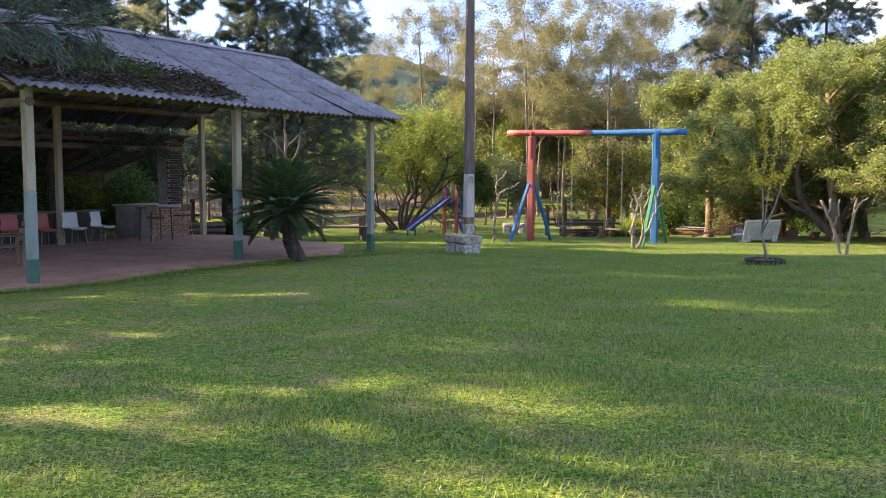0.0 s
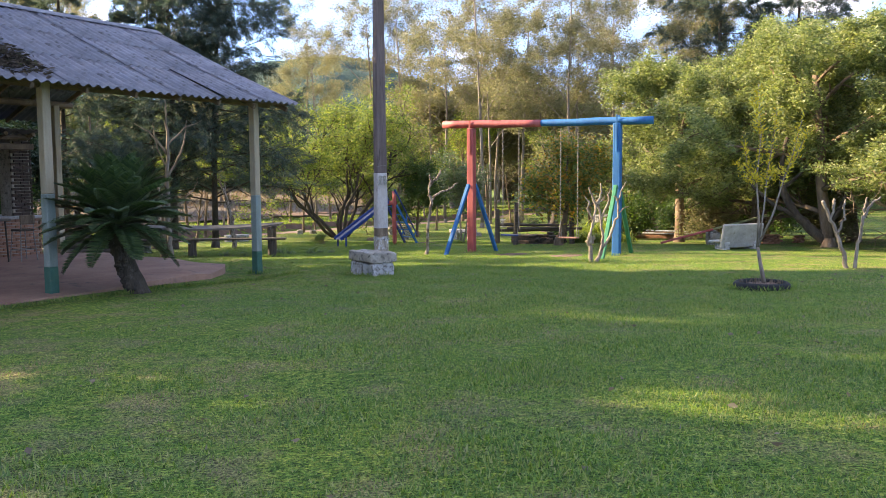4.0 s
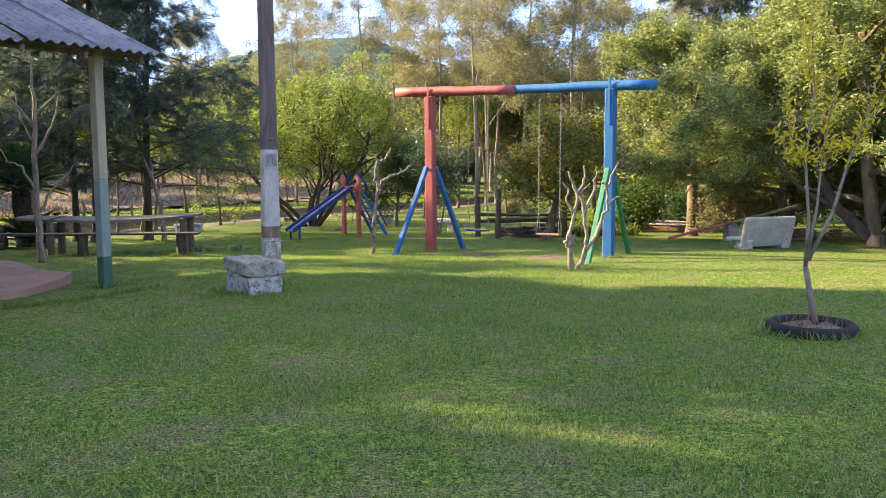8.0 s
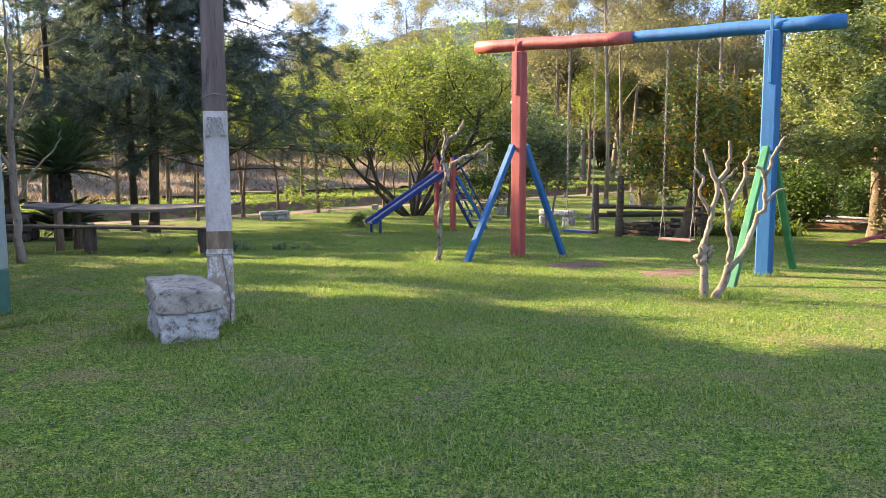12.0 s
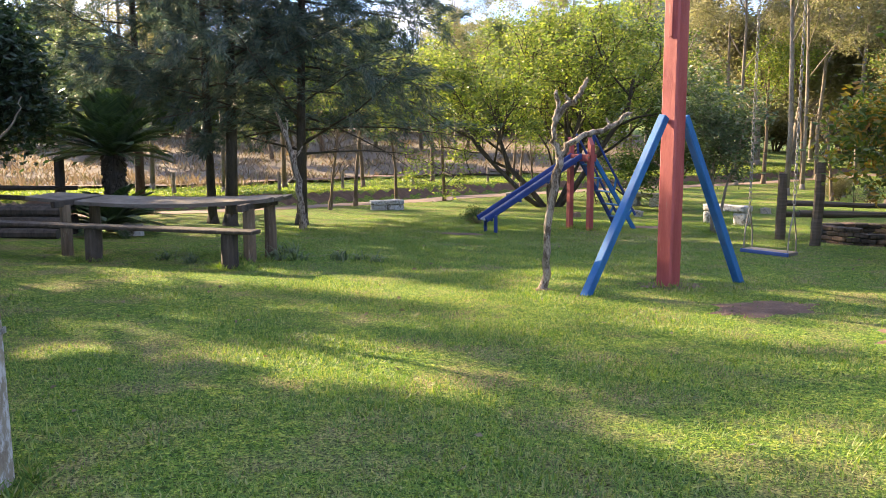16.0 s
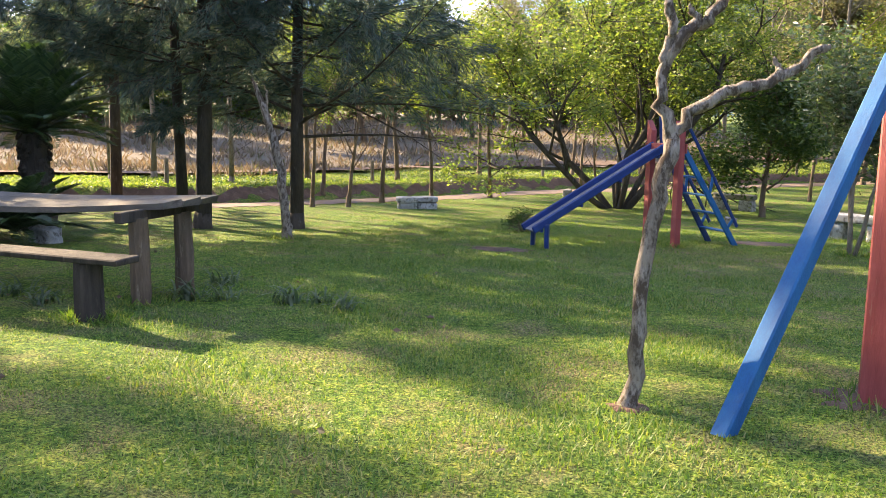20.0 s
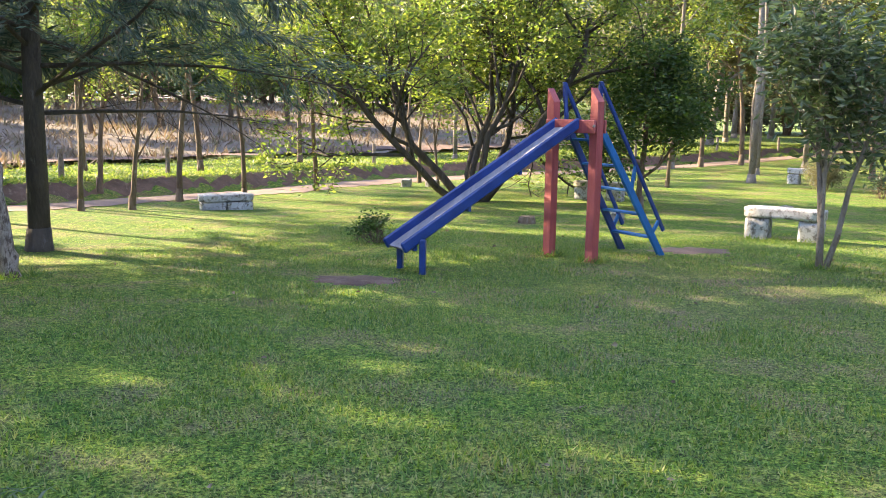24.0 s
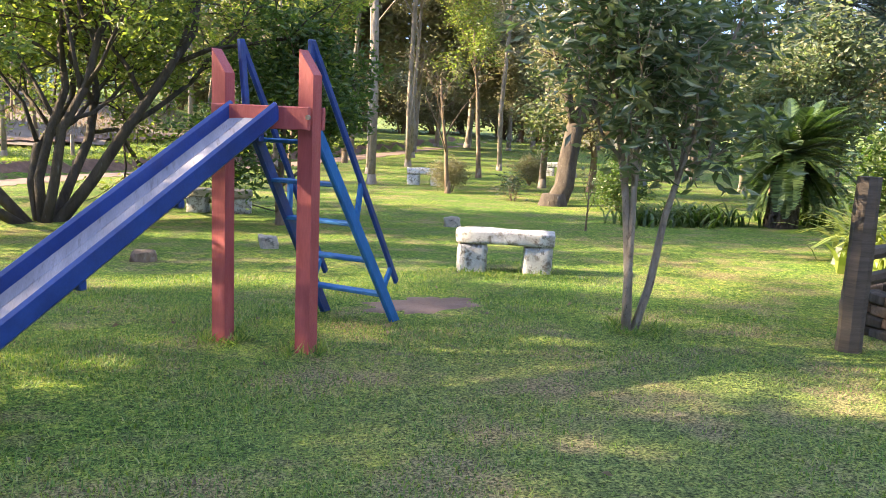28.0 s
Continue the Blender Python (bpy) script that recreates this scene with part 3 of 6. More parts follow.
def corrugated(width, length, waves, amp, thick=0.008):
    """A wavy sheet in its own plane: x across the waves, y down the slope."""
    g = Geo()
    n = waves * 8
    for y in (0, -length):
        for k in range(n + 1):
            x = width * k / n
            h = amp * math.cos(2 * math.pi * k / 8)
            g.v += [(x, y, h), (x, y, h - thick)]
    m = 2 * (n + 1)
    for k in range(n):
        a = 2 * k
        g.f += [(a, a + m, a + m + 2, a + 2), (a + 1, a + 3, a + m + 3, a + m + 1), (a, a + 2, a + 3, a + 1), (a + m, a + m + 1, a + m + 3, a + m + 2)]
    return g


sheet_mesh = array_mesh("roof_sheet", *(lambda g: (g.v, g.f))(corrugated(1.09, 1.62, 6, 0.026)), ROOF_SHEET, True)
slope = math.atan(ROOF_RISE)
down = (pv(0, -0.62, 2.68) - pv(0, 3.5, 4.53)).normalized()
rng = random.Random(8)
for side in (1, -1):
    dn = Vector((down.x * side, down.y * side, down.z))
    xa = PU * side
    za = xa.cross(-dn)
    for col in range(10):
        for row in range(3):
            start = pv(-10.1 + col * 1.066 if side > 0 else 0.56 - col * 1.066, 3.5, 4.545)
            pos = start + dn * (row * 1.46) + za * (0.03 - 0.012 * row + 0.006 * (col % 2))
            m = Matrix((xa, -dn, za)).transposed().to_4x4()
            m.translation = pos
            slip = rng.uniform(-0.6, 0.6)
            if side > 0 and (col, row) in ((8, 2), (9, 2)):
                m = m @ pose(0, -0.03, 0.02, -1.2, 0, 1.0)
            ob = new("roof_sheet", sheet_mesh)
            ob.parent = pavilion
            ob.matrix_basis = Matrix.Translation(-pavilion.location) @ m @ pose(0, 0, 0, 0, 0, slip * 0.4)
ridge_geo = Geo()
for i in range(10):
    a = -10.1 + i * 1.07
    pts = [(0.22, -0.075), (0.12, -0.02), (0.0, 0.03), (-0.12, -0.02), (-0.22, -0.075)]
    vs = []
    for aa in (a, a + 1.1):
        for db, dz in pts:
            vs.append(pv(aa, 3.5 + db, 4.6 + dz))
        for db, dz in pts:
            vs.append(pv(aa, 3.5 + db, 4.588 + dz))
    fs = [(k, k + 1, 11 + k, 10 + k) for k in range(4)] + [(5 + k, 15 + k, 16 + k, 6 + k) for k in range(4)] + [(0, 10, 15, 5), (4, 9, 19, 14), (0, 5, 6, 1), (1, 6, 7, 2), (2, 7, 8, 3), (3, 8, 9, 4)]
    part("ridge_cap", Geo().add(vs, fs), ROOF_SHEET, pavilion)


# ---- utility pole and its stone seat ----
def utility_pole():
    x, y = 0.82, 21.3
    z0 = ground_z(x, y)
    t = thing("utility_pole", (x, y, z0), "tapered square wooden utility pole with a whitewashed foot", "pole")

    def run(name, za, zb, wa, wb, mat, label=""):
        g = Geo()
        vs, c = [], Matrix.Rotation(0.4, 3, "Z")
        for z, w in ((za, wa), (zb, wb)):
            for sx, sy in ((-1, -1), (1, -1), (1, 1), (-1, 1)):
                for ex, ey in ((0.8, 1), (1, 0.8)) if sx * sy < 0 else ((1, 0.8), (0.8, 1)):
                    p = c @ Vector((sx * ex * w / 2, sy * ey * w / 2, 0))
                    vs.append((x + p.x, y + p.y, z))
        fs = [(k, (k + 1) % 8, 8 + (k + 1) % 8, 8 + k) for k in range(8)] + [tuple(range(8))[::-1], tuple(range(8, 16))]
        return part(name, g.add(vs, fs), mat, t, label)
    run("foot", z0 - 0.2, z0 + 0.75, 0.25, 0.241, POLE_FOOT, "foot with flaking white paint")
    run("bare_band", z0 + 0.75, z0 + 0.92, 0.24, 0.238, WOOD_POST, "bare brown band")
    run("white_shaft", z0 + 0.92, z0 + 2.04, 0.238, 0.222, POLE_WHITE, "chalky white painted length")
    run("dark_shaft", z0 + 2.04, z0 + 3.1, 0.22, 0.207, POLE_WOOD, "dark tarred length")
    run("upper_shaft", z0 + 3.1, z0 + 8.5, 0.207, 0.156, POLE_WOOD)
    rot = Matrix.Rotation(0.4, 4, "Z")
    rim = Geo()
    for k in range(4):
        rim.block(Matrix.Translation((x, y, z0 + 0.7)) @ rot @ Matrix.Rotation(k * math.pi / 2, 4, "Z") @ Matrix.Translation((0, -0.124, 0)), (0.252, 0.006, 0.028), 0.002)
    band = part("steel_band", rim, STONE_WHITE, t, "white perforated steel band round the pole")
    for k in range(12):
        part("hole", Geo().block(Matrix.Translation((x, y, z0 + 0.7)) @ rot @ Matrix.Translation((-0.108 + k * 0.0196, -0.128, 0)), (0.01, 0.003, 0.01), 0.001), RUBBER, band)
    part("wire", Geo().tube([Vector((x, y, z0)) + rot @ Vector(p) for p in ((-0.125, -0.118, 2.16), (0.0, -0.122, 2.2), (0.115, -0.12, 2.18), (0.12, 0.08, 2.2))], [0.005] * 4, 5), STEEL, t)
    part("cable", Geo().tube([Vector((x, y, z0)) + rot @ Vector(p) for p in ((0.02, -0.128, 0.72), (0.05, -0.131, 0.5), (0.09, -0.132, 0.25), (0.07, -0.133, 0.0))], [0.006] * 4, 5), STEEL, t)
    for dx, r in ((-0.06, 8), (0.045, -12)):
        m = Matrix.Translation((x, y, z0 + 1.9)) @ rot @ Matrix.Translation((dx, -0.131, 0)) @ pose(0, 0, 0, 0, r, 0)
        strip = part("socket_strip", Geo().block(m, (0.066, 0.04, 0.19), 0.012), CONCRETE, t, "cream three-way electric socket strip hung on the pole")
        for dz in (-0.058, 0, 0.058):
            sock = [m @ Vector((0.022 * math.cos(a), -0.022, dz + 0.022 * math.sin(a))) for a in np.linspace(0, 2 * math.pi, 13)]
            part("socket", Geo().tube(sock, [0.004] * 13, 4), STEEL, strip)
            for hx in (-0.011, 0.011):
                part("hole", Geo().block(m @ Matrix.Translation((hx, -0.02, dz)), (0.007, 0.004, 0.007), 0.001), RUBBER, strip)
    return t


utility_pole()


def rough_stone(g, m, size, seed, amp=0.025):
    """A hewn block: a box cut into a grid, its faces uneven, its edges rounded off."""
    rng = random.Random(seed)
    bm = bmesh.new()
    bmesh.ops.create_cube(bm, size=1)
    bmesh.ops.subdivide_edges(bm, edges=bm.edges[:], cuts=9 if amp > 0.04 else 5, use_grid_fill=True)
    off = Vector((rng.uniform(0, 50), rng.uniform(0, 50), 0))
    bm.verts.ensure_lookup_table()
    vs = []
    for v in bm.verts:
        c = v.co.copy()
        n4 = sum(abs(k) > 0.49 for k in c)
        p = Vector((c.x * size[0], c.y * size[1], c.z * size[2]))
        if n4 > 1:
            p -= Vector([math.copysign(0.009 if n4 == 2 else 0.016, k) if abs(k) > 0.49 else 0 for k in c])
        p += noise.noise_vector(p * 4 + off) * amp * 0.8 + noise.noise_vector(p * 13 + off) * amp * 0.3
        vs.append(m @ p)
    g.add(vs, [[v.index for v in f.verts] for f in bm.faces])
    bm.free()
    return g


def stone_seat(at, turn, span, depth, h_block, h_slab, label, top_mat, foot_mat, seed, foot=0.32, group="", amp=0.025):
    z = ground_z(*at)
    t = thing("stone_bench", (at[0], at[1], z), label, "bench", group)
    m = Matrix.Translation((at[0], at[1], z)) @ Matrix.Rotation(turn, 4, "Z")
    for s in (-1, 1):
        part("foot_block", rough_stone(Geo(), m @ Matrix.Translation((s * (span / 2 - foot / 2 - 0.02), 0, h_block / 2 - 0.03)), (foot, depth * 0.92, h_block + 0.06), seed + s, amp), foot_mat, t, smooth=True)
    part("seat_slab", rough_stone(Geo(), m @ Matrix.Translation((0, 0, h_block + h_slab / 2 + 0.005)), (span, depth, h_slab), seed + 5, amp), top_mat, t, smooth=True)
    return t


stone_seat((0.64, 20.82), 2.15, 0.95, 0.54, 0.27, 0.2, "mossy grey stone slab on two whitewashed blocks beside the pole", STONE_GREY, STONE_WHITE, 11, 0.4, "", 0.055)


# ---- swing ----
def swing_frame():
    ra, rb = Vector((3.32, 28.85, 0)), Vector((7.07, 26.58, 0))
    d = (rb - ra).normalized()
    w = Vector((-d.y, d.x, 0))
    za, zb = ground_z(ra.x, ra.y), ground_z(rb.x, rb.y)
    t = thing("swing_set", (5.2, 27.7, ground_z(5.2, 27.7)), "tall timber swing frame, one half red and the other blue", "swing")
    top = 2.62
    rot = Matrix.Rotation(math.atan2(d.y, d.x), 4, "Z")
    for p, z, mat, lab in ((ra, za, RED_PAINT, "red painted post"), (rb, zb, BLUE_PAINT, "blue painted post")):
        ob = part("post", Geo().block(Matrix.Translation((p.x, p.y, (z - 0.2 + top) / 2)) @ rot, (0.21, 0.21, top - z + 0.2), 0.02), mat, t, lab)
        for s in (-1, 1):
            q = p + w * s * 0.115
            part("strap", Geo().beam((q.x, q.y, top - 0.75), (q.x, q.y, top + 0.22), 0.05, 0.012, side=d), mat, ob, "steel strap holding the beam")
    rng = random.Random(5)
    mid = ra.lerp(rb, 0.5)
    l0, l1 = ra - d * 0.92, rb + d * 0.95
    part("beam", Geo().bent((l0.x, l0.y, top + 0.13), (mid.x, mid.y, top + 0.07), 0.112, 0.105, 12, 0.01, 7, 0.05, rng), RED_PAINT, t, "red round log beam", True)
    part("beam", Geo().bent((mid.x - d.x * 0.45, mid.y - d.y * 0.45, top + 0.075), (l1.x, l1.y, top + 0.05), 0.09, 0.11, 12, 0.01, 7, 0.05, rng), BLUE_PAINT, t, "blue round log beam", True)
    for p, mat, feet, h, lab in ((ra, BLUE_PAINT, ((2.47, 27.84), (4.16, 29.6)), 0.98, "blue slanting brace"), (rb, BRACE_GREEN, ((6.33, 25.19), (7.8, 27.7)), 0.95, "green slanting brace")):
        for fx, fy in feet:
            out = (Vector((fx, fy, 0)) - p).normalized()
            q = p + out * 0.15
            part("brace", Geo().beam((fx, fy, ground_z(fx, fy) - 0.08), (q.x, q.y, h), 0.1, 0.1, 0.01, side=d), mat, t, lab)
    for cx, cy, mat, lab in ((4.4, 28.2, WOOD_PLANK, "pale wooden seat with a blue edge"), (5.9, 27.28, RED_PLANK, "worn reddish wooden seat")):
        c = Vector((cx, cy, 0))
        c = ra + d * (c - ra).dot(d)
        sz = -0.47 - (0.03 if mat is RED_PLANK else 0)
        seat = part("seat", Geo().block(Matrix.Translation((c.x, c.y, sz)) @ rot, (0.55, 0.2, 0.035), 0.008), mat, t, lab)
        if mat is WOOD_PLANK:
            part("edge", Geo().block(Matrix.Translation((c.x - w.x * 0.112, c.y - w.y * 0.112, sz)) @ rot, (0.55, 0.02, 0.04), 0.005), NAVY_PAINT, seat)
        for s in (-1, 1):
            e = c + d * s * 0.25
            h = c + d * s * 0.25
            for k in (-1, 1):
                part("hanger", Geo().tube([(e.x + w.x * k * 0.09, e.y + w.y * k * 0.09, sz - 0.02), (e.x + w.x * k * 0.075, e.y + w.y * k * 0.075, sz + 0.2), (e.x, e.y, sz + 0.46)], [0.008] * 3, 6), STEEL, seat)
            g = Geo()
            z, k = sz + 0.46, 0
            while z < top - 0.02:
                f = (z - sz - 0.46) / (top - sz - 0.46)
                q = e.lerp(h, f)
                sx = d if k % 2 else w
                ring = [(q.x + sx.x * 0.016 * math.sin(a), q.y + sx.y * 0.016 * math.sin(a), z + 0.03 + 0.034 * math.cos(a)) for a in np.linspace(0, 2 * math.pi, 8)]
                g.tube(ring, [0.005] * 8, 4)
                z += 0.053
                k += 1
            part("chain", g, STEEL, t)
    return t


swing_frame()


# ---- slide ----
def slide():
    a1, a2 = Vector((0.42, 38.72, 0)), Vector((0.97, 38.24, 0))
    mid = (a1 + a2) / 2
    q = (a2 - a1).normalized()
    d = Vector((-q.y, q.x, 0))
    zg = ground_z(mid.x, mid.y)
    t = thing("slide", (mid.x, mid.y, zg), "timber playground slide with red posts, blue chute and blue ladder", "slide")
    rot = Matrix.Rotation(math.atan2(q.y, q.x), 4, "Z")
    for p in (a1, a2):
        z = ground_z(p.x, p.y)
        g = Geo()
        vs = []
        for zz, cut in ((z - 0.2, 0), (0.38, 0), (0.63, 1)):
            for sx, sy in ((-1, -1), (1, -1), (1, 1), (-1, 1)):
                drop = 0.17 if cut and sx > 0 else 0
                o = q * sx * 0.058 + d * sy * 0.058
                vs.append((p.x + o.x, p.y + o.y, zz - drop))
        fs = [(k + 4 * r, (k + 1) % 4 + 4 * r, (k + 1) % 4 + 4 * r + 4, k + 4 * r + 4) for r in range(2) for k in range(4)] + [(3, 2, 1, 0), (8, 9, 10, 11)]
        part("post", g.add(vs, fs), RED_PAINT, t, "square red post with a slanting top")
    low, top = Vector((-1.2, 36.83, 0)), Vector((0.59, 38.42, 0))
    run_v = top - low
    run_v.z = 0
    rd = run_v.normalized()
    rq = Vector((rd.y, -rd.x, 0))
    z_low, z_top = -1.2, 0.138
    P = lambda f, s, h: Vector((low.x + (top.x - low.x) * f + rq.x * s, low.y + (top.y - low.y) * f + rq.y * s, z_low + (z_top - z_low) * f + h))
    W = 0.205
    for s in (-1, 1):
        part("side_board", Geo().beam(P(-0.02, s * W, 0.05), P(1.02, s * W, 0.05), 0.04, 0.135, 0.02, side=rq), NAVY_PAINT, t, "deep blue side board")
    for k in range(3):
        c = (k - 1) * 0.128
        part("chute_board", Geo().beam(P(0, c, 0.0), P(1.0, c, 0.0), 0.123, 0.025, 0.004, side=rq), SLIDE_METAL, t, "worn greyish sliding board")
    for f in (0.05, 0.35, 0.65, 0.95):
        part("cross_bearer", Geo().beam(P(f, -W, -0.05), P(f, W, -0.05), 0.05, 0.06), NAVY_PAINT, t)
    for s in (-1, 1):
        b = P(0.075, s * (W + 0.055), 0.02)
        part("chute_leg", Geo().beam((b.x, b.y, ground_z(b.x, b.y) - 0.1), b, 0.07, 0.09, 0.012), NAVY_PAINT, t, "short blue leg")
    for s, off in ((1, -0.1), (1, 0.1)):
        c1, c2 = a1 + d * off - q * 0.02, a2 + d * off + q * 0.06
        part("cross_board", Geo().beam((c1.x, c1.y, 0.16), (c2.x, c2.y, 0.16), 0.035, 0.16, 0.006), RED_PAINT, t, "red cross board bolted to the posts")
    part("bolt", Geo().tube([a2 + q * 0.06 - d * 0.13 + Vector((0, 0, 0.17)), a2 + q * 0.06 - d * 0.11 + Vector((0, 0, 0.17))], [0.018, 0.018], 8), STEEL, t, "steel bolt head")
    foot = {-1: Vector((1.42, 39.72, 0)), 1: Vector((1.93, 39.18, 0))}
    head = {s: mid + d * 0.14 + q * s * 0.27 for s in (-1, 1)}
    L = lambda s, f, h=0.0: Vector((foot[s].x + (head[s].x - foot[s].x) * f, foot[s].y + (head[s].y - foot[s].y) * f, zf + (0.2 - zf) * f + h))
    zf = ground_z(1.7, 39.4) - 0.06
    rails = {}
    for s in (-1, 1):
        part("ladder_side", Geo().beam(L(s, 0), L(s, 1), 0.045, 0.11, 0.01, side=q), BLUE_PAINT if s > 0 else NAVY_PAINT, t, "blue ladder side board")
        b0 = L(s, 0.25) + d * 0.27 + q * s * 0.02
        b1 = Vector((head[s].x, head[s].y, 0.7)) + d * -0.02 + q * s * 0.03
        rails[s] = (b0, b1)
        part("hand_rail", Geo().beam(b0 + (b0 - b1) * 0.03, b1, 0.035, 0.06, 0.01, side=q), NAVY_PAINT, t, "blue handrail")
        part("rail_post", Geo().beam(L(s, 0.99), b1 + Vector((0, 0, 0.01)), 0.035, 0.06, 0.006, side=q), NAVY_PAINT, t)
        for f in (0.2, 0.52):
            e = b0.lerp(b1, (f - 0.2) / 0.8 + 0.05)
            part("rail_stay", Geo().beam(L(s, f), e, 0.03, 0.055, 0.006, side=q), BLUE_PAINT, t)
    for k in range(5):
        f = 0.18 + k * 0.175
        part("rung", Geo().beam(L(-1, f) - q * 0.02, L(1, f) + q * 0.02, 0.11, 0.03, 0.006), BLUE_PAINT, t, "blue wooden step")
    return t


slide()


# ---- long table, benches, seats ----
def long_table():
    t = thing("picnic_table", (-4.4, 29.5, ground_z(-4.4, 29.5)), "long rustic table of warped grey planks on log legs", "table")
    l, r = Vector((-6.6, 29.55, -0.2)), Vector((-2.4, 29.72, -0.16))
    n = 14
    for k in range(3):
        g = Geo()
        vs = []
        y0, y1 = -0.36 + k * 0.25, -0.36 + k * 0.25 + 0.243
        for i in range(n + 1):
            f = i / n
            c = l.lerp(r, f)
            sag = -0.1 * math.sin(math.pi * f) * (1 - 0.2 * k)
            for yy in (y0, y1):
                vs += [(c.x + 0.02 * k * (1 if f > 0.5 else -1), c.y + yy + 0.05 * math.sin(2.5 * f), c.z + sag + (0.02 if yy == y1 else 0)), (c.x, c.y + yy + 0.05 * math.sin(2.5 * f), c.z + sag - 0.055)]
        for i in range(n):
            a = i * 4
            g.f += [(a, a + 4, a + 6, a + 2), (a + 1, a + 3, a + 7, a + 5), (a, a + 1, a + 5, a + 4), (a + 2, a + 6, a + 7, a + 3)]
        g.f += [(0, 2, 3, 1), (n * 4, n * 4 + 1, n * 4 + 3, n * 4 + 2)]
        g.v = vs
        part("tabletop_plank", g, WOOD_PLANK, t, "weathered grey plank")
    rng = random.Random(3)
    for x, ys in ((-2.66, (29.35, 29.95)), (-5.75, (29.1, 29.75))):
        for y in ys:
            part("leg", Geo().bent((x, y, ground_z(x, y) - 0.1), (x, y, -0.3), 0.095, 0.085, 9, 0.01, 4, 0.05, rng), WOOD_POST, t, "round log leg")
        part("bearer", Geo().beam((x, ys[0] - 0.25, -0.28), (x, ys[1] + 0.2, -0.26), 0.09, 0.1), WOOD_DARK, t)


def log_bench(a, b, z, legs, label, group):
    t = thing("plank_bench", (*((Vector(a) + Vector(b)) / 2), ground_z(*a)), label, "bench", group)
    part("seat", Geo().beam((*a, z), (*b, z), 0.28, 0.055, 0.01, jitter=0.004), WOOD_DARK, t, "single weathered plank")
    rng = random.Random(int(a[0] * 10))
    for f in legs:
        p = Vector(a).lerp(Vector(b), f)
        part("leg", Geo().bent((p.x, p.y, ground_z(p.x, p.y) - 0.1), (p.x, p.y, z - 0.02), 0.125, 0.115, 9, 0.01, 3, 0.06, rng), WOOD_DARK, t, "short log stump")


long_table()
log_bench((-6.7, 28.5), (-2.1, 28.6), -0.54, (0.42, 0.91), "long plank bench on log stumps before the table", "benches at the long table")
G = "whitewashed stone benches"
stone_seat((4.02, 41.75), -0.42, 1.2, 0.4, 0.34, 0.17, "whitewashed stone bench of a thick slab on two blocks", STONE_WHITE, STONE_WHITE, 21, 0.36, G)
stone_seat((-6.5, 44.1), 0.55, 1.1, 0.42, 0.17, 0.15, "low whitewashed stone bench on the lawn edge", STONE_WHITE, STONE_WHITE, 31, 0.52, G)
stone_seat((1.2, 50.0), -0.3, 1.3, 0.4, 0.32, 0.16, "whitewashed stone bench with a dark mossy top", STONE_GREY, STONE_WHITE, 41, 0.4, G)
stone_seat((8.3, 58.5), -0.4, 1.2, 0.4, 0.34, 0.2, "pale stone bench far down the lawn", STONE_WHITE, STONE_WHITE, 51, 0.4, G)
stone_seat((15.6, 63.5), -0.5, 1.2, 0.4, 0.34, 0.2, "pale stone bench far down the lawn", STONE_WHITE, STONE_WHITE, 61, 0.4, G)


# ---- plants ----
def leaf_quads(rng, pts, size, width, hang=0.0, spread=0.5, lead=None):
    """One small folded leaf at each of the points, turned at random."""
    n = len(pts)
    a = rng.normal(size=(n, 3))
    a[:, 2] = a[:, 2] * spread - hang
    if lead is not None:
        a = a * 0.45 + lead
    a /= np.linalg.norm(a, axis=1)[:, None]
    b = np.cross(a, rng.normal(size=(n, 3)))
    b /= np.linalg.norm(b, axis=1)[:, None] + 1e-9
    L = (size * rng.uniform(0.6, 1.3, n))[:, None]
    w = L * width * 0.5
    fold = np.cross(a, b) * w * 0.35
    v = np.stack([pts, pts + a * L * 0.45 + b * w + fold, pts + a * L, pts + a * L * 0.45 - b * w + fold], 1).reshape(-1, 3)
    f = np.arange(4 * n).reshape(n, 4)
    return v, f


def grow(rng, p, d, length, r, lev, spec, wood, tips):
    steps = 5 if lev == 0 else 4
    pts, rad = [Vector(p)], [r]
    end_r = r * spec.get("taper", 0.45) if lev < spec["levels"] else r * 0.25
    d = Vector(d).normalized()
    for i in range(steps):
        wob = Vector([rng.gauss(0, 1) for _ in range(3)]) * spec["wob"][min(lev, len(spec["wob"]) - 1)]
        d = (d + wob + Vector((0, 0, spec["up"][min(lev, len(spec["up"]) - 1)]))).normalized()
        pts.append(pts[-1] + d * length / steps)
        rad.append(r + (end_r - r) * (i + 1) / steps)
    wood.append((pts, rad, 7 if lev == 0 else (5 if lev == 1 else 3)))
    if lev >= spec["levels"]:
        tips.append(pts)
        return
    cnt = spec["n"][lev]
    for k in range(cnt):
        f = spec["bare"][lev] + (1 - spec["bare"][lev]) * (k + rng.random()) / cnt
        x = f * steps
        i = min(steps - 1, int(x))
        base = pts[i].lerp(pts[i + 1], x - i)
        t = (pts[i + 1] - pts[i]).normalized()
        o = t.orthogonal().normalized()
        az = k * 2.4 + rng.uniform(-0.6, 0.6)
        side = o * math.cos(az) + t.cross(o) * math.sin(az)
        ang = radians(spec["ang"][lev] * rng.uniform(0.75, 1.25))
        cl = length * spec["ratio"][lev] * (1 - spec.get("cone", 0.35) * f) * rng.uniform(0.75, 1.2)
        grow(rng, base, t * math.cos(ang) + side * math.sin(ang), cl, max(0.006, (r + (end_r - r) * f) * spec.get("thin", 0.5)), lev + 1, spec, wood, tips)


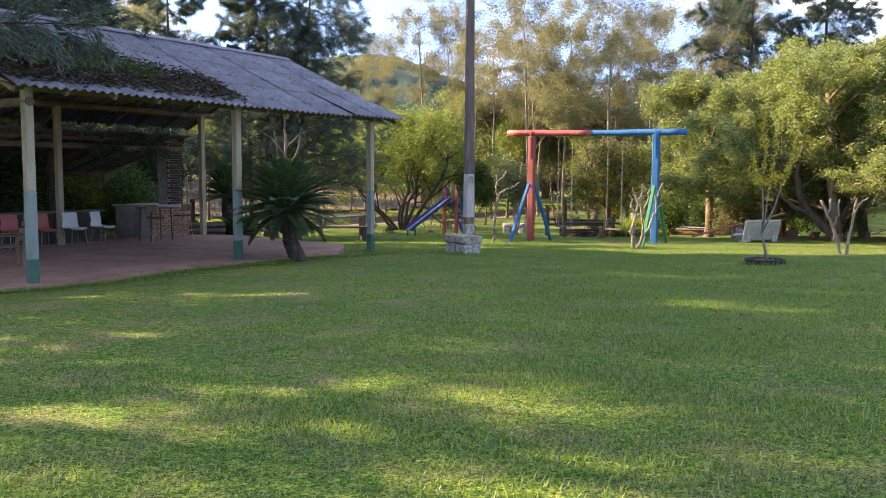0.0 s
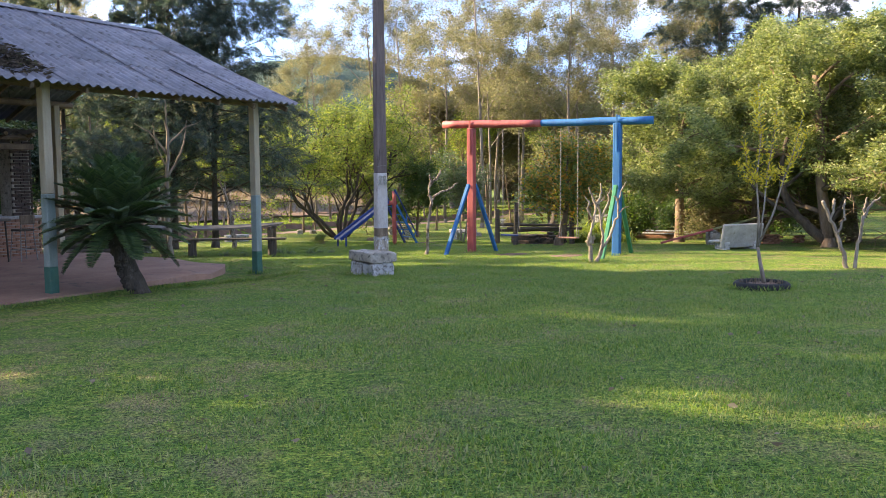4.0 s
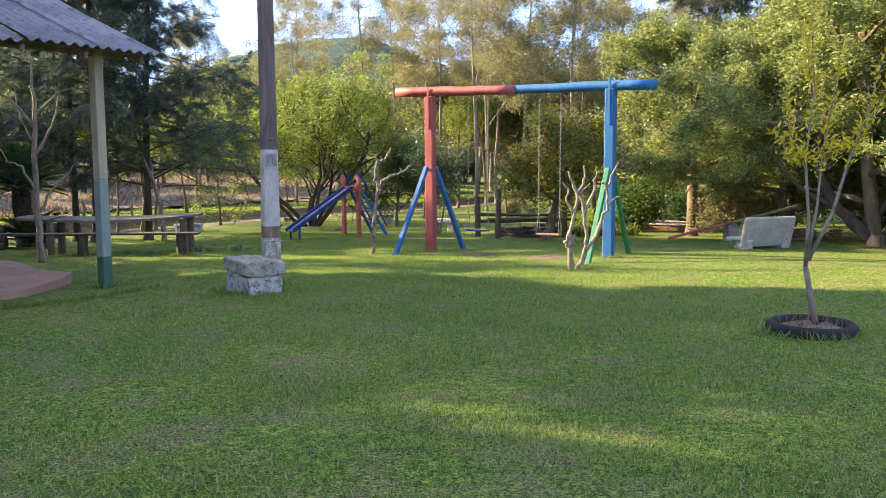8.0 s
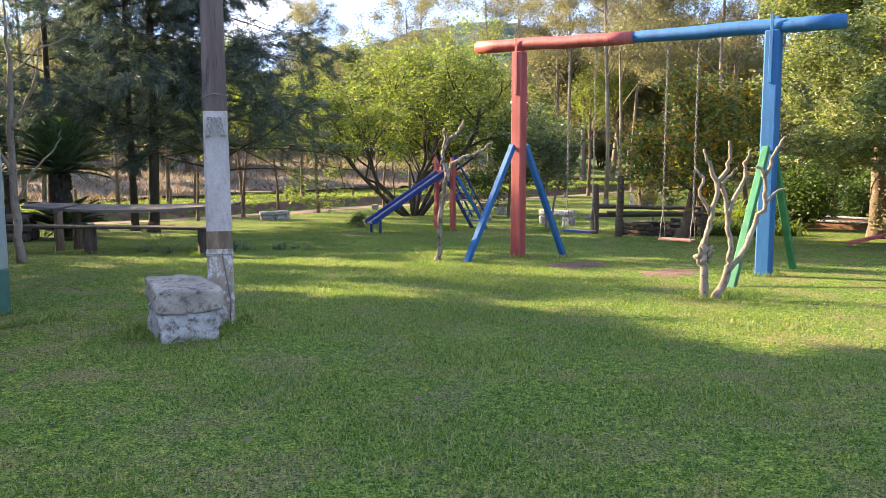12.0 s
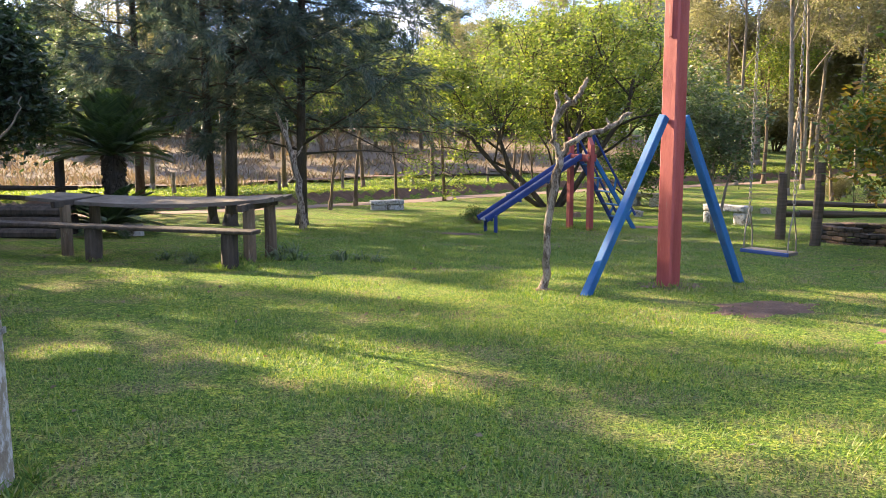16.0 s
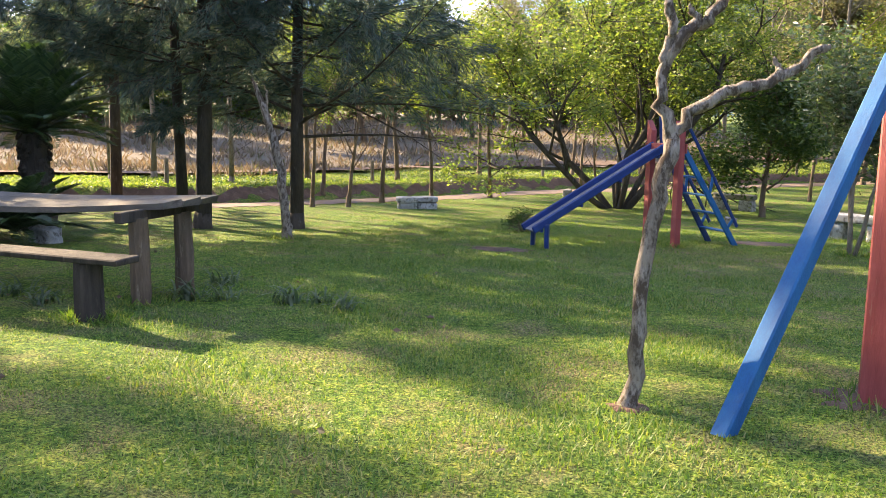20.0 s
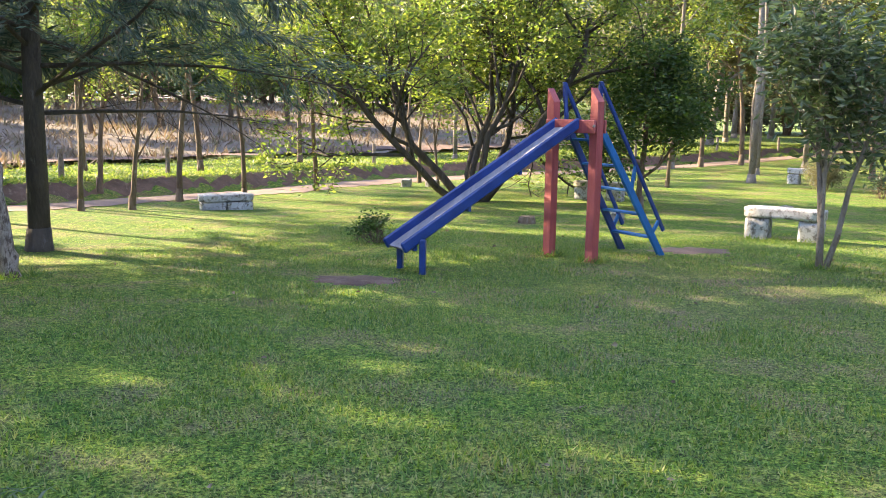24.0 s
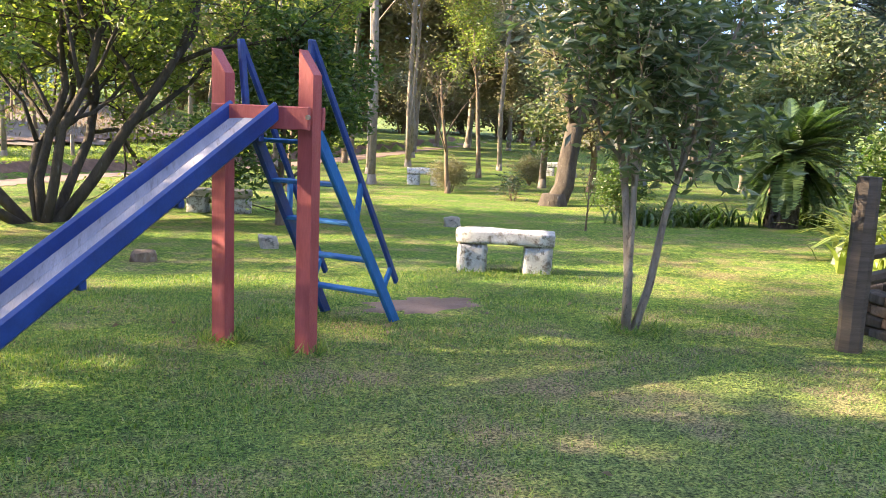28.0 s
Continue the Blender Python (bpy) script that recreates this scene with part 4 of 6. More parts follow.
def tree(name, at, label, category, seed, spec, bark, leafmat, height, girth, stems=((0, 0),), leaves=6000, size=0.12, width=0.5, jitter=0.25, hang=0.0, group="", kind="", clear=0.25, feather=0.0):
    """A tree of one or more stems; each stem gives the lean of its start."""
    rng = random.Random(seed)
    nrng = np.random.default_rng(seed)
    wood, tips = [], []
    for i, (lx, ly) in enumerate(stems):
        k = 1 if i == 0 else rng.uniform(0.75, 1.0)
        off = Vector((lx, ly, 0)) * girth * (1.5 if len(stems) > 1 else 0)
        grow(rng, off + Vector((0, 0, -0.15)), (lx, ly, 1), height * spec.get("trunk", 0.6) * k, girth * k, 0, spec, wood, tips)
    z = ground_z(*at)
    t = thing(name, (at[0], at[1], z), label, category, group, kind)
    g = Geo()
    for pts, rad, n in wood:
        g.tube(pts, rad, n, 0.08 if n > 5 else 0.0, rng)
    if len(stems) == 1:
        r = girth
        g.tube([(0, 0, -0.2), (0, 0, 0.02), (0, 0, 0.3)], [r * 1.6, r * 1.25, r * 0.96], 9, 0.12, rng)
    g.v = [(x + at[0], y + at[1], w + z) for x, y, w in g.v]
    part("trunk", g, bark, t, "", True)
    if leaves:
        tp = np.array([[tuple(p) for p in q] for q in tips])
        idx = nrng.integers(0, len(tp), leaves)
        seg = nrng.uniform(spec.get("leaf_from", 0.2), tp.shape[1] - 1.001, leaves)
        i0 = seg.astype(int)
        fr = (seg - i0)[:, None]
        pts = tp[idx, i0] * (1 - fr) + tp[idx, i0 + 1] * fr + nrng.normal(size=(leaves, 3)) * jitter * np.array([1, 1, 0.8])
        twig = tp[idx, i0 + 1] - tp[idx, i0]
        twig /= np.linalg.norm(twig, axis=1)[:, None] + 1e-9
        high = pts[:, 2] > clear + 0.3 * np.sin(1.3 * pts[:, 0] + 0.8 * pts[:, 1])
        v, f = leaf_quads(nrng, pts[high], size, width, hang, lead=twig[high] * feather if feather else None)
        ob = new("crown", array_mesh("crown", v, f, leafmat))
        ob.parent = t
    return t


def planted(src, at, turn, k, label=""):
    ob = copy_thing(src, Matrix.Translation((at[0], at[1], ground_z(*at))) @ Matrix.Rotation(turn, 4, "Z") @ Matrix.Diagonal((k, k, k, 1)))
    return tagged(ob, label)


BROAD = dict(levels=3, trunk=0.55, n=(6, 5, 5), bare=(0.35, 0.25, 0.2), ang=(48, 45, 50), ratio=(0.75, 0.6, 0.55), wob=(0.09, 0.16, 0.22), up=(0.04, 0.08, 0.0), taper=0.5, thin=0.55, cone=0.3)
SPRAWL = dict(levels=3, trunk=0.6, n=(5, 5, 5), bare=(0.35, 0.3, 0.25), ang=(45, 40, 45), ratio=(0.75, 0.65, 0.55), wob=(0.17, 0.2, 0.22), up=(0.1, 0.1, 0.02), taper=0.55, thin=0.6, cone=0.2)
CONIFER = dict(levels=2, trunk=1.0, n=(40, 12), bare=(0.21, 0.15), ang=(80, 46), ratio=(0.3, 0.42), wob=(0.02, 0.06, 0.1), up=(0.02, 0.0, -0.06), taper=0.15, thin=0.28, cone=0.62, leaf_from=0.0)
GUM = dict(levels=3, trunk=0.8, n=(9, 4, 4), bare=(0.4, 0.35, 0.3), ang=(38, 40, 45), ratio=(0.34, 0.6, 0.6), wob=(0.04, 0.12, 0.2), up=(0.05, 0.08, 0.0), taper=0.35, thin=0.45, cone=0.3)
SLIM = dict(levels=2, trunk=0.8, n=(7, 5), bare=(0.58, 0.3), ang=(40, 45), ratio=(0.5, 0.5), wob=(0.06, 0.15, 0.2), up=(0.06, 0.06, 0.0), taper=0.4, thin=0.5, cone=0.4)
BUSH = dict(levels=2, trunk=0.6, n=(7, 6), bare=(0.15, 0.1), ang=(42, 45), ratio=(0.75, 0.6), wob=(0.12, 0.2, 0.2), up=(0.05, 0.04, 0.0), taper=0.5, thin=0.55, cone=0.2)

# conifers behind the table and the shed
con = tree("conifer", (-7.3, 36.15), "tall dark blue-green conifer with drooping sprays", "conifer", 1, CONIFER, BARK_DARK, LEAF_NEEDLE, 13, 0.155, leaves=92000, size=0.16, width=0.14, jitter=0.06, hang=0.3, group="dark conifers", clear=2.0, feather=0.8)
# Copies out of view on the left are added to shade the lawn.
for x, y, a, k in ((-8.1, 36.6, 4.0, 0.8), (-12.5, 39.5, 1.0, 1.0), (-17, 27.6, 0.6, 1.1), (-12.2, 26.1, 1.9, 0.86), (-14.2, 24.6, 2.6, 1.35), (-16.5, 27.0, 0.3, 1.4), (-20, 25, 4.4, 1.15), (-16, 22.5, 3.6, 1.0), (-21, 38, 1.8, 1.1), (-8.2, 10.9, 2.2, 1.0), (-15.2, 18.8, 0.9, 1.3), (-12.5, 7.2, 4.1, 0.72), (21, 56, 1.1, 1.5), (25.5, 55, 3.1, 1.4), (-10.5, 22.5, 5.0, 1.15), (-17, 12, 0.2, 1.1), (-15.5, 15.8, 1.4, 1.1), (-19, 19, 2.9, 1.1), (-22, 15, 3.7, 1.15)):
    planted(con, (x, y), a, k)
tree("conifer", (-6.0, 37.3), "tall dark conifer with long low drooping boughs", "conifer", 3, dict(CONIFER, n=(95, 12), bare=(0.14, 0.12), ratio=(0.36, 0.42), ang=(84, 46), up=(0.02, -0.02, -0.09)), BARK_DARK, LEAF_NEEDLE, 13, 0.14, leaves=130000, size=0.16, width=0.14, jitter=0.06, hang=0.4, group="dark conifers", clear=2.1, feather=0.8)
tree("conifer", (-13.0, 19.4), "dark conifer with wide boughs hanging over the shed roof", "conifer", 5, dict(CONIFER, n=(46, 13), bare=(0.42, 0.2), ratio=(0.44, 0.42), up=(0.02, -0.03, -0.1)), BARK_DARK, LEAF_NEEDLE, 12.5, 0.17, leaves=70000, size=0.17, width=0.1, jitter=0.06, hang=0.5, group="dark conifers", clear=2.0, feather=0.8)
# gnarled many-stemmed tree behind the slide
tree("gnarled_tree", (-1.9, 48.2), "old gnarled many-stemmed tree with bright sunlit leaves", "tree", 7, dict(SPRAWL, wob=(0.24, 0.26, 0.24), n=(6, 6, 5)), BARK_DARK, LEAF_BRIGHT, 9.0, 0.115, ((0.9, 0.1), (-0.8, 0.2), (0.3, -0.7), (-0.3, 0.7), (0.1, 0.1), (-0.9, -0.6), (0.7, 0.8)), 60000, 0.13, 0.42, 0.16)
tree("laurel_tree", (2.1, 47.6), "small round dark-leaved tree", "tree", 9, dict(BROAD, bare=(0.3, 0.2, 0.2)), BARK_BROWN, LEAF_MID, 4.6, 0.08, leaves=14000, size=0.13, width=0.42, jitter=0.25)
tree("young_tree", (3.7, 38.33), "young lawn tree with three stems and grey-green oval leaves", "tree", 12, dict(SPRAWL, levels=2, trunk=0.78, n=(10, 6), bare=(0.42, 0.15), ratio=(0.36, 0.5), wob=(0.07, 0.12, 0.15), taper=0.3), BARK_PRUNED, LEAF_OLIVE, 4.0, 0.045, ((0.05, 0.0), (0.3, -0.1), (-0.1, 0.06)), 5200, 0.13, 0.36, 0.13)
tree("leaning_tree", (9.6, 51.8), "dark-trunked leaning tree with thin dull leaves", "tree", 14, SPRAWL, BARK_DARK, LEAF_DRY, 6.5, 0.3, ((0.35, 0.1),), 9000, 0.13, 0.4, 0.25)
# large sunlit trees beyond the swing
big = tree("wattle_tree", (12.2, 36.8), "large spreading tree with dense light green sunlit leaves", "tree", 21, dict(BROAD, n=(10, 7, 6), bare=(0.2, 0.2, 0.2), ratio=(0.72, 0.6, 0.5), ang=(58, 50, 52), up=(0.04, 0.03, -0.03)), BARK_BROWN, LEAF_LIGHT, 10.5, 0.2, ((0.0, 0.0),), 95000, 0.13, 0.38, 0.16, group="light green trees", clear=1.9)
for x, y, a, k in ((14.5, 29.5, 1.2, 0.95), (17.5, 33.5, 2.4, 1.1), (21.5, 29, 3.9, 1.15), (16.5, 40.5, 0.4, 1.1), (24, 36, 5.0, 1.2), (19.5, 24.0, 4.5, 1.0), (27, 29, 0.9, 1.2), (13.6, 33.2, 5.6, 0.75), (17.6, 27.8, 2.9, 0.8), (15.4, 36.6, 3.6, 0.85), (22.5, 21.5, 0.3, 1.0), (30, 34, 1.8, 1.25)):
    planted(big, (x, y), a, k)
tree("orange_tree", (7.0, 34.6), "small tree with leaves turning orange at the top", "tree", 23, BROAD, BARK_BROWN, LEAF_ORANGE, 4.8, 0.14, leaves=11000, size=0.14, width=0.45, jitter=0.25)
mid_tree = tree("broadleaf_tree", (15.5, 50.5), "leafy mid-green tree on the lawn", "tree", 25, BROAD, BARK_BROWN, LEAF_WOOD, 5.2, 0.11, leaves=10000, size=0.15, width=0.45, jitter=0.26, group="mid-green trees")
# The three on the left are unseen, added only to cast lawn shade.
for x, y, a, k in ((-13.5, 31.2, 2.2, 1.0), (-12.0, 28.3, 0.7, 0.9), (-16.8, 19.6, 1.5, 2.1), (13, 56, 2.0, 1.2), (17.5, 52, 3.3, 1.3)):
    planted(mid_tree, (x, y), a, k)
# thin young trees along the track
slim = tree("slim_tree", (-8.3, 45.6), "slim young tree with a bare brown trunk", "tree", 31, dict(SLIM, bare=(0.6, 0.3, 0.2), levels=3, n=(8, 5, 3), ang=(40, 45, 45), ratio=(0.45, 0.5, 0.5)), BARK_BROWN, LEAF_BRIGHT, 5.4, 0.075, leaves=3200, size=0.1, width=0.42, jitter=0.14, group="young trees along the track")
for x, y, a, k in ((-8.9, 42.7, 1, 0.8), (-7.4, 47.2, 2, 0.85), (-6.65, 50.5, 4, 1.0), (-10.6, 51.5, 3, 1.2), (-4.6, 55.0, 5, 0.9), (-5.9, 59.0, 0.5, 1.0), (-9.4, 57, 1.7, 1.3), (-3.6, 62.5, 2.8, 1.1), (-13.5, 50, 4.8, 1.4), (5.9, 67.5, 0.9, 1.6), (8.0, 69.5, 2.1, 1.7), (11.5, 62, 3.0, 1.3), (-1, 66, 4.2, 1.5), (3.4, 55.5, 5.4, 0.9)):
    planted(slim, (x, y), a, k)
# tall gums in the distance
gum = tree("gum_tree", (4.5, 66), "tall thin gum tree with sparse olive leaves", "tree", 41, GUM, BARK_PALE, LEAF_DRY, 17, 0.12, leaves=17000, size=0.16, width=0.33, jitter=0.24, hang=0.4, group="tall gum trees")
rng = random.Random(77)
spots = [(7.5, 63), (10.5, 68), (14, 66), (18, 70), (12.8, 75), (4, 78), (21, 62), (25, 68), (-7, 82), (-16, 80), (-24, 70), (29, 58), (33, 64), (-32, 62), (-40, 55), (9, 72.5), (16, 63), (6.5, 58.5), (19.5, 57), (23, 74), (-13, 72), (12, 57.5), (26.5, 60)]
for x, y in spots + [(-4.5, 62), (-1.0, 75), (1.5, 72)]:
    planted(gum, (x, y), rng.uniform(0, 6.3), rng.uniform(0.75, 1.15))
planted(gum, (-18.5, 32.3), 1.0, 0.65)
# Nearer gums, added left of the lawn to dapple it with shade.
for x, y, a, k in ((-13.2, 30.3, 2.3, 0.6), (-15.5, 42.5, 0.8, 0.75), (-13.5, 45.5, 3.1, 0.7), (-17, 46, 5.0, 0.8)):
    planted(gum, (x, y), a, k)
# far woods
wood_tree = tree("woodland_tree", (-14, 92), "dense woodland tree at the far edge of the field", "tree", 43, BROAD, BARK_BROWN, LEAF_WOOD, 13, 0.25, leaves=18000, size=0.32, width=0.5, jitter=0.5, group="far woodland trees")
for k in range(44):
    a = -1.0 + 2.0 * k / 43
    r = rng.uniform(88, 112)
    low = 0.55 if -0.17 < a < 0.06 else 1.0
    planted(wood_tree, (3 + r * math.sin(a) * 1.0, 12 + r * math.cos(a)), rng.uniform(0, 6.3), low * rng.uniform(0.75, 1.2))
olive_tree = tree("scrub_tree", (10, 88), "dry olive scrub tree at the far edge of the lawn", "tree", 45, BROAD, BARK_PALE, LEAF_DRY, 12, 0.2, leaves=15000, size=0.28, width=0.45, jitter=0.45, group="far scrub trees")
for k in range(36):
    a = -0.02 + 1.1 * k / 35
    r = rng.uniform(70, 90)
    planted(olive_tree, (3 + r * math.sin(a), 12 + r * math.cos(a)), rng.uniform(0, 6.3), rng.uniform(0.8, 1.4))

for k in range(15):
    a, r = -0.95 + 0.7 * k / 14, rng.uniform(58, 80)
    planted(wood_tree, (3 + r * math.sin(a), 12 + r * math.cos(a)), rng.uniform(0, 6.3), rng.uniform(0.5, 0.85))
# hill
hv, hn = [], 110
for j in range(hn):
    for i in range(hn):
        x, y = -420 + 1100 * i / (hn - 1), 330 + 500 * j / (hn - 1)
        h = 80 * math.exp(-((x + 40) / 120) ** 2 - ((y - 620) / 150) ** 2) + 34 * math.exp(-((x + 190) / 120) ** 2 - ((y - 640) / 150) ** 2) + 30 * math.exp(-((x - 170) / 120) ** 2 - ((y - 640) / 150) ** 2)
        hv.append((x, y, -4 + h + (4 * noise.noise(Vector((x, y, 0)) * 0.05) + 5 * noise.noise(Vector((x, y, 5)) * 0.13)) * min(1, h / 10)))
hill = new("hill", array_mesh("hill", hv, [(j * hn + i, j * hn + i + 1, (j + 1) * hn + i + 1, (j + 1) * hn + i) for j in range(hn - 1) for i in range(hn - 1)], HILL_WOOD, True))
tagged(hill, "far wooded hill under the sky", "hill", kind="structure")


# ---- bare and pruned trees ----
def limbs(name, at, label, category, bark, branches, seed, n=7, knob=0.1, leaves=None):
    """A bare tree from its limbs: each a row of (x, y, z, r) from the foot."""
    rng = random.Random(seed)
    z = ground_z(*at)
    t = thing(name, (at[0], at[1], z), label, category)
    for k, br in enumerate(branches):
        pts, rad = [], []
        for (a, b) in zip(br, br[1:]):
            for i in range(4):
                f = i / 4
                pts.append(Vector([at[j] + a[j] + (b[j] - a[j]) * f if j < 2 else z + a[2] + (b[2] - a[2]) * f for j in range(3)]) + Vector([rng.gauss(0, 0.012) for _ in range(3)]))
                rad.append(a[3] + (b[3] - a[3]) * f)
        e = br[-1]
        pts.append(Vector((at[0] + e[0], at[1] + e[1], z + e[2])))
        rad.append(e[3])
        part("trunk" if k == 0 else "limb", Geo().tube(pts, rad, n, knob, rng), bark, t, "", True)
    return t


# forked dead tree beside the swing: right and ahead of the walker as rx, ry
def sideways(rows, ux, uy, thin=0.72):
    return [[(a * ux, a * uy, z, r * thin) for a, z, r in row] for row in rows]


limbs("dead_tree", (1.96, 28.15), "small dead tree with peeling grey bark and two forked limbs", "tree", BARK_DEAD, sideways([
    [(-0.01, -0.1, 0.07), (0.0, 0.06, 0.052), (0.03, 0.61, 0.043), (0.11, 1.19, 0.041), (0.17, 1.53, 0.046)],
    [(0.17, 1.5, 0.038), (0.1, 1.71, 0.033), (0.11, 1.93, 0.031), (0.2, 2.1, 0.034), (0.33, 2.17, 0.031), (0.42, 2.3, 0.031), (0.46, 2.42, 0.022)],
    [(0.11, 1.93, 0.026), (0.13, 2.08, 0.025), (0.11, 2.2, 0.028), (0.12, 2.28, 0.014)],
    [(0.17, 1.5, 0.036), (0.23, 1.65, 0.034), (0.41, 1.78, 0.033), (0.6, 1.82, 0.031), (0.75, 1.87, 0.028), (0.96, 2.01, 0.024), (0.99, 2.04, 0.01)],
    [(0.7, 1.86, 0.022), (0.72, 1.92, 0.02), (0.71, 1.96, 0.01)], [(0.27, 2.14, 0.02), (0.24, 2.2, 0.018), (0.23, 2.25, 0.008)]], 0.924, 0.38, 1.0), 4, 9, 0.14)
limbs("dead_stump", (-4.85, 35.2), "broken leaning dead trunk with a jagged pale top", "tree", BARK_DEAD, sideways([
    [(0.0, -0.1, 0.14), (-0.02, 0.3, 0.11), (-0.1, 1.1, 0.1), (-0.22, 1.7, 0.09), (-0.36, 2.15, 0.08), (-0.55, 2.6, 0.03)],
    [(-0.2, 1.6, 0.05), (-0.05, 1.72, 0.04), (0.02, 1.85, 0.02)], [(-0.33, 2.05, 0.05), (-0.3, 2.35, 0.03), (-0.34, 2.5, 0.012)]], 0.9, 0.4), 6)
limbs("bare_tree", (-4.88, 26.5), "slender leafless tree with pale lichened bark", "tree", BARK_PALE, [[(x * 0.95, x * 0.3, z, r) for x, z, r in row] for row in (
    [(0.05, -0.1, 0.085), (0.02, 0.6, 0.07), (0.0, 1.6, 0.06), (0.03, 2.6, 0.05), (0.05, 3.4, 0.035), (0.02, 4.3, 0.012)],
    [(0.0, 1.5, 0.035), (-0.25, 2.0, 0.025), (-0.5, 2.1, 0.02), (-0.62, 2.35, 0.01)],
    [(0.02, 2.2, 0.035), (0.3, 2.7, 0.025), (0.5, 3.2, 0.018), (0.55, 3.7, 0.008)],
    [(0.03, 2.8, 0.03), (-0.3, 3.3, 0.02), (-0.75, 3.6, 0.008)], [(0.04, 3.0, 0.025), (0.5, 3.5, 0.014), (0.95, 3.7, 0.006)],
    [(0.0, 1.0, 0.03), (0.3, 1.5, 0.02), (0.7, 1.9, 0.012), (0.8, 2.2, 0.006)], [(0.03, 2.5, 0.025), (-0.2, 2.9, 0.016), (-0.3, 3.6, 0.006)])], 8)
limbs("pruned_shrub", (5.88, 24.12), "hard-pruned shrub of knotted pale grey stems", "shrub", BARK_PRUNED, sideways([
    [(-0.08, -0.1, 0.085), (-0.09, 0.38, 0.066), (-0.11, 0.55, 0.062), (-0.09, 0.73, 0.045), (-0.02, 1.0, 0.042), (0.05, 1.35, 0.036), (-0.08, 1.64, 0.03), (-0.14, 1.8, 0.016)],
    [(-0.1, 0.38, 0.05), (-0.16, 0.5, 0.052), (-0.15, 0.62, 0.022)], [(-0.05, 0.45, 0.04), (0.0, 0.56, 0.045), (0.0, 0.64, 0.02)],
    [(0.05, -0.1, 0.08), (0.2, 0.31, 0.056), (0.24, 0.53, 0.046), (0.2, 0.79, 0.042), (0.17, 1.1, 0.038), (0.08, 1.42, 0.034), (0.2, 1.7, 0.028), (0.17, 1.9, 0.014)],
    [(0.2, 0.31, 0.05), (0.39, 0.53, 0.043), (0.52, 0.85, 0.04), (0.65, 1.17, 0.036), (0.61, 1.48, 0.034), (0.52, 1.6, 0.016)],
    [(0.61, 1.45, 0.03), (0.72, 1.76, 0.024), (0.85, 1.95, 0.012)], [(0.19, 1.0, 0.032), (0.36, 1.42, 0.03), (0.36, 1.64, 0.024), (0.45, 1.8, 0.01)],
    [(-0.02, 1.0, 0.028), (-0.16, 1.25, 0.024), (-0.14, 1.45, 0.026), (-0.25, 1.6, 0.01)], [(0.06, 1.35, 0.024), (0.2, 1.5, 0.02), (0.27, 1.58, 0.008)],
    [(0.64, 1.15, 0.024), (0.8, 1.3, 0.018), (0.92, 1.32, 0.008)]], 0.978, 0.209, 0.76), 16, 8, 0.24)
limbs("pruned_tree", (10.25, 20.75), "hard-pruned small tree with two pale stems", "tree", BARK_PALE, sideways([
    [(0.08, -0.1, 0.1), (0.02, 0.3, 0.085), (-0.18, 0.8, 0.07), (-0.36, 1.2, 0.06), (-0.45, 1.38, 0.07)], [(-0.12, 0.7, 0.05), (0.02, 1.0, 0.045), (-0.02, 1.3, 0.05), (0.02, 1.4, 0.03)],
    [(-0.28, 1.0, 0.05), (-0.22, 1.25, 0.05), (-0.2, 1.42, 0.06)], [(0.26, -0.1, 0.085), (0.26, 0.3, 0.075), (0.34, 0.7, 0.065), (0.38, 1.05, 0.06), (0.52, 1.3, 0.05), (0.72, 1.46, 0.03)],
    [(0.38, 1.0, 0.045), (0.4, 1.25, 0.045), (0.45, 1.45, 0.03)]], 0.93, -0.2, 0.5), 18, 7, 0.14)

limbs("old_tree", (14.54, 29.55), "old dark tree leaning with a thick forked trunk", "tree", BARK_DARK, sideways([
    [(0.15, -0.15, 0.42), (0.0, 0.12, 0.34), (-0.5, 0.5, 0.27), (-1.0, 1.0, 0.23), (-1.35, 1.6, 0.2), (-1.5, 2.4, 0.17), (-1.3, 3.4, 0.12)],
    [(-0.95, 0.95, 0.15), (-1.7, 1.3, 0.12), (-2.3, 1.9, 0.08), (-2.6, 2.6, 0.04)], [(-0.3, 0.35, 0.2), (0.2, 1.1, 0.17), (0.7, 2.0, 0.13), (0.8, 3.0, 0.08)],
    [(-1.4, 1.8, 0.1), (-0.8, 2.4, 0.08), (-0.4, 3.2, 0.04)]], 0.95, -0.3, 0.55), 19, 9, 0.12)


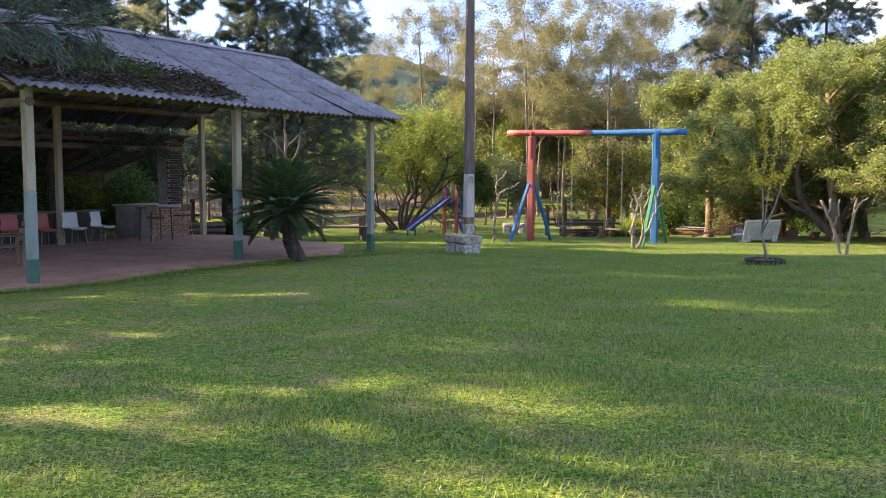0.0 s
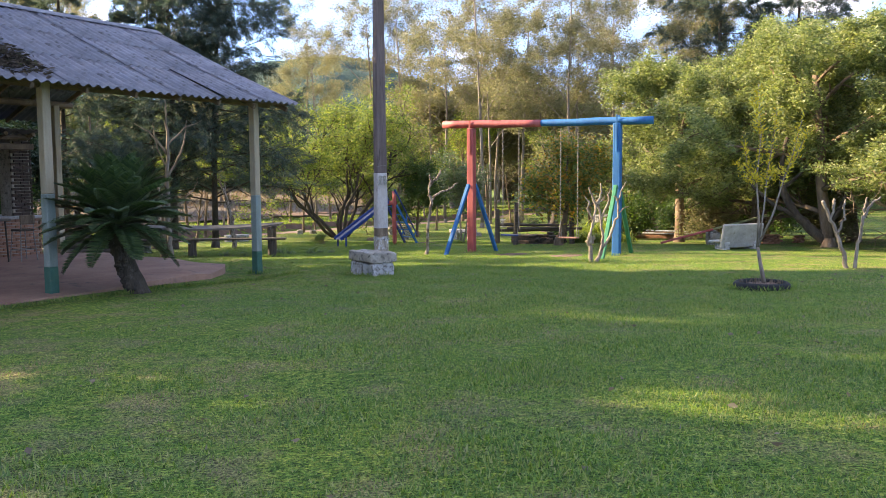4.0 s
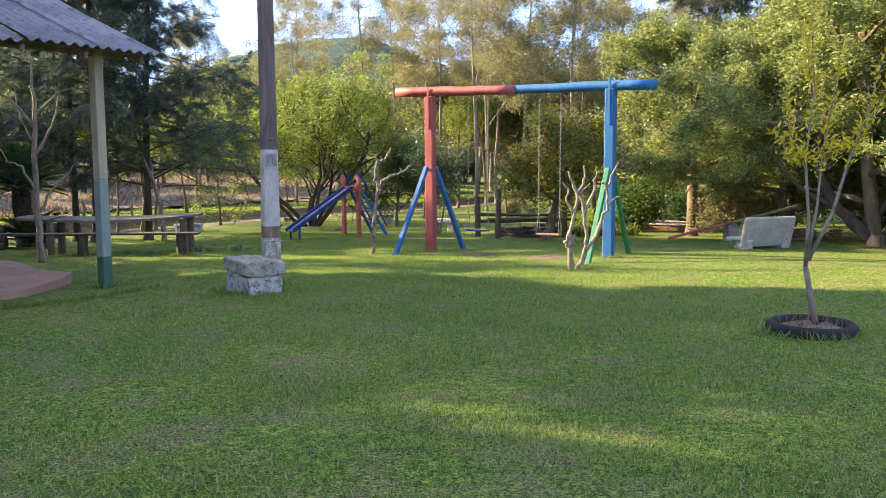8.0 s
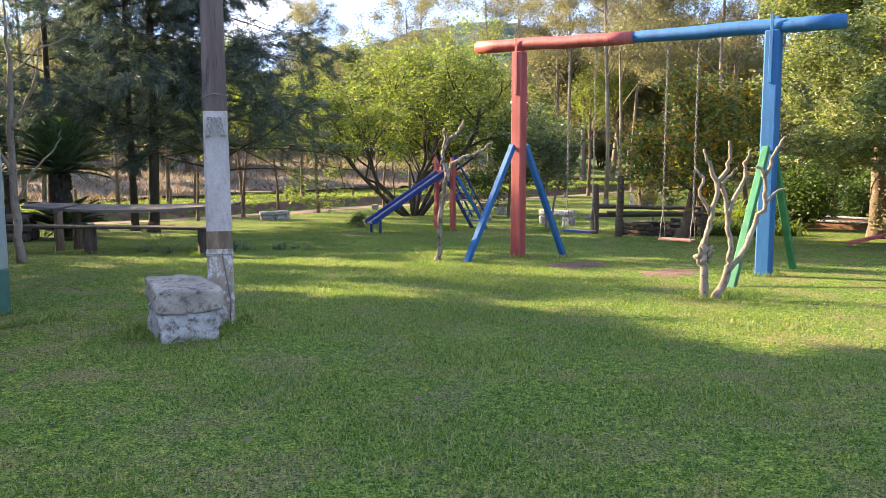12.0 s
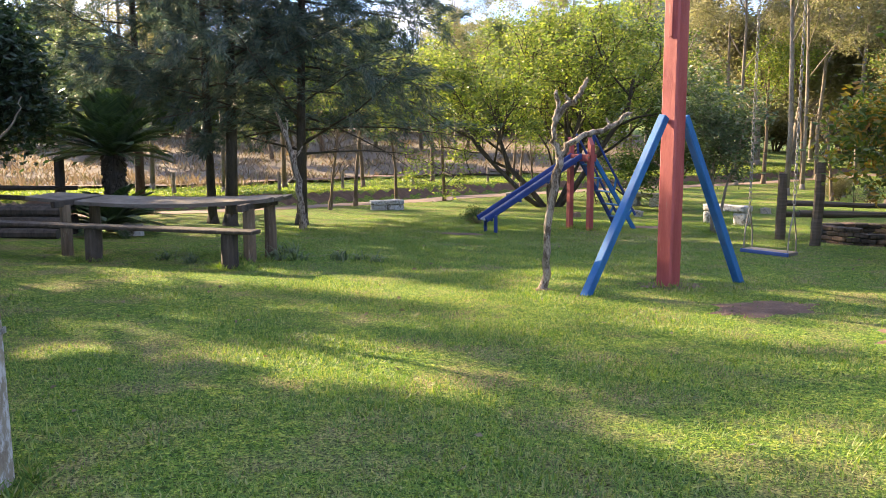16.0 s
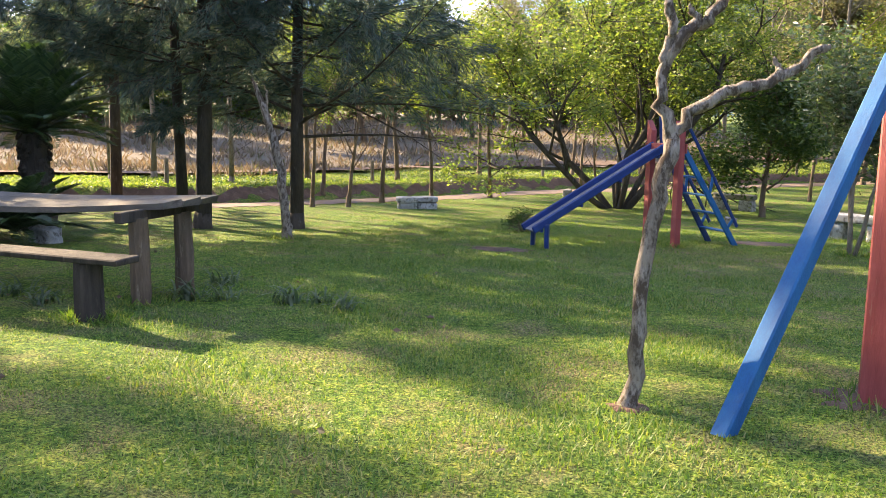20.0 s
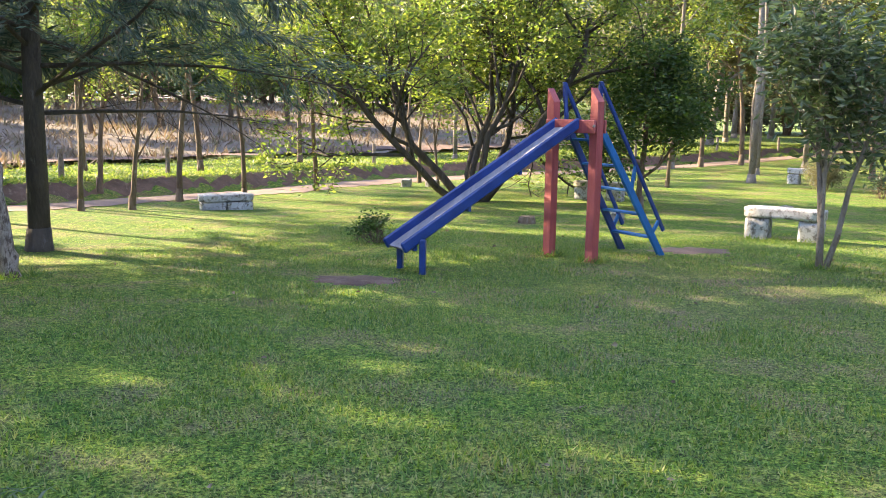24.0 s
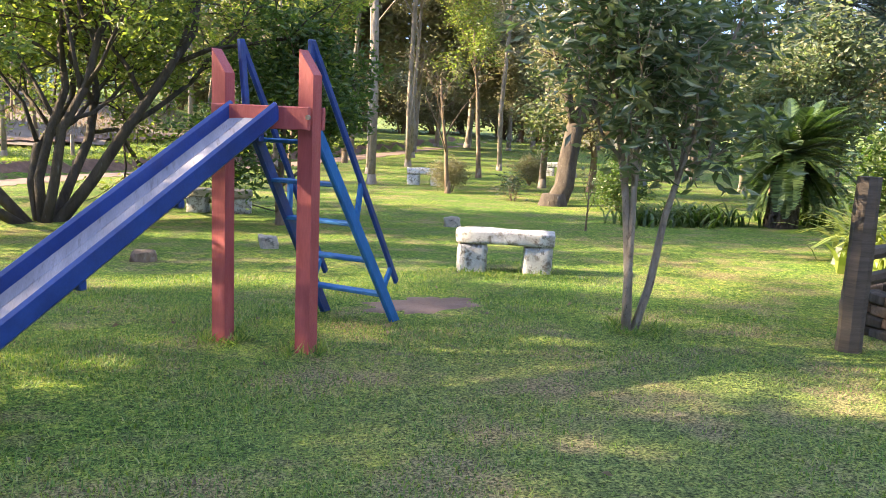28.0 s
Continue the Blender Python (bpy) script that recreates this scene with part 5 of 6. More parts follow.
# ---- cycads ----
def cycad(at, trunk, r, lean, reach, count, label, seed, rise=84, sink=14):
    rng = random.Random(seed)
    z = ground_z(*at)
    t = thing("cycad", (at[0], at[1], z), label, "palm", "cycads")
    top = Vector((at[0] + lean[0], at[1] + lean[1], z + trunk))
    if trunk > 0.2:
        pts = [Vector((at[0], at[1], z - 0.1)).lerp(top, i / 9) + Vector((lean[0], lean[1], 0)) * 0.25 * math.sin(math.pi * i / 9) for i in range(10)]
        g = Geo().tube(pts, [r * (1.15 - 0.2 * i / 9) for i in range(10)], 12, 0.1, rng)
        for i in range(150):
            f = rng.random()
            j = min(8, int(f * 9))
            c = pts[j].lerp(pts[j + 1], f * 9 - j)
            a = rng.uniform(0, 6.28)
            o = Vector((math.cos(a), math.sin(a), 0))
            g.block(Matrix.Translation(c + o * r * 1.03) @ Matrix.Rotation(a, 4, "Z") @ Matrix.Rotation(-0.6, 4, "Y"), (0.05, 0.07, 0.09), 0.015)
        part("trunk", g, BARK_DARK, t, "rough scaly trunk")
    meshes = []
    for k in range(5):
        L = reach * rng.uniform(0.9, 1.08)
        curve = rng.uniform(0.35, 0.85)
        pts = []
        x = zz = 0.0
        a = rng.uniform(0.05, 0.25)
        n = 26
        for i in range(n + 1):
            pts.append(Vector((x, 0, zz)))
            x += math.cos(a) * L / n
            zz += math.sin(a) * L / n
            a -= curve / n
        g = Geo().tube(pts[::2], [0.012 * (1 - 0.8 * i / (n // 2)) for i in range(n // 2 + 1)], 4)
        for i in range(2, n):
            for s in (-1, 1):
                for h in (0, 0.5):
                    p = pts[i].lerp(pts[i + 1], h)
                    tl = 0.17 * reach * math.sin(math.pi * min(1, (i + h) / n * 0.9 + 0.1)) ** 0.5
                    d = Vector((0.5, s * 1.0, 0.35 - 0.2 * rng.random())).normalized() * tl
                    w = Vector((0.02, 0, 0))
                    g.add([p - w, p + w, p + d * 0.6 + w * 0.8, p + d + Vector((0.01, 0, -0.015)), p + d * 0.6 - w * 0.8], [(0, 1, 2, 3, 4)])
        meshes.append(array_mesh("frond", g.v, g.f, FROND))
    for i in range(count):
        f = i / count
        ob = new("frond", meshes[i % 5])
        ob.parent = t
        tilt = -rise + (rise + sink) * f ** 1.5 + rng.uniform(-6, 6)
        ob.matrix_basis = Matrix.Translation(top - Vector((at[0], at[1], z)) + Vector((0, 0, 0.05 * (1 - f)))) @ Matrix.Rotation(i * 2.4 + rng.uniform(-0.2, 0.2), 4, "Z") @ Matrix.Rotation(radians(tilt), 4, "Y")
    return t


cycad((-3.02, 17.95), 1.1, 0.15, (-0.34, 0.0), 1.22, 110, "dark cycad with a leaning scaly trunk", 3, 74, 24)
cycad((-8.3, 33.4), 1.6, 0.22, (-0.05, 0.0), 1.35, 120, "large cycad with a full crown of arching fronds behind the table", 4, 86, 4)
cycad((-7.7, 32.4), 0.15, 0.15, (0.0, 0.0), 1.15, 40, "low stemless cycad behind the table", 5, 50, -8)
cycad((12.3, 46.6), 1.5, 0.3, (0.1, 0.0), 1.5, 80, "broad cycad with long drooping fronds in the shade", 6, 50, 60)


# ---- clumps of strap leaves ----
def strap_clump(name, at, count, reach, spread, label, mat, seed, kindname="plant", group=""):
    rng = random.Random(seed)
    g = Geo()
    for i in range(count):
        bx, by = at[0] + rng.gauss(0, spread), at[1] + rng.gauss(0, spread)
        z = ground_z(bx, by)
        a = rng.uniform(0, 6.28)
        L = reach * rng.uniform(0.6, 1.15)
        o, s = Vector((math.cos(a), math.sin(a), 0)), Vector((-math.sin(a), math.cos(a), 0))
        w = 0.022 * reach / 0.6 * rng.uniform(0.7, 1.2)
        p, ang = Vector((bx, by, z - 0.02)), rng.uniform(1.0, 1.5)
        vs = []
        for k in range(6):
            ww = w * (1 - (k / 5) ** 2 * 0.9)
            vs += [p - s * ww, p + s * ww]
            p = p + (o * math.cos(ang) + Vector((0, 0, 1)) * math.sin(ang)) * L / 5
            ang -= rng.uniform(0.25, 0.5)
        g.add(vs, [(2 * k, 2 * k + 1, 2 * k + 3, 2 * k + 2) for k in range(5)])
    return whole(name, g, mat, label, kindname, group)


for i, (x, y) in enumerate(((8.4, 37.6), (9.2, 37.9), (10.0, 37.7), (8.8, 38.5), (9.6, 38.6))):
    strap_clump("agapanthus", (x, y), 130, 0.75, 0.28, "clump of arching green strap leaves under the trees", LEAF_BRIGHT, 60 + i, "plant", "agapanthus clumps")
# The first two clumps are coloured paler, standing in for sun on them.
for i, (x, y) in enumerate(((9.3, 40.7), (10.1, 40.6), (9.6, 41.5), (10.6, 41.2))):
    strap_clump("agapanthus", (x, y), 170, 1.25, 0.3, "clump of bright sunlit strap leaves beside the posts", LEAF_STRAP_SUNLIT if i < 2 else LEAF_BRIGHT, 70 + i, "plant", "agapanthus clumps")
# Shade under the cycad is put into these clumps by a darker leaf.
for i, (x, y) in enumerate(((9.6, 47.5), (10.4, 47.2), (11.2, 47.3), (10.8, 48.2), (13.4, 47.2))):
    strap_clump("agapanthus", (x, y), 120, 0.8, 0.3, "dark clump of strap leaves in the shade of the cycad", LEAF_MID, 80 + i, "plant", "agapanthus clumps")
for i, (x, y, k) in enumerate(((-2.45, 29.7, 1.0), (-2.2, 29.85, 0.8), (-1.55, 30.05, 0.9), (-1.3, 30.2, 0.7), (-3.95, 29.1, 0.8), (-3.4, 28.9, 0.7), (-0.9, 30.0, 0.8), (-2.7, 30.6, 0.8))):
    strap_clump("lily_tuft", (x, y), 26, 0.38 * k, 0.07, "small tuft of blue-green strap leaves in the lawn", LEAF_OLIVE, 90 + i, "plant", "lily tufts")


# ---- planter made of a tyre ----
def tyre_planter():
    cx, cy = 6.8, 16.7
    z = ground_z(cx, cy)
    t = thing("tyre_planter", (cx, cy, z), "half-sunk black tyre filled with soil and dry twigs", "planter")
    g, n, m = Geo(), 40, 9
    for k in range(n):
        a = 2 * math.pi * k / n
        for j in range(m):
            b = 2 * math.pi * j / m
            r = 0.37 + 0.05 * math.cos(b) + (0.008 if k % 2 and math.cos(b) > 0.3 else 0)
            g.v.append((cx + r * math.cos(a), cy + r * math.sin(a), z + 0.035 + 0.085 * math.sin(b)))
    g.f = [(k * m + j, ((k + 1) % n) * m + j, ((k + 1) % n) * m + (j + 1) % m, k * m + (j + 1) % m) for k in range(n) for j in range(m)]
    part("tyre", g, RUBBER, t, "black rubber tyre ring", True)
    d = Geo()
    rng = random.Random(2)
    d.v.append((cx, cy, z + 0.09))
    for r in (0.18, 0.33):
        for k in range(20):
            a = 2 * math.pi * k / 20
            d.v.append((cx + r * math.cos(a), cy + r * math.sin(a), z + (0.085 if r < 0.3 else 0.05) + rng.uniform(-0.015, 0.015)))
    d.f = [(0, 1 + k, 1 + (k + 1) % 20) for k in range(20)] + [(1 + k, 21 + k, 21 + (k + 1) % 20, 1 + (k + 1) % 20) for k in range(20)]
    part("soil", d, EARTH, t, "dry crumbly soil")
    tw = Geo()
    for i in range(70):
        a, r = rng.uniform(0, 6.28), rng.uniform(0.12, 0.34)
        p = Vector((cx + r * math.cos(a), cy + r * math.sin(a), z + 0.05))
        tw.tube([p, p + Vector((rng.uniform(-0.08, 0.08), rng.uniform(-0.08, 0.08), rng.uniform(0.04, 0.17)))], [0.004, 0.002], 3)
    tagged(part("dry_twigs", tw, BARK_BROWN, t), kind="stuff")
    tree_t = thing("yellow_sapling", (cx, cy, z + 0.08), "slender sapling with pale stems and yellow-green leaves in the tyre", "sapling")
    rows = [[(0.05, 0.0, 0.05), (0.0, 0.25, 0.042), (-0.08, 0.5, 0.038)], [(-0.08, 0.5, 0.03), (-0.12, 0.9, 0.024), (-0.13, 1.4, 0.018), (-0.1, 2.0, 0.012), (-0.14, 2.7, 0.004)],
            [(-0.08, 0.5, 0.026), (-0.03, 1.0, 0.02), (0.08, 1.5, 0.014), (0.14, 1.9, 0.01), (0.18, 2.35, 0.004)], [(-0.06, 0.55, 0.03), (0.15, 0.95, 0.024), (0.38, 1.4, 0.018), (0.55, 1.75, 0.012), (0.66, 2.25, 0.004)],
            [(0.42, 1.5, 0.012), (0.6, 1.7, 0.01), (0.78, 2.05, 0.004)], [(-0.13, 1.3, 0.012), (-0.3, 1.6, 0.008), (-0.42, 1.95, 0.004)], [(-0.12, 1.4, 0.012), (-0.3, 1.42, 0.008), (-0.5, 1.65, 0.004)],
            [(0.05, 1.35, 0.012), (0.2, 1.5, 0.01), (0.3, 1.52, 0.004)], [(-0.1, 1.9, 0.01), (-0.2, 2.2, 0.006), (-0.22, 2.5, 0.003)]]
    g = Geo()
    pts_l = []
    for row in rows:
        pts = [Vector((cx + 0.78 * a, cy - 0.1 * a + 0.06 * math.sin(5 * w), z + 0.08 + 1.14 * w)) for a, w, r in row]
        g.tube(pts, [0.68 * r for a, w, r in row], 7, 0.06, rng)
        for p, q in zip(pts, pts[1:]):
            for i in range(64):
                c = p.lerp(q, rng.random())
                if c.z > z + 1.6:
                    pts_l.append(tuple(c - tree_t.location + Vector([rng.gauss(0, 0.02 if c.z > z + 1.9 else 0.045) for _ in range(3)])))
    part("stem", g, BARK_PALE, tree_t, "pale lichened stems", True)
    v, f = leaf_quads(np.random.default_rng(4), np.array(pts_l), 0.075, 0.28, -0.8)
    ob = new("leaves", array_mesh("leaves", v, f, LEAF_YELLOW))
    ob.parent = tree_t


tyre_planter()


# ---- rail fence, fire pit, seesaw, seats under the trees ----
def post_rail(name, posts, rails, label, mat, r=0.085):
    t = thing(name, (*posts[0][:2], ground_z(*posts[0][:2])), label, "fence")
    rng = random.Random(int(posts[0][0] * 7))
    for x, y, h in posts:
        z = ground_z(x, y)
        part("post", Geo().bent((x, y, z - 0.15), (x + rng.uniform(-0.04, 0.04), y, z + h), r * 1.08, r * 0.92, 8, 0.012, 5, 0.07, rng), mat, t, "split weathered post")
    for a, b in rails:
        part("rail", Geo().bent((a[0], a[1], ground_z(*a[:2]) + a[2]), (b[0], b[1], ground_z(*b[:2]) + b[2]), 0.06, 0.05, 8, 0.012, 6, 0.08, rng), mat, t, "round log rail")
    return t


post_rail("rail_fence", [(5.05, 37.3, 1.36), (5.6, 36.0, 1.6), (8.1, 39.0, 1.3), (7.9, 36.6, 1.35)], [((5.08, 37.35, 0.75), (8.5, 38.9, 0.7)), ((5.3, 36.1, 0.62), (8.3, 36.75, 0.6)), ((5.08, 37.38, 0.52), (8.3, 39.05, 0.5))], "rustic log fence round the fire pit", WOOD_GREY, 0.095)
post_rail("rail_fence", [(-9.8, 33.4, 1.55), (-11.6, 32.2, 1.6), (-10.6, 31.0, 1.5), (-13.2, 30.2, 1.5)], [((-13.4, 30.1, 0.95), (-9.5, 33.6, 0.9)), ((-11.8, 32.1, 0.7), (-9.6, 33.5, 0.65)), ((-13.4, 30.1, 0.6), (-10.4, 31.1, 0.62))], "log fence with dark posts beside the long table", WOOD_DARK, 0.11)


def fire_pit(cx, cy, radius):
    z = ground_z(cx, cy)
    t = thing("fire_pit", (cx, cy, z), "low round fire pit of stacked old brown bricks", "fire pit")
    rng = random.Random(9)
    meshes = []
    for k in range(5):
        g = rough_stone(Geo(), Matrix(), (0.27, 0.17, 0.1), 200 + k, 0.014)
        meshes.append(array_mesh("brick", g.v, g.f, BRICK_BROWN if k % 2 else WOOD_DARK, True))
    for row in range(4):
        n = 24
        for k in range(n):
            if row == 3 and rng.random() < 0.4:
                continue
            a = 2 * math.pi * (k + 0.5 * (row % 2)) / n
            ob = new("brick", rng.choice(meshes))
            ob.parent = t
            ob.matrix_basis = Matrix.Translation((radius * math.cos(a), radius * math.sin(a), 0.04 + row * 0.098)) @ Matrix.Rotation(a + math.pi / 2 + rng.uniform(-0.15, 0.15), 4, "Z") @ pose(0, 0, 0, rng.uniform(-5, 5), rng.uniform(-5, 5), 0)


fire_pit(6.75, 37.6, 1.0)


def log_pile(cx, cy, turn, rows, label, seed):
    z = ground_z(cx, cy)
    t = thing("log_pile", (cx, cy, z), label, "logs")
    rng = random.Random(seed)
    for r in range(rows):
        for k in range(5 - r):
            o = (k - (4 - r) / 2) * 0.23
            m = Matrix.Translation((cx, cy, z + 0.1 + r * 0.2)) @ Matrix.Rotation(turn, 4, "Z")
            part("log", Geo().bent(m @ Vector((-0.85 + rng.uniform(-0.1, 0.1), o, 0)), m @ Vector((0.85, o + rng.uniform(-0.05, 0.05), 0)), 0.11, 0.1, 9, 0.01, 4, 0.07, rng), WOOD_DARK, t)


log_pile(-8.9, 31.5, 0.3, 3, "heap of dark damp logs behind the table", 4)


def seesaw():
    a, b = Vector((10.15, 32.55, 0)), Vector((13.5, 31.75, 0))
    za, zb = ground_z(a.x, a.y) + 0.07, ground_z(b.x, b.y) + 1.0
    mid = a.lerp(b, 0.5)
    zm = (za + zb) / 2
    t = thing("seesaw", (mid.x, mid.y, ground_z(mid.x, mid.y)), "old seesaw of a red and green plank on stone blocks", "seesaw")
    part("plank", Geo().beam((a.x, a.y, za), (mid.x, mid.y, zm), 0.2, 0.06), RED_PAINT, t, "faded red half")
    part("plank", Geo().beam((mid.x, mid.y, zm), (b.x, b.y, zb), 0.2, 0.06), surface("mossy_green_plank", (0.14, 0.15, 0.06), (0.25, 0.25, 0.12), (0.1, 0.08, 0.05), 3, 40), t, "mossy green half")
    for o in (-0.2, 0.2):
        part("support", rough_stone(Geo(), Matrix.Translation((mid.x, mid.y + o, ground_z(mid.x, mid.y) + 0.2)), (0.3, 0.2, 0.5), 70 + int(o * 10)), STONE_GREY, t, smooth=True)
    part("axle", Geo().tube([(mid.x, mid.y - 0.35, zm - 0.05), (mid.x, mid.y + 0.35, zm - 0.05)], [0.03, 0.03], 8), STEEL, t)


seesaw()


def slab_bench():
    c = Vector((11.5, 29.1, ground_z(11.5, 29.1)))
    t = thing("concrete_bench", c, "pale stained concrete bench with a leaning slab back", "bench")
    m = Matrix.Translation(c) @ Matrix.Rotation(radians(-162), 4, "Z")
    part("seat", Geo().block(m @ pose(0, -0.26, 0.24, 5, 0, 0), (1.5, 0.56, 0.1), 0.03), CONCRETE, t)
    part("backrest", Geo().block(m @ pose(0, 0.1, 0.42, -13, 0, 0), (1.5, 0.1, 0.74), 0.03), CONCRETE, t, "leaning back slab")
    for s in (-0.55, 0.55):
        part("foot_block", rough_stone(Geo(), m @ pose(s, -0.1, 0.1, 0, 0, 0), (0.22, 0.45, 0.28), 80 + int(s * 4)), STONE_WHITE, t, smooth=True)


slab_bench()


def brick_block(x, y, turn, nx_, nz_, seed):
    z = ground_z(x, y)
    t = thing("brick_stack", (x, y, z), "small stack of old red bricks on the grass", "bricks")
    rng = random.Random(seed)
    g = Geo().block(Matrix(), (0.22, 0.11, 0.06), 0.006)
    me = array_mesh("brick", g.v, g.f, BRICK_RED)
    for k in range(nz_):
        for i in range(nx_):
            for j in range(2):
                ob = new("brick", me)
                ob.parent = t
                ob.matrix_basis = Matrix.Rotation(turn, 4, "Z") @ Matrix.Translation(((i - (nx_ - 1) / 2 + 0.5 * (k % 2) - 0.25) * 0.235, (j - 0.5) * 0.125, 0.03 + k * 0.068)) @ pose(0, 0, 0, 0, 0, rng.uniform(-3, 3))


brick_block(14.5, 33.6, 0.2, 3, 5, 1)
brick_block(15.8, 34.2, 0.7, 2, 4, 2)


def pool_edge():
    t = thing("low_basin", (13.0, 41.6, ground_z(13, 41.6)), "low basin with a red brick edge and a pale blue rim", "basin")
    z = ground_z(13, 41.6)
    m = Matrix.Translation((13.0, 41.6, z)) @ Matrix.Rotation(-0.6, 4, "Z")
    for dx, dy, sx, sy in ((0, -0.9, 3.2, 0.16), (0, 0.9, 3.2, 0.16), (-1.52, 0, 0.16, 1.64), (1.52, 0, 0.16, 1.64)):
        w = part("edge_wall", Geo().block(m @ Matrix.Translation((dx, dy, 0.08)), (sx, sy, 0.3), 0.01), BRICK_RED, t)
        part("rim", Geo().block(m @ Matrix.Translation((dx, dy, 0.26)), (sx + 0.06, sy + 0.06, 0.05), 0.01), STONE_WHITE, w, "pale rim")
    part("floor_slab", Geo().block(m @ Matrix.Translation((0, 0, 0.05)), (2.9, 1.64, 0.1), 0.01), surface("pale_blue_paint", (0.2, 0.36, 0.46), (0.3, 0.46, 0.55), (0.3, 0.3, 0.28), 2, 20), t, "pale blue basin floor")


pool_edge()

# ---- bushes ----
bush = tree("bush", (13.3, 36.0), "rounded bush with pale variegated leaves", "bush", 51, BUSH, BARK_BROWN, LEAF_DRY, 2.6, 0.05, ((0.3, 0), (-0.3, 0.1), (0, 0.4), (0.1, -0.4)), 7000, 0.12, 0.45, 0.2, group="bushes under the trees")
dark_bush = tree("bush", (11.2, 40.2), "dense dark green bush in the shade", "bush", 52, BUSH, BARK_BROWN, LEAF_MID, 2.4, 0.05, ((0.35, 0), (-0.35, 0.1), (0, 0.45), (0.1, -0.45)), 9000, 0.13, 0.45, 0.24, group="dark bushes")
for x, y, a, k in ((15, 38, 1, 1.1), (14.2, 43.2, 4, 0.9), (10.6, 50.2, 5, 0.7), (18.5, 43, 2.2, 1.4), (25, 31, 2.2, 1.4), (23, 26, 0.6, 1.2), (27, 37, 4.2, 1.5), (16, 47, 5.2, 1.2), (21, 48, 3.1, 1.4), (-12.3, 29.5, 0.4, 1.3), (-14.6, 31.5, 2.4, 1.5), (-11.8, 22.5, 3.4, 1.2), (-15, 19.5, 1.2, 1.5)):
    planted(dark_bush, (x, y), a, k)
for k in range(7):
    p = pv(-12 + 2.0 * k, 10.4 + 0.7 * math.sin(3.0 * k), 0)
    planted(dark_bush, (p.x, p.y), 1.3 * k, 1.25 + 0.2 * math.sin(2.0 * k))
rng = random.Random(88)
for k in range(26):
    a, r = -1.05 + 0.9 * k / 25, rng.uniform(84, 98)
    planted(dark_bush, (3 + r * math.sin(a), 12 + r * math.cos(a)), rng.uniform(0, 6.3), rng.uniform(2.2, 4.0))
for k in range(20):
    a, r = -0.04 + 0.62 * k / 19, rng.uniform(92, 106)
    planted(bush, (3 + r * math.sin(a), 12 + r * math.cos(a)), rng.uniform(0, 6.3), rng.uniform(2.2, 3.6))
for x, y, a, k in ((16.2, 32.6, 2.0, 0.9), (8.3, 56.0, 1.0, 0.5), (12.0, 58.5, 2.6, 0.5), (22.5, 33, 1.7, 1.2)):
    planted(bush, (x, y), a, k)
tree("small_shrub", (-2.05, 39.3), "small sunlit shrub on the lawn by the slide", "shrub", 53, BUSH, BARK_BROWN, LEAF_MID, 0.62, 0.012, ((0.15, 0), (-0.15, 0.1), (0, 0.2)), 3000, 0.06, 0.4, 0.08)
tree("small_shrub", (9.0, 53.0), "small dark reddish shrub on the lawn", "shrub", 54, BUSH, BARK_BROWN, LEAF_DARK, 1.1, 0.015, ((0.3, 0), (-0.3, 0.1), (0, 0.4)), 900, 0.09, 0.4, 0.08)
tree("magnolia_tree", (-12.6, 33.2), "dense dark tree with large glossy leaves", "tree", 56, BROAD, BARK_DARK, LEAF_DARK, 6.5, 0.16, leaves=14000, size=0.2, width=0.4, jitter=0.3)
twiggy = tree("bare_sapling", (-8.15, 43.3), "leafless young tree with many thin upright twigs", "tree", 57, dict(SLIM, levels=3, n=(6, 4, 3), bare=(0.3, 0.3, 0.3), ang=(30, 28, 30), ratio=(0.6, 0.6, 0.6)), BARK_BROWN, LEAF_DRY, 3.6, 0.06, leaves=150, size=0.08, width=0.4, jitter=0.1, group="bare saplings")
for x, y, a, k in ((-10.4, 45.8, 1, 1.2), (8.0, 55.4, 3, 1.2), (-3.8, 54, 2, 0.9), (7.6, 46.3, 4, 0.35)):
    planted(twiggy, (x, y), a, k)


def rock(x, y, size, seed, mat, label):
    z = ground_z(x, y)
    whole("rock", rough_stone(Geo(), Matrix.Translation((x, y, z + size[2] * 0.3)) @ Matrix.Rotation(seed, 4, "Z"), size, seed, 0.07), mat, label, "rock", "loose rocks", smooth=True)


rock(-7.35, 32.6, (0.4, 0.3, 0.3), 3, STONE_WHITE, "whitewashed stone block in the grass behind the table")
rock(-4.6, 53.0, (0.35, 0.3, 0.3), 5, STONE_GREY, "mossy stone at the foot of the bank")
rock(-3.9, 53.4, (0.3, 0.25, 0.25), 7, STONE_GREY, "small mossy stone at the foot of the bank")
rock(-0.2, 43.2, (0.24, 0.2, 0.16), 9, BARK_BROWN, "weathered brown stump end in the lawn")
rock(5.2, 47.0, (0.3, 0.22, 0.2), 12, STONE_GREY, "small mossy stone in the lawn")
rock(1.5, 44.5, (0.3, 0.26, 0.22), 14, STONE_GREY, "small mossy stone in the lawn")


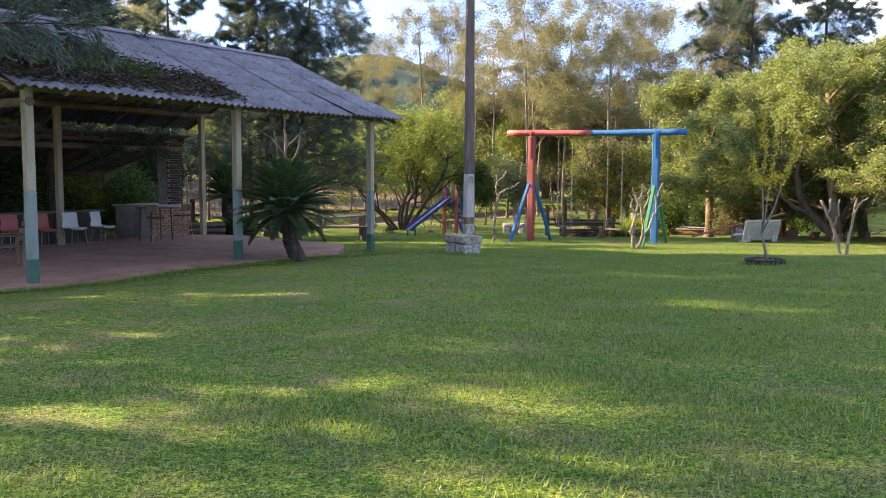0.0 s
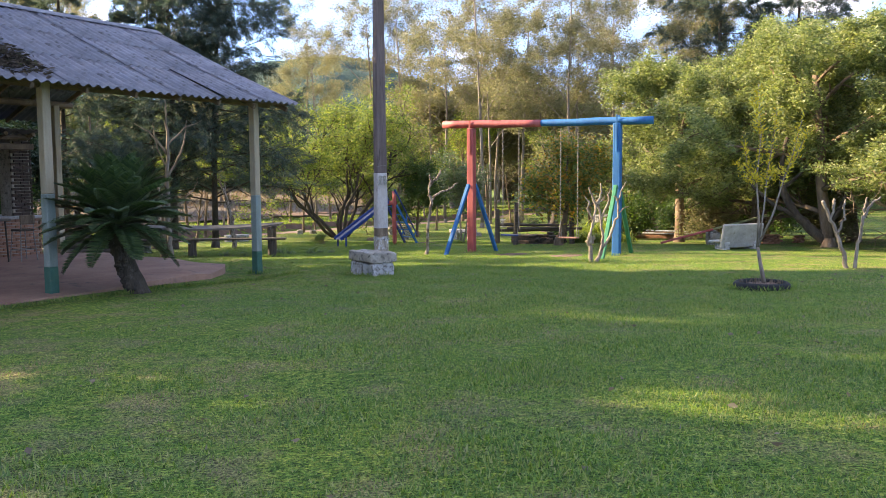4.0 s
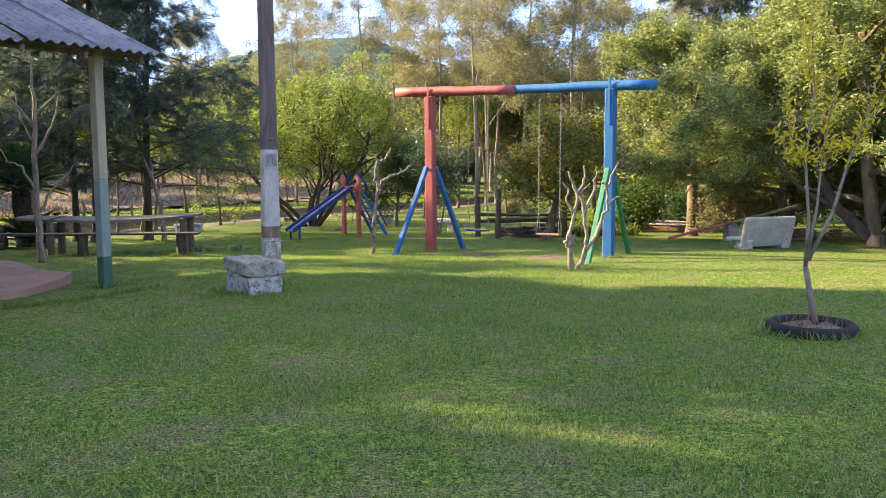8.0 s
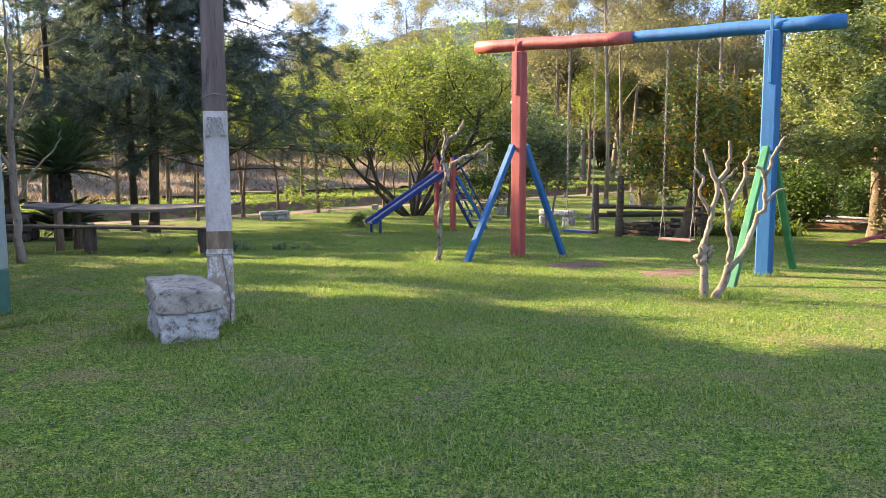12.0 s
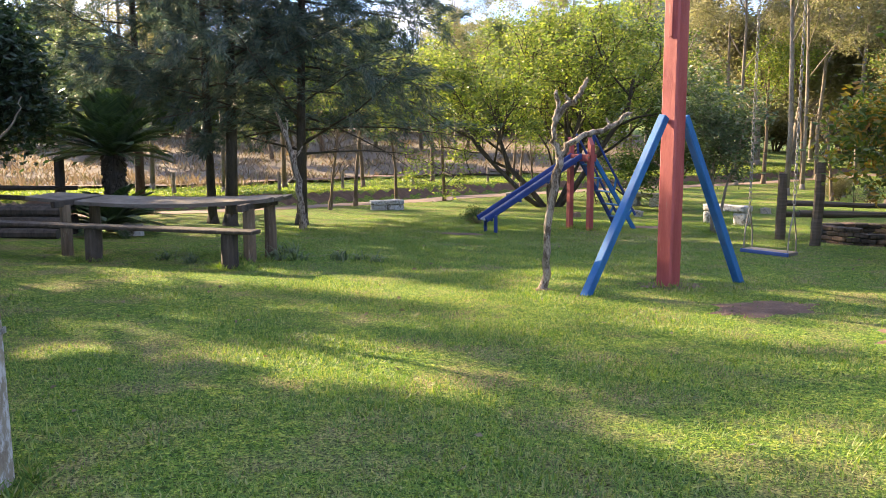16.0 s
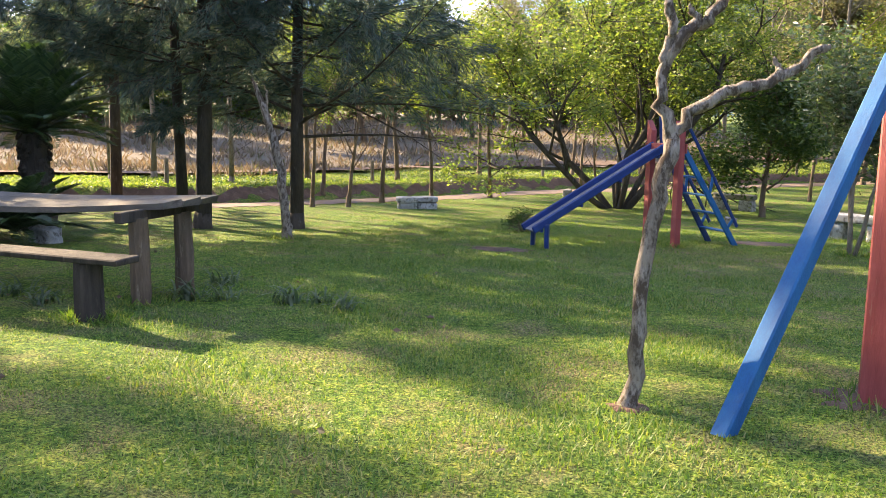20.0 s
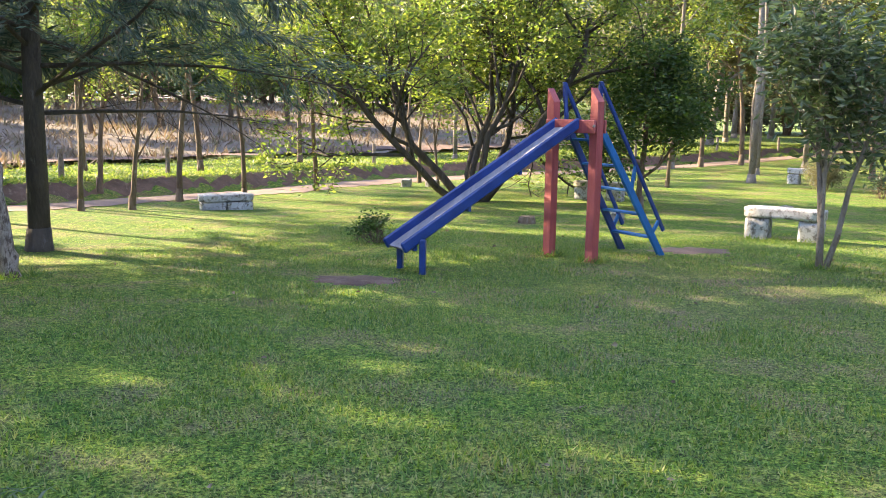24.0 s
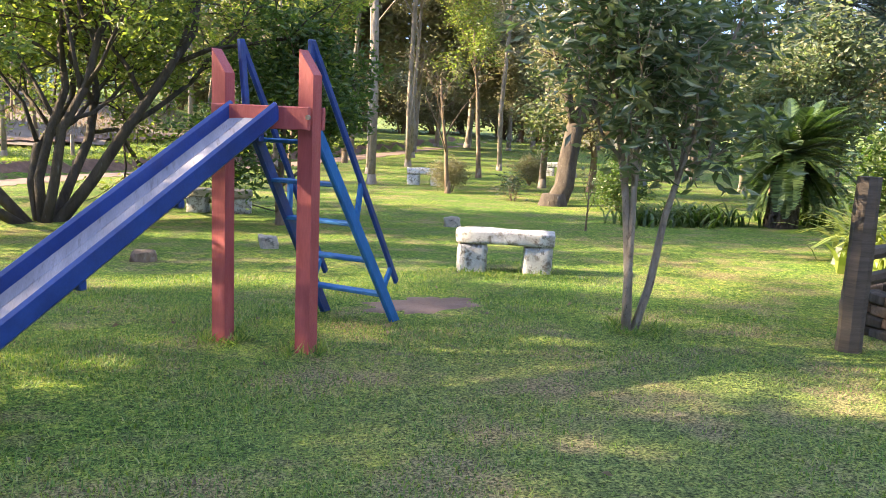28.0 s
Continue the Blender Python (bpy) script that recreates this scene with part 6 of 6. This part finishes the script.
def cottage(x, y, turn):
    z = ground_z(x, y)
    t = thing("cottage", (x, y, z), "small pale cottage half hidden behind the trees", "house")
    m = Matrix.Translation((x, y, z)) @ Matrix.Rotation(turn, 4, "Z")
    wall = part("wall", Geo().block(m @ Matrix.Translation((0, 0, 1.4)), (8, 6, 2.8), 0.02), CONCRETE, t, "cream plastered walls")
    for s in (-1, 1):
        part("roof", Geo().block(m @ pose(0, s * 1.75, 3.5, s * -22, 0, 0), (8.8, 3.9, 0.12), 0.01), BRICK_RED, t, "red tiled roof slope")
    for dx in (-2.4, 2.4):
        w = part("window", Geo().block(m @ Matrix.Translation((dx, -3.02, 1.5)), (1.3, 0.1, 1.1), 0.02), WOOD_DARK, t)
        part("pane", Geo().block(m @ Matrix.Translation((dx, -3.06, 1.5)), (1.1, 0.06, 0.9), 0.01), STEEL, w)
    part("door", Geo().block(m @ Matrix.Translation((0, -3.02, 1.05)), (0.95, 0.1, 2.1), 0.02), WOOD_POST, t)


cottage(37, 98, -0.5)


# ---- inside the shed ----
def brick_oven():
    m = Matrix.Translation(pv(-1.1, 7.4, FLOOR_Z)) @ Matrix.Rotation(math.atan2(PU.y, PU.x), 4, "Z")
    t = thing("brick_oven", pv(-1.1, 7.4, FLOOR_Z), "old brick oven with a sooty brick chimney", "oven")
    part("base", Geo().block(m @ Matrix.Translation((0, 0, 0.44)), (1.36, 1.56, 0.88), 0.01), CONCRETE, t, "mortar core")
    part("top_slab", Geo().block(m @ Matrix.Translation((0, 0, 0.92)), (1.5, 1.7, 0.07), 0.012), CONCRETE, t)
    part("chimney", Geo().block(m @ Matrix.Translation((0.4, -0.35, 1.95)), (0.48, 0.48, 2.0), 0.01), STONE_GREY, t, "sooty chimney shaft")
    g = Geo().block(Matrix(), (0.215, 0.05, 0.062), 0.006)
    me = array_mesh("brick", g.v, g.f, BRICK_RED)
    spots = []
    for r in range(12):
        z = 0.04 + r * 0.074
        for k in range(6):
            x = (k - 2.5) * 0.228 + (0.1 if r % 2 else 0) - 0.05
            spots += [(x, -0.79, z, 0)]
        for k in range(7):
            y = (k - 3) * 0.228 + (0.1 if r % 2 else 0) - 0.05
            spots += [(0.69, y, z, 90)]
    for r in range(26):
        z = 1.0 + r * 0.074
        for k in range(2):
            o = (k - 0.5) * 0.228 + (0.04 if r % 2 else -0.04)
            spots += [(0.4 + o, -0.6, z, 0), (0.65, -0.35 + o, z, 90)]
    sooty = array_mesh("brick", g.v, g.f, BRICK_SOOTY)
    for x, y, z, a in spots:
        ob = new("brick", sooty if z > 0.95 else me)
        ob.parent = t
        ob.matrix_basis = Matrix.Rotation(math.atan2(PU.y, PU.x), 4, "Z") @ Matrix.Translation((x, y, z)) @ pose(0, 0, 0, 0, 0, a)


brick_oven()


def lean_to():
    t = thing("lean_to", pv(-5, 8, FLOOR_Z), "low lean-to roof with log rafters behind the shed", "lean-to")
    zf = lambda b: 2.3 - 0.26 * (b - 6.7)
    part("front_beam", Geo().beam(pv(-9.6, 6.75, 2.0), pv(-0.4, 6.75, 2.0), 0.1, 0.14), WOOD_RAFTER, t, "pale squared beam")
    part("top_log", Geo().bent(pv(-9.6, 6.75, 2.22), pv(-0.5, 6.75, 2.22), 0.06, 0.055, 8, 0.004, 8, 0.06), WOOD_RAFTER, t)
    part("back_beam", Geo().bent(pv(-9.6, 10.3, 1.25), pv(-0.4, 10.3, 1.25), 0.08, 0.075, 8, 0.004, 8, 0.05), WOOD_RAFTER, t)
    for a in (-9.4, -6.4, -3.4, -0.6):
        part("post", Geo().bent(pv(a, 10.3, FLOOR_Z - 0.5), pv(a, 10.3, 1.22), 0.09, 0.08, 8, 0.01, 4, 0.06), WOOD_RAFTER, t)
    for k in range(14):
        a = -9.5 + k * 0.69
        part("rafter", Geo().bent(pv(a, 6.5, zf(6.5) - 0.06), pv(a, 10.7, zf(10.7) - 0.06), 0.05, 0.04, 7, 0.006, 4, 0.06), WOOD_POST, t)
    for k in range(9):
        g = Geo()
        a = -9.8 + k * 1.05
        n = 24
        for b in (6.4, 10.9):
            for i in range(n + 1):
                h = 0.02 * math.cos(2 * math.pi * i / 4)
                p = pv(a + 1.07 * i / n, b, zf(b) + 0.03 + h)
                g.v += [tuple(p), (p.x, p.y, p.z - 0.008)]
        mm = 2 * (n + 1)
        for i in range(n):
            c = 2 * i
            g.f += [(c, c + 2, c + mm + 2, c + mm), (c + 1, c + mm + 1, c + mm + 3, c + 3), (c, c + 1, c + 3, c + 2)]
        part("roof_sheet", g, ROOF_SHEET, t)


lean_to()


def shed_counter():
    t = thing("plank_counter", pv(-6.2, 7.1, FLOOR_Z), "long counter of dark boards with a plank top", "counter")
    for k in range(22):
        a = -9.0 + k * 0.265
        part("board", Geo().beam(pv(a, 6.85, FLOOR_Z), pv(a, 6.85, FLOOR_Z + 0.82), 0.25, 0.025, 0.004, side=PU), WOOD_DARK, t)
    part("counter_top", Geo().beam(pv(-9.2, 7.1, FLOOR_Z + 0.85), pv(-3.1, 7.1, FLOOR_Z + 0.85), 0.6, 0.05), WOOD_PLANK, t, "weathered plank top")
    part("back_panel", Geo().beam(pv(-9.2, 7.38, FLOOR_Z + 0.4), pv(-3.1, 7.38, FLOOR_Z + 0.4), 0.03, 0.8), WOOD_DARK, t)


shed_counter()


def shell_chair(a, b, turn, mat, label):
    """A stacking chair: moulded seat shell and thin steel legs."""
    o = pv(a, b, FLOOR_Z + 0.02)
    t = thing("shell_chair", o, label, "chair", "chairs in the shed")
    m = Matrix.Translation(o) @ Matrix.Rotation(turn, 4, "Z")
    g = Geo()
    prof = [(0.24, 0.42), (0.2, 0.445), (0.0, 0.43), (-0.16, 0.44), (-0.21, 0.5), (-0.25, 0.65), (-0.29, 0.82), (-0.3, 0.84)]
    nx_ = 7
    for lift in (0, -0.012):
        for y, z in prof:
            w = 0.22 if z < 0.6 else 0.2
            for i in range(nx_):
                u = i / (nx_ - 1) * 2 - 1
                g.v.append(tuple(m @ Vector((u * w, y + (0.05 * u * u if z > 0.55 else 0), z + lift + (0.03 * u * u if z < 0.5 else 0)))))
    k = len(prof) * nx_
    for j in range(len(prof) - 1):
        for i in range(nx_ - 1):
            q = (j * nx_ + i, j * nx_ + i + 1, (j + 1) * nx_ + i + 1, (j + 1) * nx_ + i)
            g.f += [q, tuple(x + k for x in q[::-1])]
    part("shell", g, mat, t, "", True)
    for sx in (-1, 1):
        for y0, y1 in ((0.2, 0.25), (-0.16, -0.24)):
            part("leg", Geo().tube([m @ Vector((sx * 0.17, y0, 0.43)), m @ Vector((sx * 0.22, y1, -0.01))], [0.011, 0.011], 6), STEEL, t)


base_turn = math.atan2(-PN.y, -PN.x) - math.pi / 2
for a, mat, lab in ((-4.63, PLASTIC_WHITE, "white moulded plastic chair with steel legs"), (-3.8, PLASTIC_WHITE, "white moulded plastic chair with steel legs"), (-5.45, PLASTIC_RED, "faded red moulded plastic chair with steel legs"), (-6.25, PLASTIC_RED, "faded red moulded plastic chair with steel legs")):
    shell_chair(a, 6.0, base_turn + (0.3 if a > -4 else -0.1), mat, lab)


def high_table(a, b):
    o = pv(a, b, FLOOR_Z + 0.02)
    t = thing("high_table", o, "small high table with a plank top and steel legs", "table")
    m = Matrix.Translation(o) @ Matrix.Rotation(math.atan2(PU.y, PU.x), 4, "Z")
    part("tabletop", Geo().block(m @ Matrix.Translation((0, 0, 0.92)), (0.85, 0.6, 0.04), 0.008), WOOD_PLANK, t)
    for sx in (-1, 1):
        for sy in (-1, 1):
            part("leg", Geo().beam(m @ Vector((sx * 0.36, sy * 0.24, -0.01)), m @ Vector((sx * 0.33, sy * 0.22, 0.9)), 0.03, 0.03, 0.004), WOOD_DARK, t)


def bar_stool(a, b, turn):
    o = pv(a, b, FLOOR_Z + 0.02)
    t = thing("bar_stool", o, "dark bar stool with a low back and steel frame", "stool", "stools at the high table")
    m = Matrix.Translation(o) @ Matrix.Rotation(turn, 4, "Z")
    part("seat", Geo().block(m @ Matrix.Translation((0, 0, 0.68)), (0.36, 0.36, 0.04), 0.015), WOOD_DARK, t)
    part("backrest", Geo().block(m @ Matrix.Translation((0, 0.18, 0.92)), (0.36, 0.03, 0.2), 0.012), WOOD_POST, t)
    for sx in (-1, 1):
        for sy in (-1, 1):
            part("leg", Geo().tube([m @ Vector((sx * 0.2, sy * 0.2, -0.01)), m @ Vector((sx * 0.15, sy * 0.15, 0.68))], [0.013, 0.013], 6), STEEL, t)
        part("back_post", Geo().tube([m @ Vector((sx * 0.15, 0.16, 0.66)), m @ Vector((sx * 0.15, 0.18, 1.0))], [0.012, 0.012], 6), STEEL, t)
    part("foot_ring", Geo().tube([m @ Vector(p) for p in ((-0.18, -0.18, 0.25), (0.18, -0.18, 0.25), (0.18, 0.18, 0.25), (-0.18, 0.18, 0.25), (-0.18, -0.18, 0.25))], [0.01] * 5, 5), STEEL, t)


high_table(-2.4, 5.6)
bar_stool(-1.65, 5.4, base_turn)
bar_stool(-2.9, 5.0, base_turn + 3.0)


def plank_settle():
    o = pv(-8.3, 2.9, FLOOR_Z + 0.02)
    t = thing("wooden_settle", o, "heavy slatted wooden armchair of pale planks", "armchair")
    m = Matrix.Translation(o) @ Matrix.Rotation(base_turn + 1.2, 4, "Z")
    for k in range(4):
        part("seat_slat", Geo().block(m @ Matrix.Translation((0, -0.2 + k * 0.13, 0.4)), (0.7, 0.115, 0.03), 0.006), WOOD_RAFTER, t)
        part("back_slat", Geo().block(m @ pose(0, 0.32 + 0.04 * k, 0.55 + k * 0.14, -14, 0, 0), (0.7, 0.03, 0.12), 0.006), WOOD_RAFTER, t)
    for s in (-1, 1):
        part("arm", Geo().block(m @ Matrix.Translation((s * 0.36, 0, 0.62)), (0.1, 0.7, 0.03), 0.006), WOOD_RAFTER, t)
        for y in (-0.28, 0.3):
            part("leg", Geo().block(m @ Matrix.Translation((s * 0.36, y, 0.3)), (0.07, 0.07, 0.62), 0.006), WOOD_RAFTER, t)


plank_settle()


# ---- loose stuff ----
def scatter(name, pts, size, width, mat, label, category, seed, hang=0.0, spread=0.5):
    v, f = leaf_quads(np.random.default_rng(seed), np.array(pts), size, width, hang, spread)
    return tagged(new(name, array_mesh(name, v, f, mat)), label, category, kind="stuff")


rng = random.Random(21)
pts = []
for i in range(9000):
    a, b = rng.uniform(-10.1, -4.9), rng.betavariate(1.4, 2.0) * 3.2 - 0.55
    if b > 2.4 - 0.35 * (a + 10) + rng.uniform(-0.4, 0.4):
        continue
    pts.append(tuple(pv(a, b, roof_z(b) + 0.06 + abs(rng.gauss(0, 0.05)))))
scatter("leaf_litter", pts, 0.13, 0.3, LITTER, "thick brown leaf litter lying on the old roof", "leaf litter", 3, 0, 0.25)
pts = []
for cx in (-9.0, -7.9, -7.0, -8.4):
    for i in range(110):
        a, b = cx + rng.gauss(0, 0.25), 0.15 + abs(rng.gauss(0, 0.35))
        pts.append(tuple(pv(a, b, roof_z(b) + 0.08 + abs(rng.gauss(0, 0.1)))))
scatter("roof_weeds", pts, 0.13, 0.35, LEAF_MID, "green weeds growing in the litter on the roof", "weeds", 4, -0.4)
pts = []
for (ax, ay), (bx, by) in zip(TRACK[1:-1], TRACK[2:]):
    n = Vector((-(by - ay), bx - ax)).normalized()
    L = math.hypot(bx - ax, by - ay)
    for i in range(int(L * 900)):
        f, s = rng.random(), rng.choice((rng.uniform(1.45, 2.4), rng.uniform(1.5, 8.6), rng.uniform(1.5, 8.6)))
        x, y = ax + (bx - ax) * f + n.x * s, ay + (by - ay) * f + n.y * s
        if y < 85:
            pts.append((x, y, ground_z(x, y) + abs(rng.gauss(0, 0.03))))
scatter("ground_cover", pts, 0.075, 0.6, LEAF_BRIGHT, "dark leafy ground cover on the low bank", "ground cover", 5, -0.3)
pts = [(x, y, ground_z(x, y) + 0.02) for x, y in ((rng.uniform(-6, 10), rng.uniform(1, 42)) for _ in range(420))]
scatter("fallen_leaves", pts, 0.06, 0.6, DRY_BLADE, "scattered dry fallen leaves on the lawn", "fallen leaves", 6, 0, 0.1)
pts = []
for i in range(90000):
    y = 38 + 60 * rng.random() ** 1.6
    x = rng.uniform(-60, 2)
    s = track_side(x, y)
    if s > 8.5 + 1.5 * math.sin(0.9 * x) and math.sin(0.7 * x + 0.3 * y) * math.sin(0.5 * y - 0.4 * x) > rng.uniform(-1, 0.8):
        pts.append((x, y, ground_z(x, y)))
scatter("dry_weeds", pts, 0.5, 0.12, DRY_BLADE, "dry brown weeds of the fallow field", "weeds", 7, -1.2)
pts = []
for i in range(26000):
    y = rng.uniform(2, 42)
    x = float(np.interp(y, [-1, 6, 13, 20, 29, 45], [0, 2.2, 4, 3.7, 0.7, 0.4])) + rng.gauss(0, 3)
    if math.sin(2.1 * x + math.sin(1.7 * y)) * math.sin(1.9 * y + 1.3 * math.sin(1.4 * x)) > 0.15 and x > -1.4 + 0.65 * (y - 21):
        pts.append((x, y, ground_z(x, y) + 0.012))
scatter("clover", pts, 0.02, 0.8, LEAF_MID, "patches of small round-leaved clover in the lawn", "clover", 9, -0.3, 0.4)
pts = []
for i in range(5200):
    a = rng.uniform(-13, 0.4)
    p = pv(a, -0.82 + 0.12 * math.sin(1.7 * a + 0.4) - abs(rng.gauss(0, 0.09)), 0)
    pts.append((p.x, p.y, ground_z(p.x, p.y)))
for cx, cy, r, n in ((0.82, 21.3, 0.2, 420), (0.6, 20.84, 0.42, 800), (3.32, 28.85, 0.18, 160), (7.07, 26.58, 0.17, 260), (0.42, 38.72, 0.1, 200), (0.97, 38.24, 0.1, 220), (3.75, 38.3, 0.16, 300), (4.02, 41.75, 0.5, 400), (-4.85, 35.2, 0.18, 260), (6.8, 16.7, 0.43, 420), (-1.77, 21.67, 0.12, 160), (-2.62, 29.35, 0.14, 220), (-2.5, 28.6, 0.16, 220), (-4.8, 28.55, 0.16, 160), (5.88, 24.12, 0.22, 260)):
    for i in range(n):
        a = rng.uniform(0, 6.28)
        q = r + abs(rng.gauss(0, 0.07))
        x, y = cx + q * math.cos(a), cy + q * math.sin(a)
        pts.append((x, y, ground_z(x, y)))
scatter("long_grass", pts, 0.1, 0.09, GRASS_BLADE, "longer unmown grass round posts and along the floor edge", "grass", 12, -1.3)
for dz, dy in ((0, 0), (0.7, 0.5)):
    w = Geo()
    pts_w = [(-30 + 110 * i / 30, 62 + dy + 8 * i / 30, 17.2 + dz - 1.4 * math.sin(math.pi * i / 30)) for i in range(31)]
    whole("power_line", w.tube(pts_w, [0.012] * 31, 4), RUBBER, "thin overhead power line against the sky", "cable", "power lines")
for i, (x, y) in enumerate(((-10.6, 49.5), (-8.9, 53.0), (-6.8, 57.6), (-11.5, 46.0), (-13.5, 42.5), (3.0, 67.5), (7.5, 74.0), (-2.6, 63.0), (11.8, 80))):
    z = ground_z(x, y)
    whole("marker_post", Geo().bent((x, y, z - 0.1), (x, y, z + 0.75), 0.07, 0.06, 8, 0.01, 3, 0.05, rng), BARK_PALE, "short pale wooden post beyond the track", "post", "posts along the track")


# ---- grass ----
WAY = [(-1, 0.0), (3, 0.9), (6, 2.2), (9, 3.2), (13, 4.0), (17, 4.1), (20, 3.7), (24, 2.5), (29, 0.7), (33, 0.2), (45, 0.4)]


def lawn_blades(count, y0, y1, size, seed):
    """Short blades, densest along the middle of the lawn, thinner where it is worn."""
    rng = np.random.default_rng(seed)
    y = rng.uniform(y0, y1, count)
    x = np.interp(y, [w[0] for w in WAY], [w[1] for w in WAY]) + rng.normal(size=count) * 2.9
    dens = 0.72 + 0.28 * np.sin(1.9 * x + 0.7 * np.sin(1.3 * y)) * np.sin(1.6 * y + 0.9 * np.sin(1.1 * x))
    dens -= 0.35 * np.clip(1.4 - np.hypot(x - 2.4, y - 36.4) / 2.4, 0, 1)
    m = rng.random(count) < dens
    for cx, cy, r in ((4.35, 27.65, 0.5), (5.75, 26.75, 0.55), (3.35, 28.95, 0.3), (-1.5, 36.12, 0.42), (2.35, 39.8, 0.5)):
        m &= (x - cx) ** 2 + (y - cy) ** 2 > r * r * rng.uniform(0.6, 1.5, count)
    rel = (x - PAV.x) * PN.x + (y - PAV.y) * PN.y
    along = (x - PAV.x) * PU.x + (y - PAV.y) * PU.y
    m &= ~((rel > -0.7) & (along < 0.4) & (along > -14))
    x, y = x[m], y[m]
    z = np.array([ground_z(a, b) for a, b in zip(x.tolist(), y.tolist())])
    n = len(x)
    az = rng.uniform(0, 2 * np.pi, n)
    L = size * rng.uniform(0.5, 1.5, n) * (0.85 + 0.4 * np.sin(2.3 * x) * np.sin(2.9 * y))
    lean = rng.uniform(0.3, 1.35, n)
    d = np.stack([np.cos(az) * np.sin(lean), np.sin(az) * np.sin(lean), np.cos(lean)], 1) * L[:, None]
    w = np.stack([-np.sin(az), np.cos(az), np.zeros(n)], 1) * (0.12 * size * rng.uniform(0.7, 1.6, n))[:, None]
    p = np.stack([x, y, z - 0.004], 1)
    v = np.stack([p - w, p + w, p + d], 1).reshape(-1, 3)
    me = bpy.data.meshes.new("grass")
    me.vertices.add(3 * n)
    me.vertices.foreach_set("co", v.ravel())
    me.loops.add(3 * n)
    me.loops.foreach_set("vertex_index", np.arange(3 * n))
    me.polygons.add(n)
    me.polygons.foreach_set("loop_start", np.arange(n) * 3)
    me.update(calc_edges=True)
    me.materials.append(GRASS_BLADE)
    return tagged(new("grass", me), "short mown grass blades of the lawn", "grass", kind="stuff")


lawn_blades(460000, 1.5, 15, 0.036, 1)
lawn_blades(460000, 15, 28, 0.036, 2)
lawn_blades(460000, 28, 42, 0.036, 3)
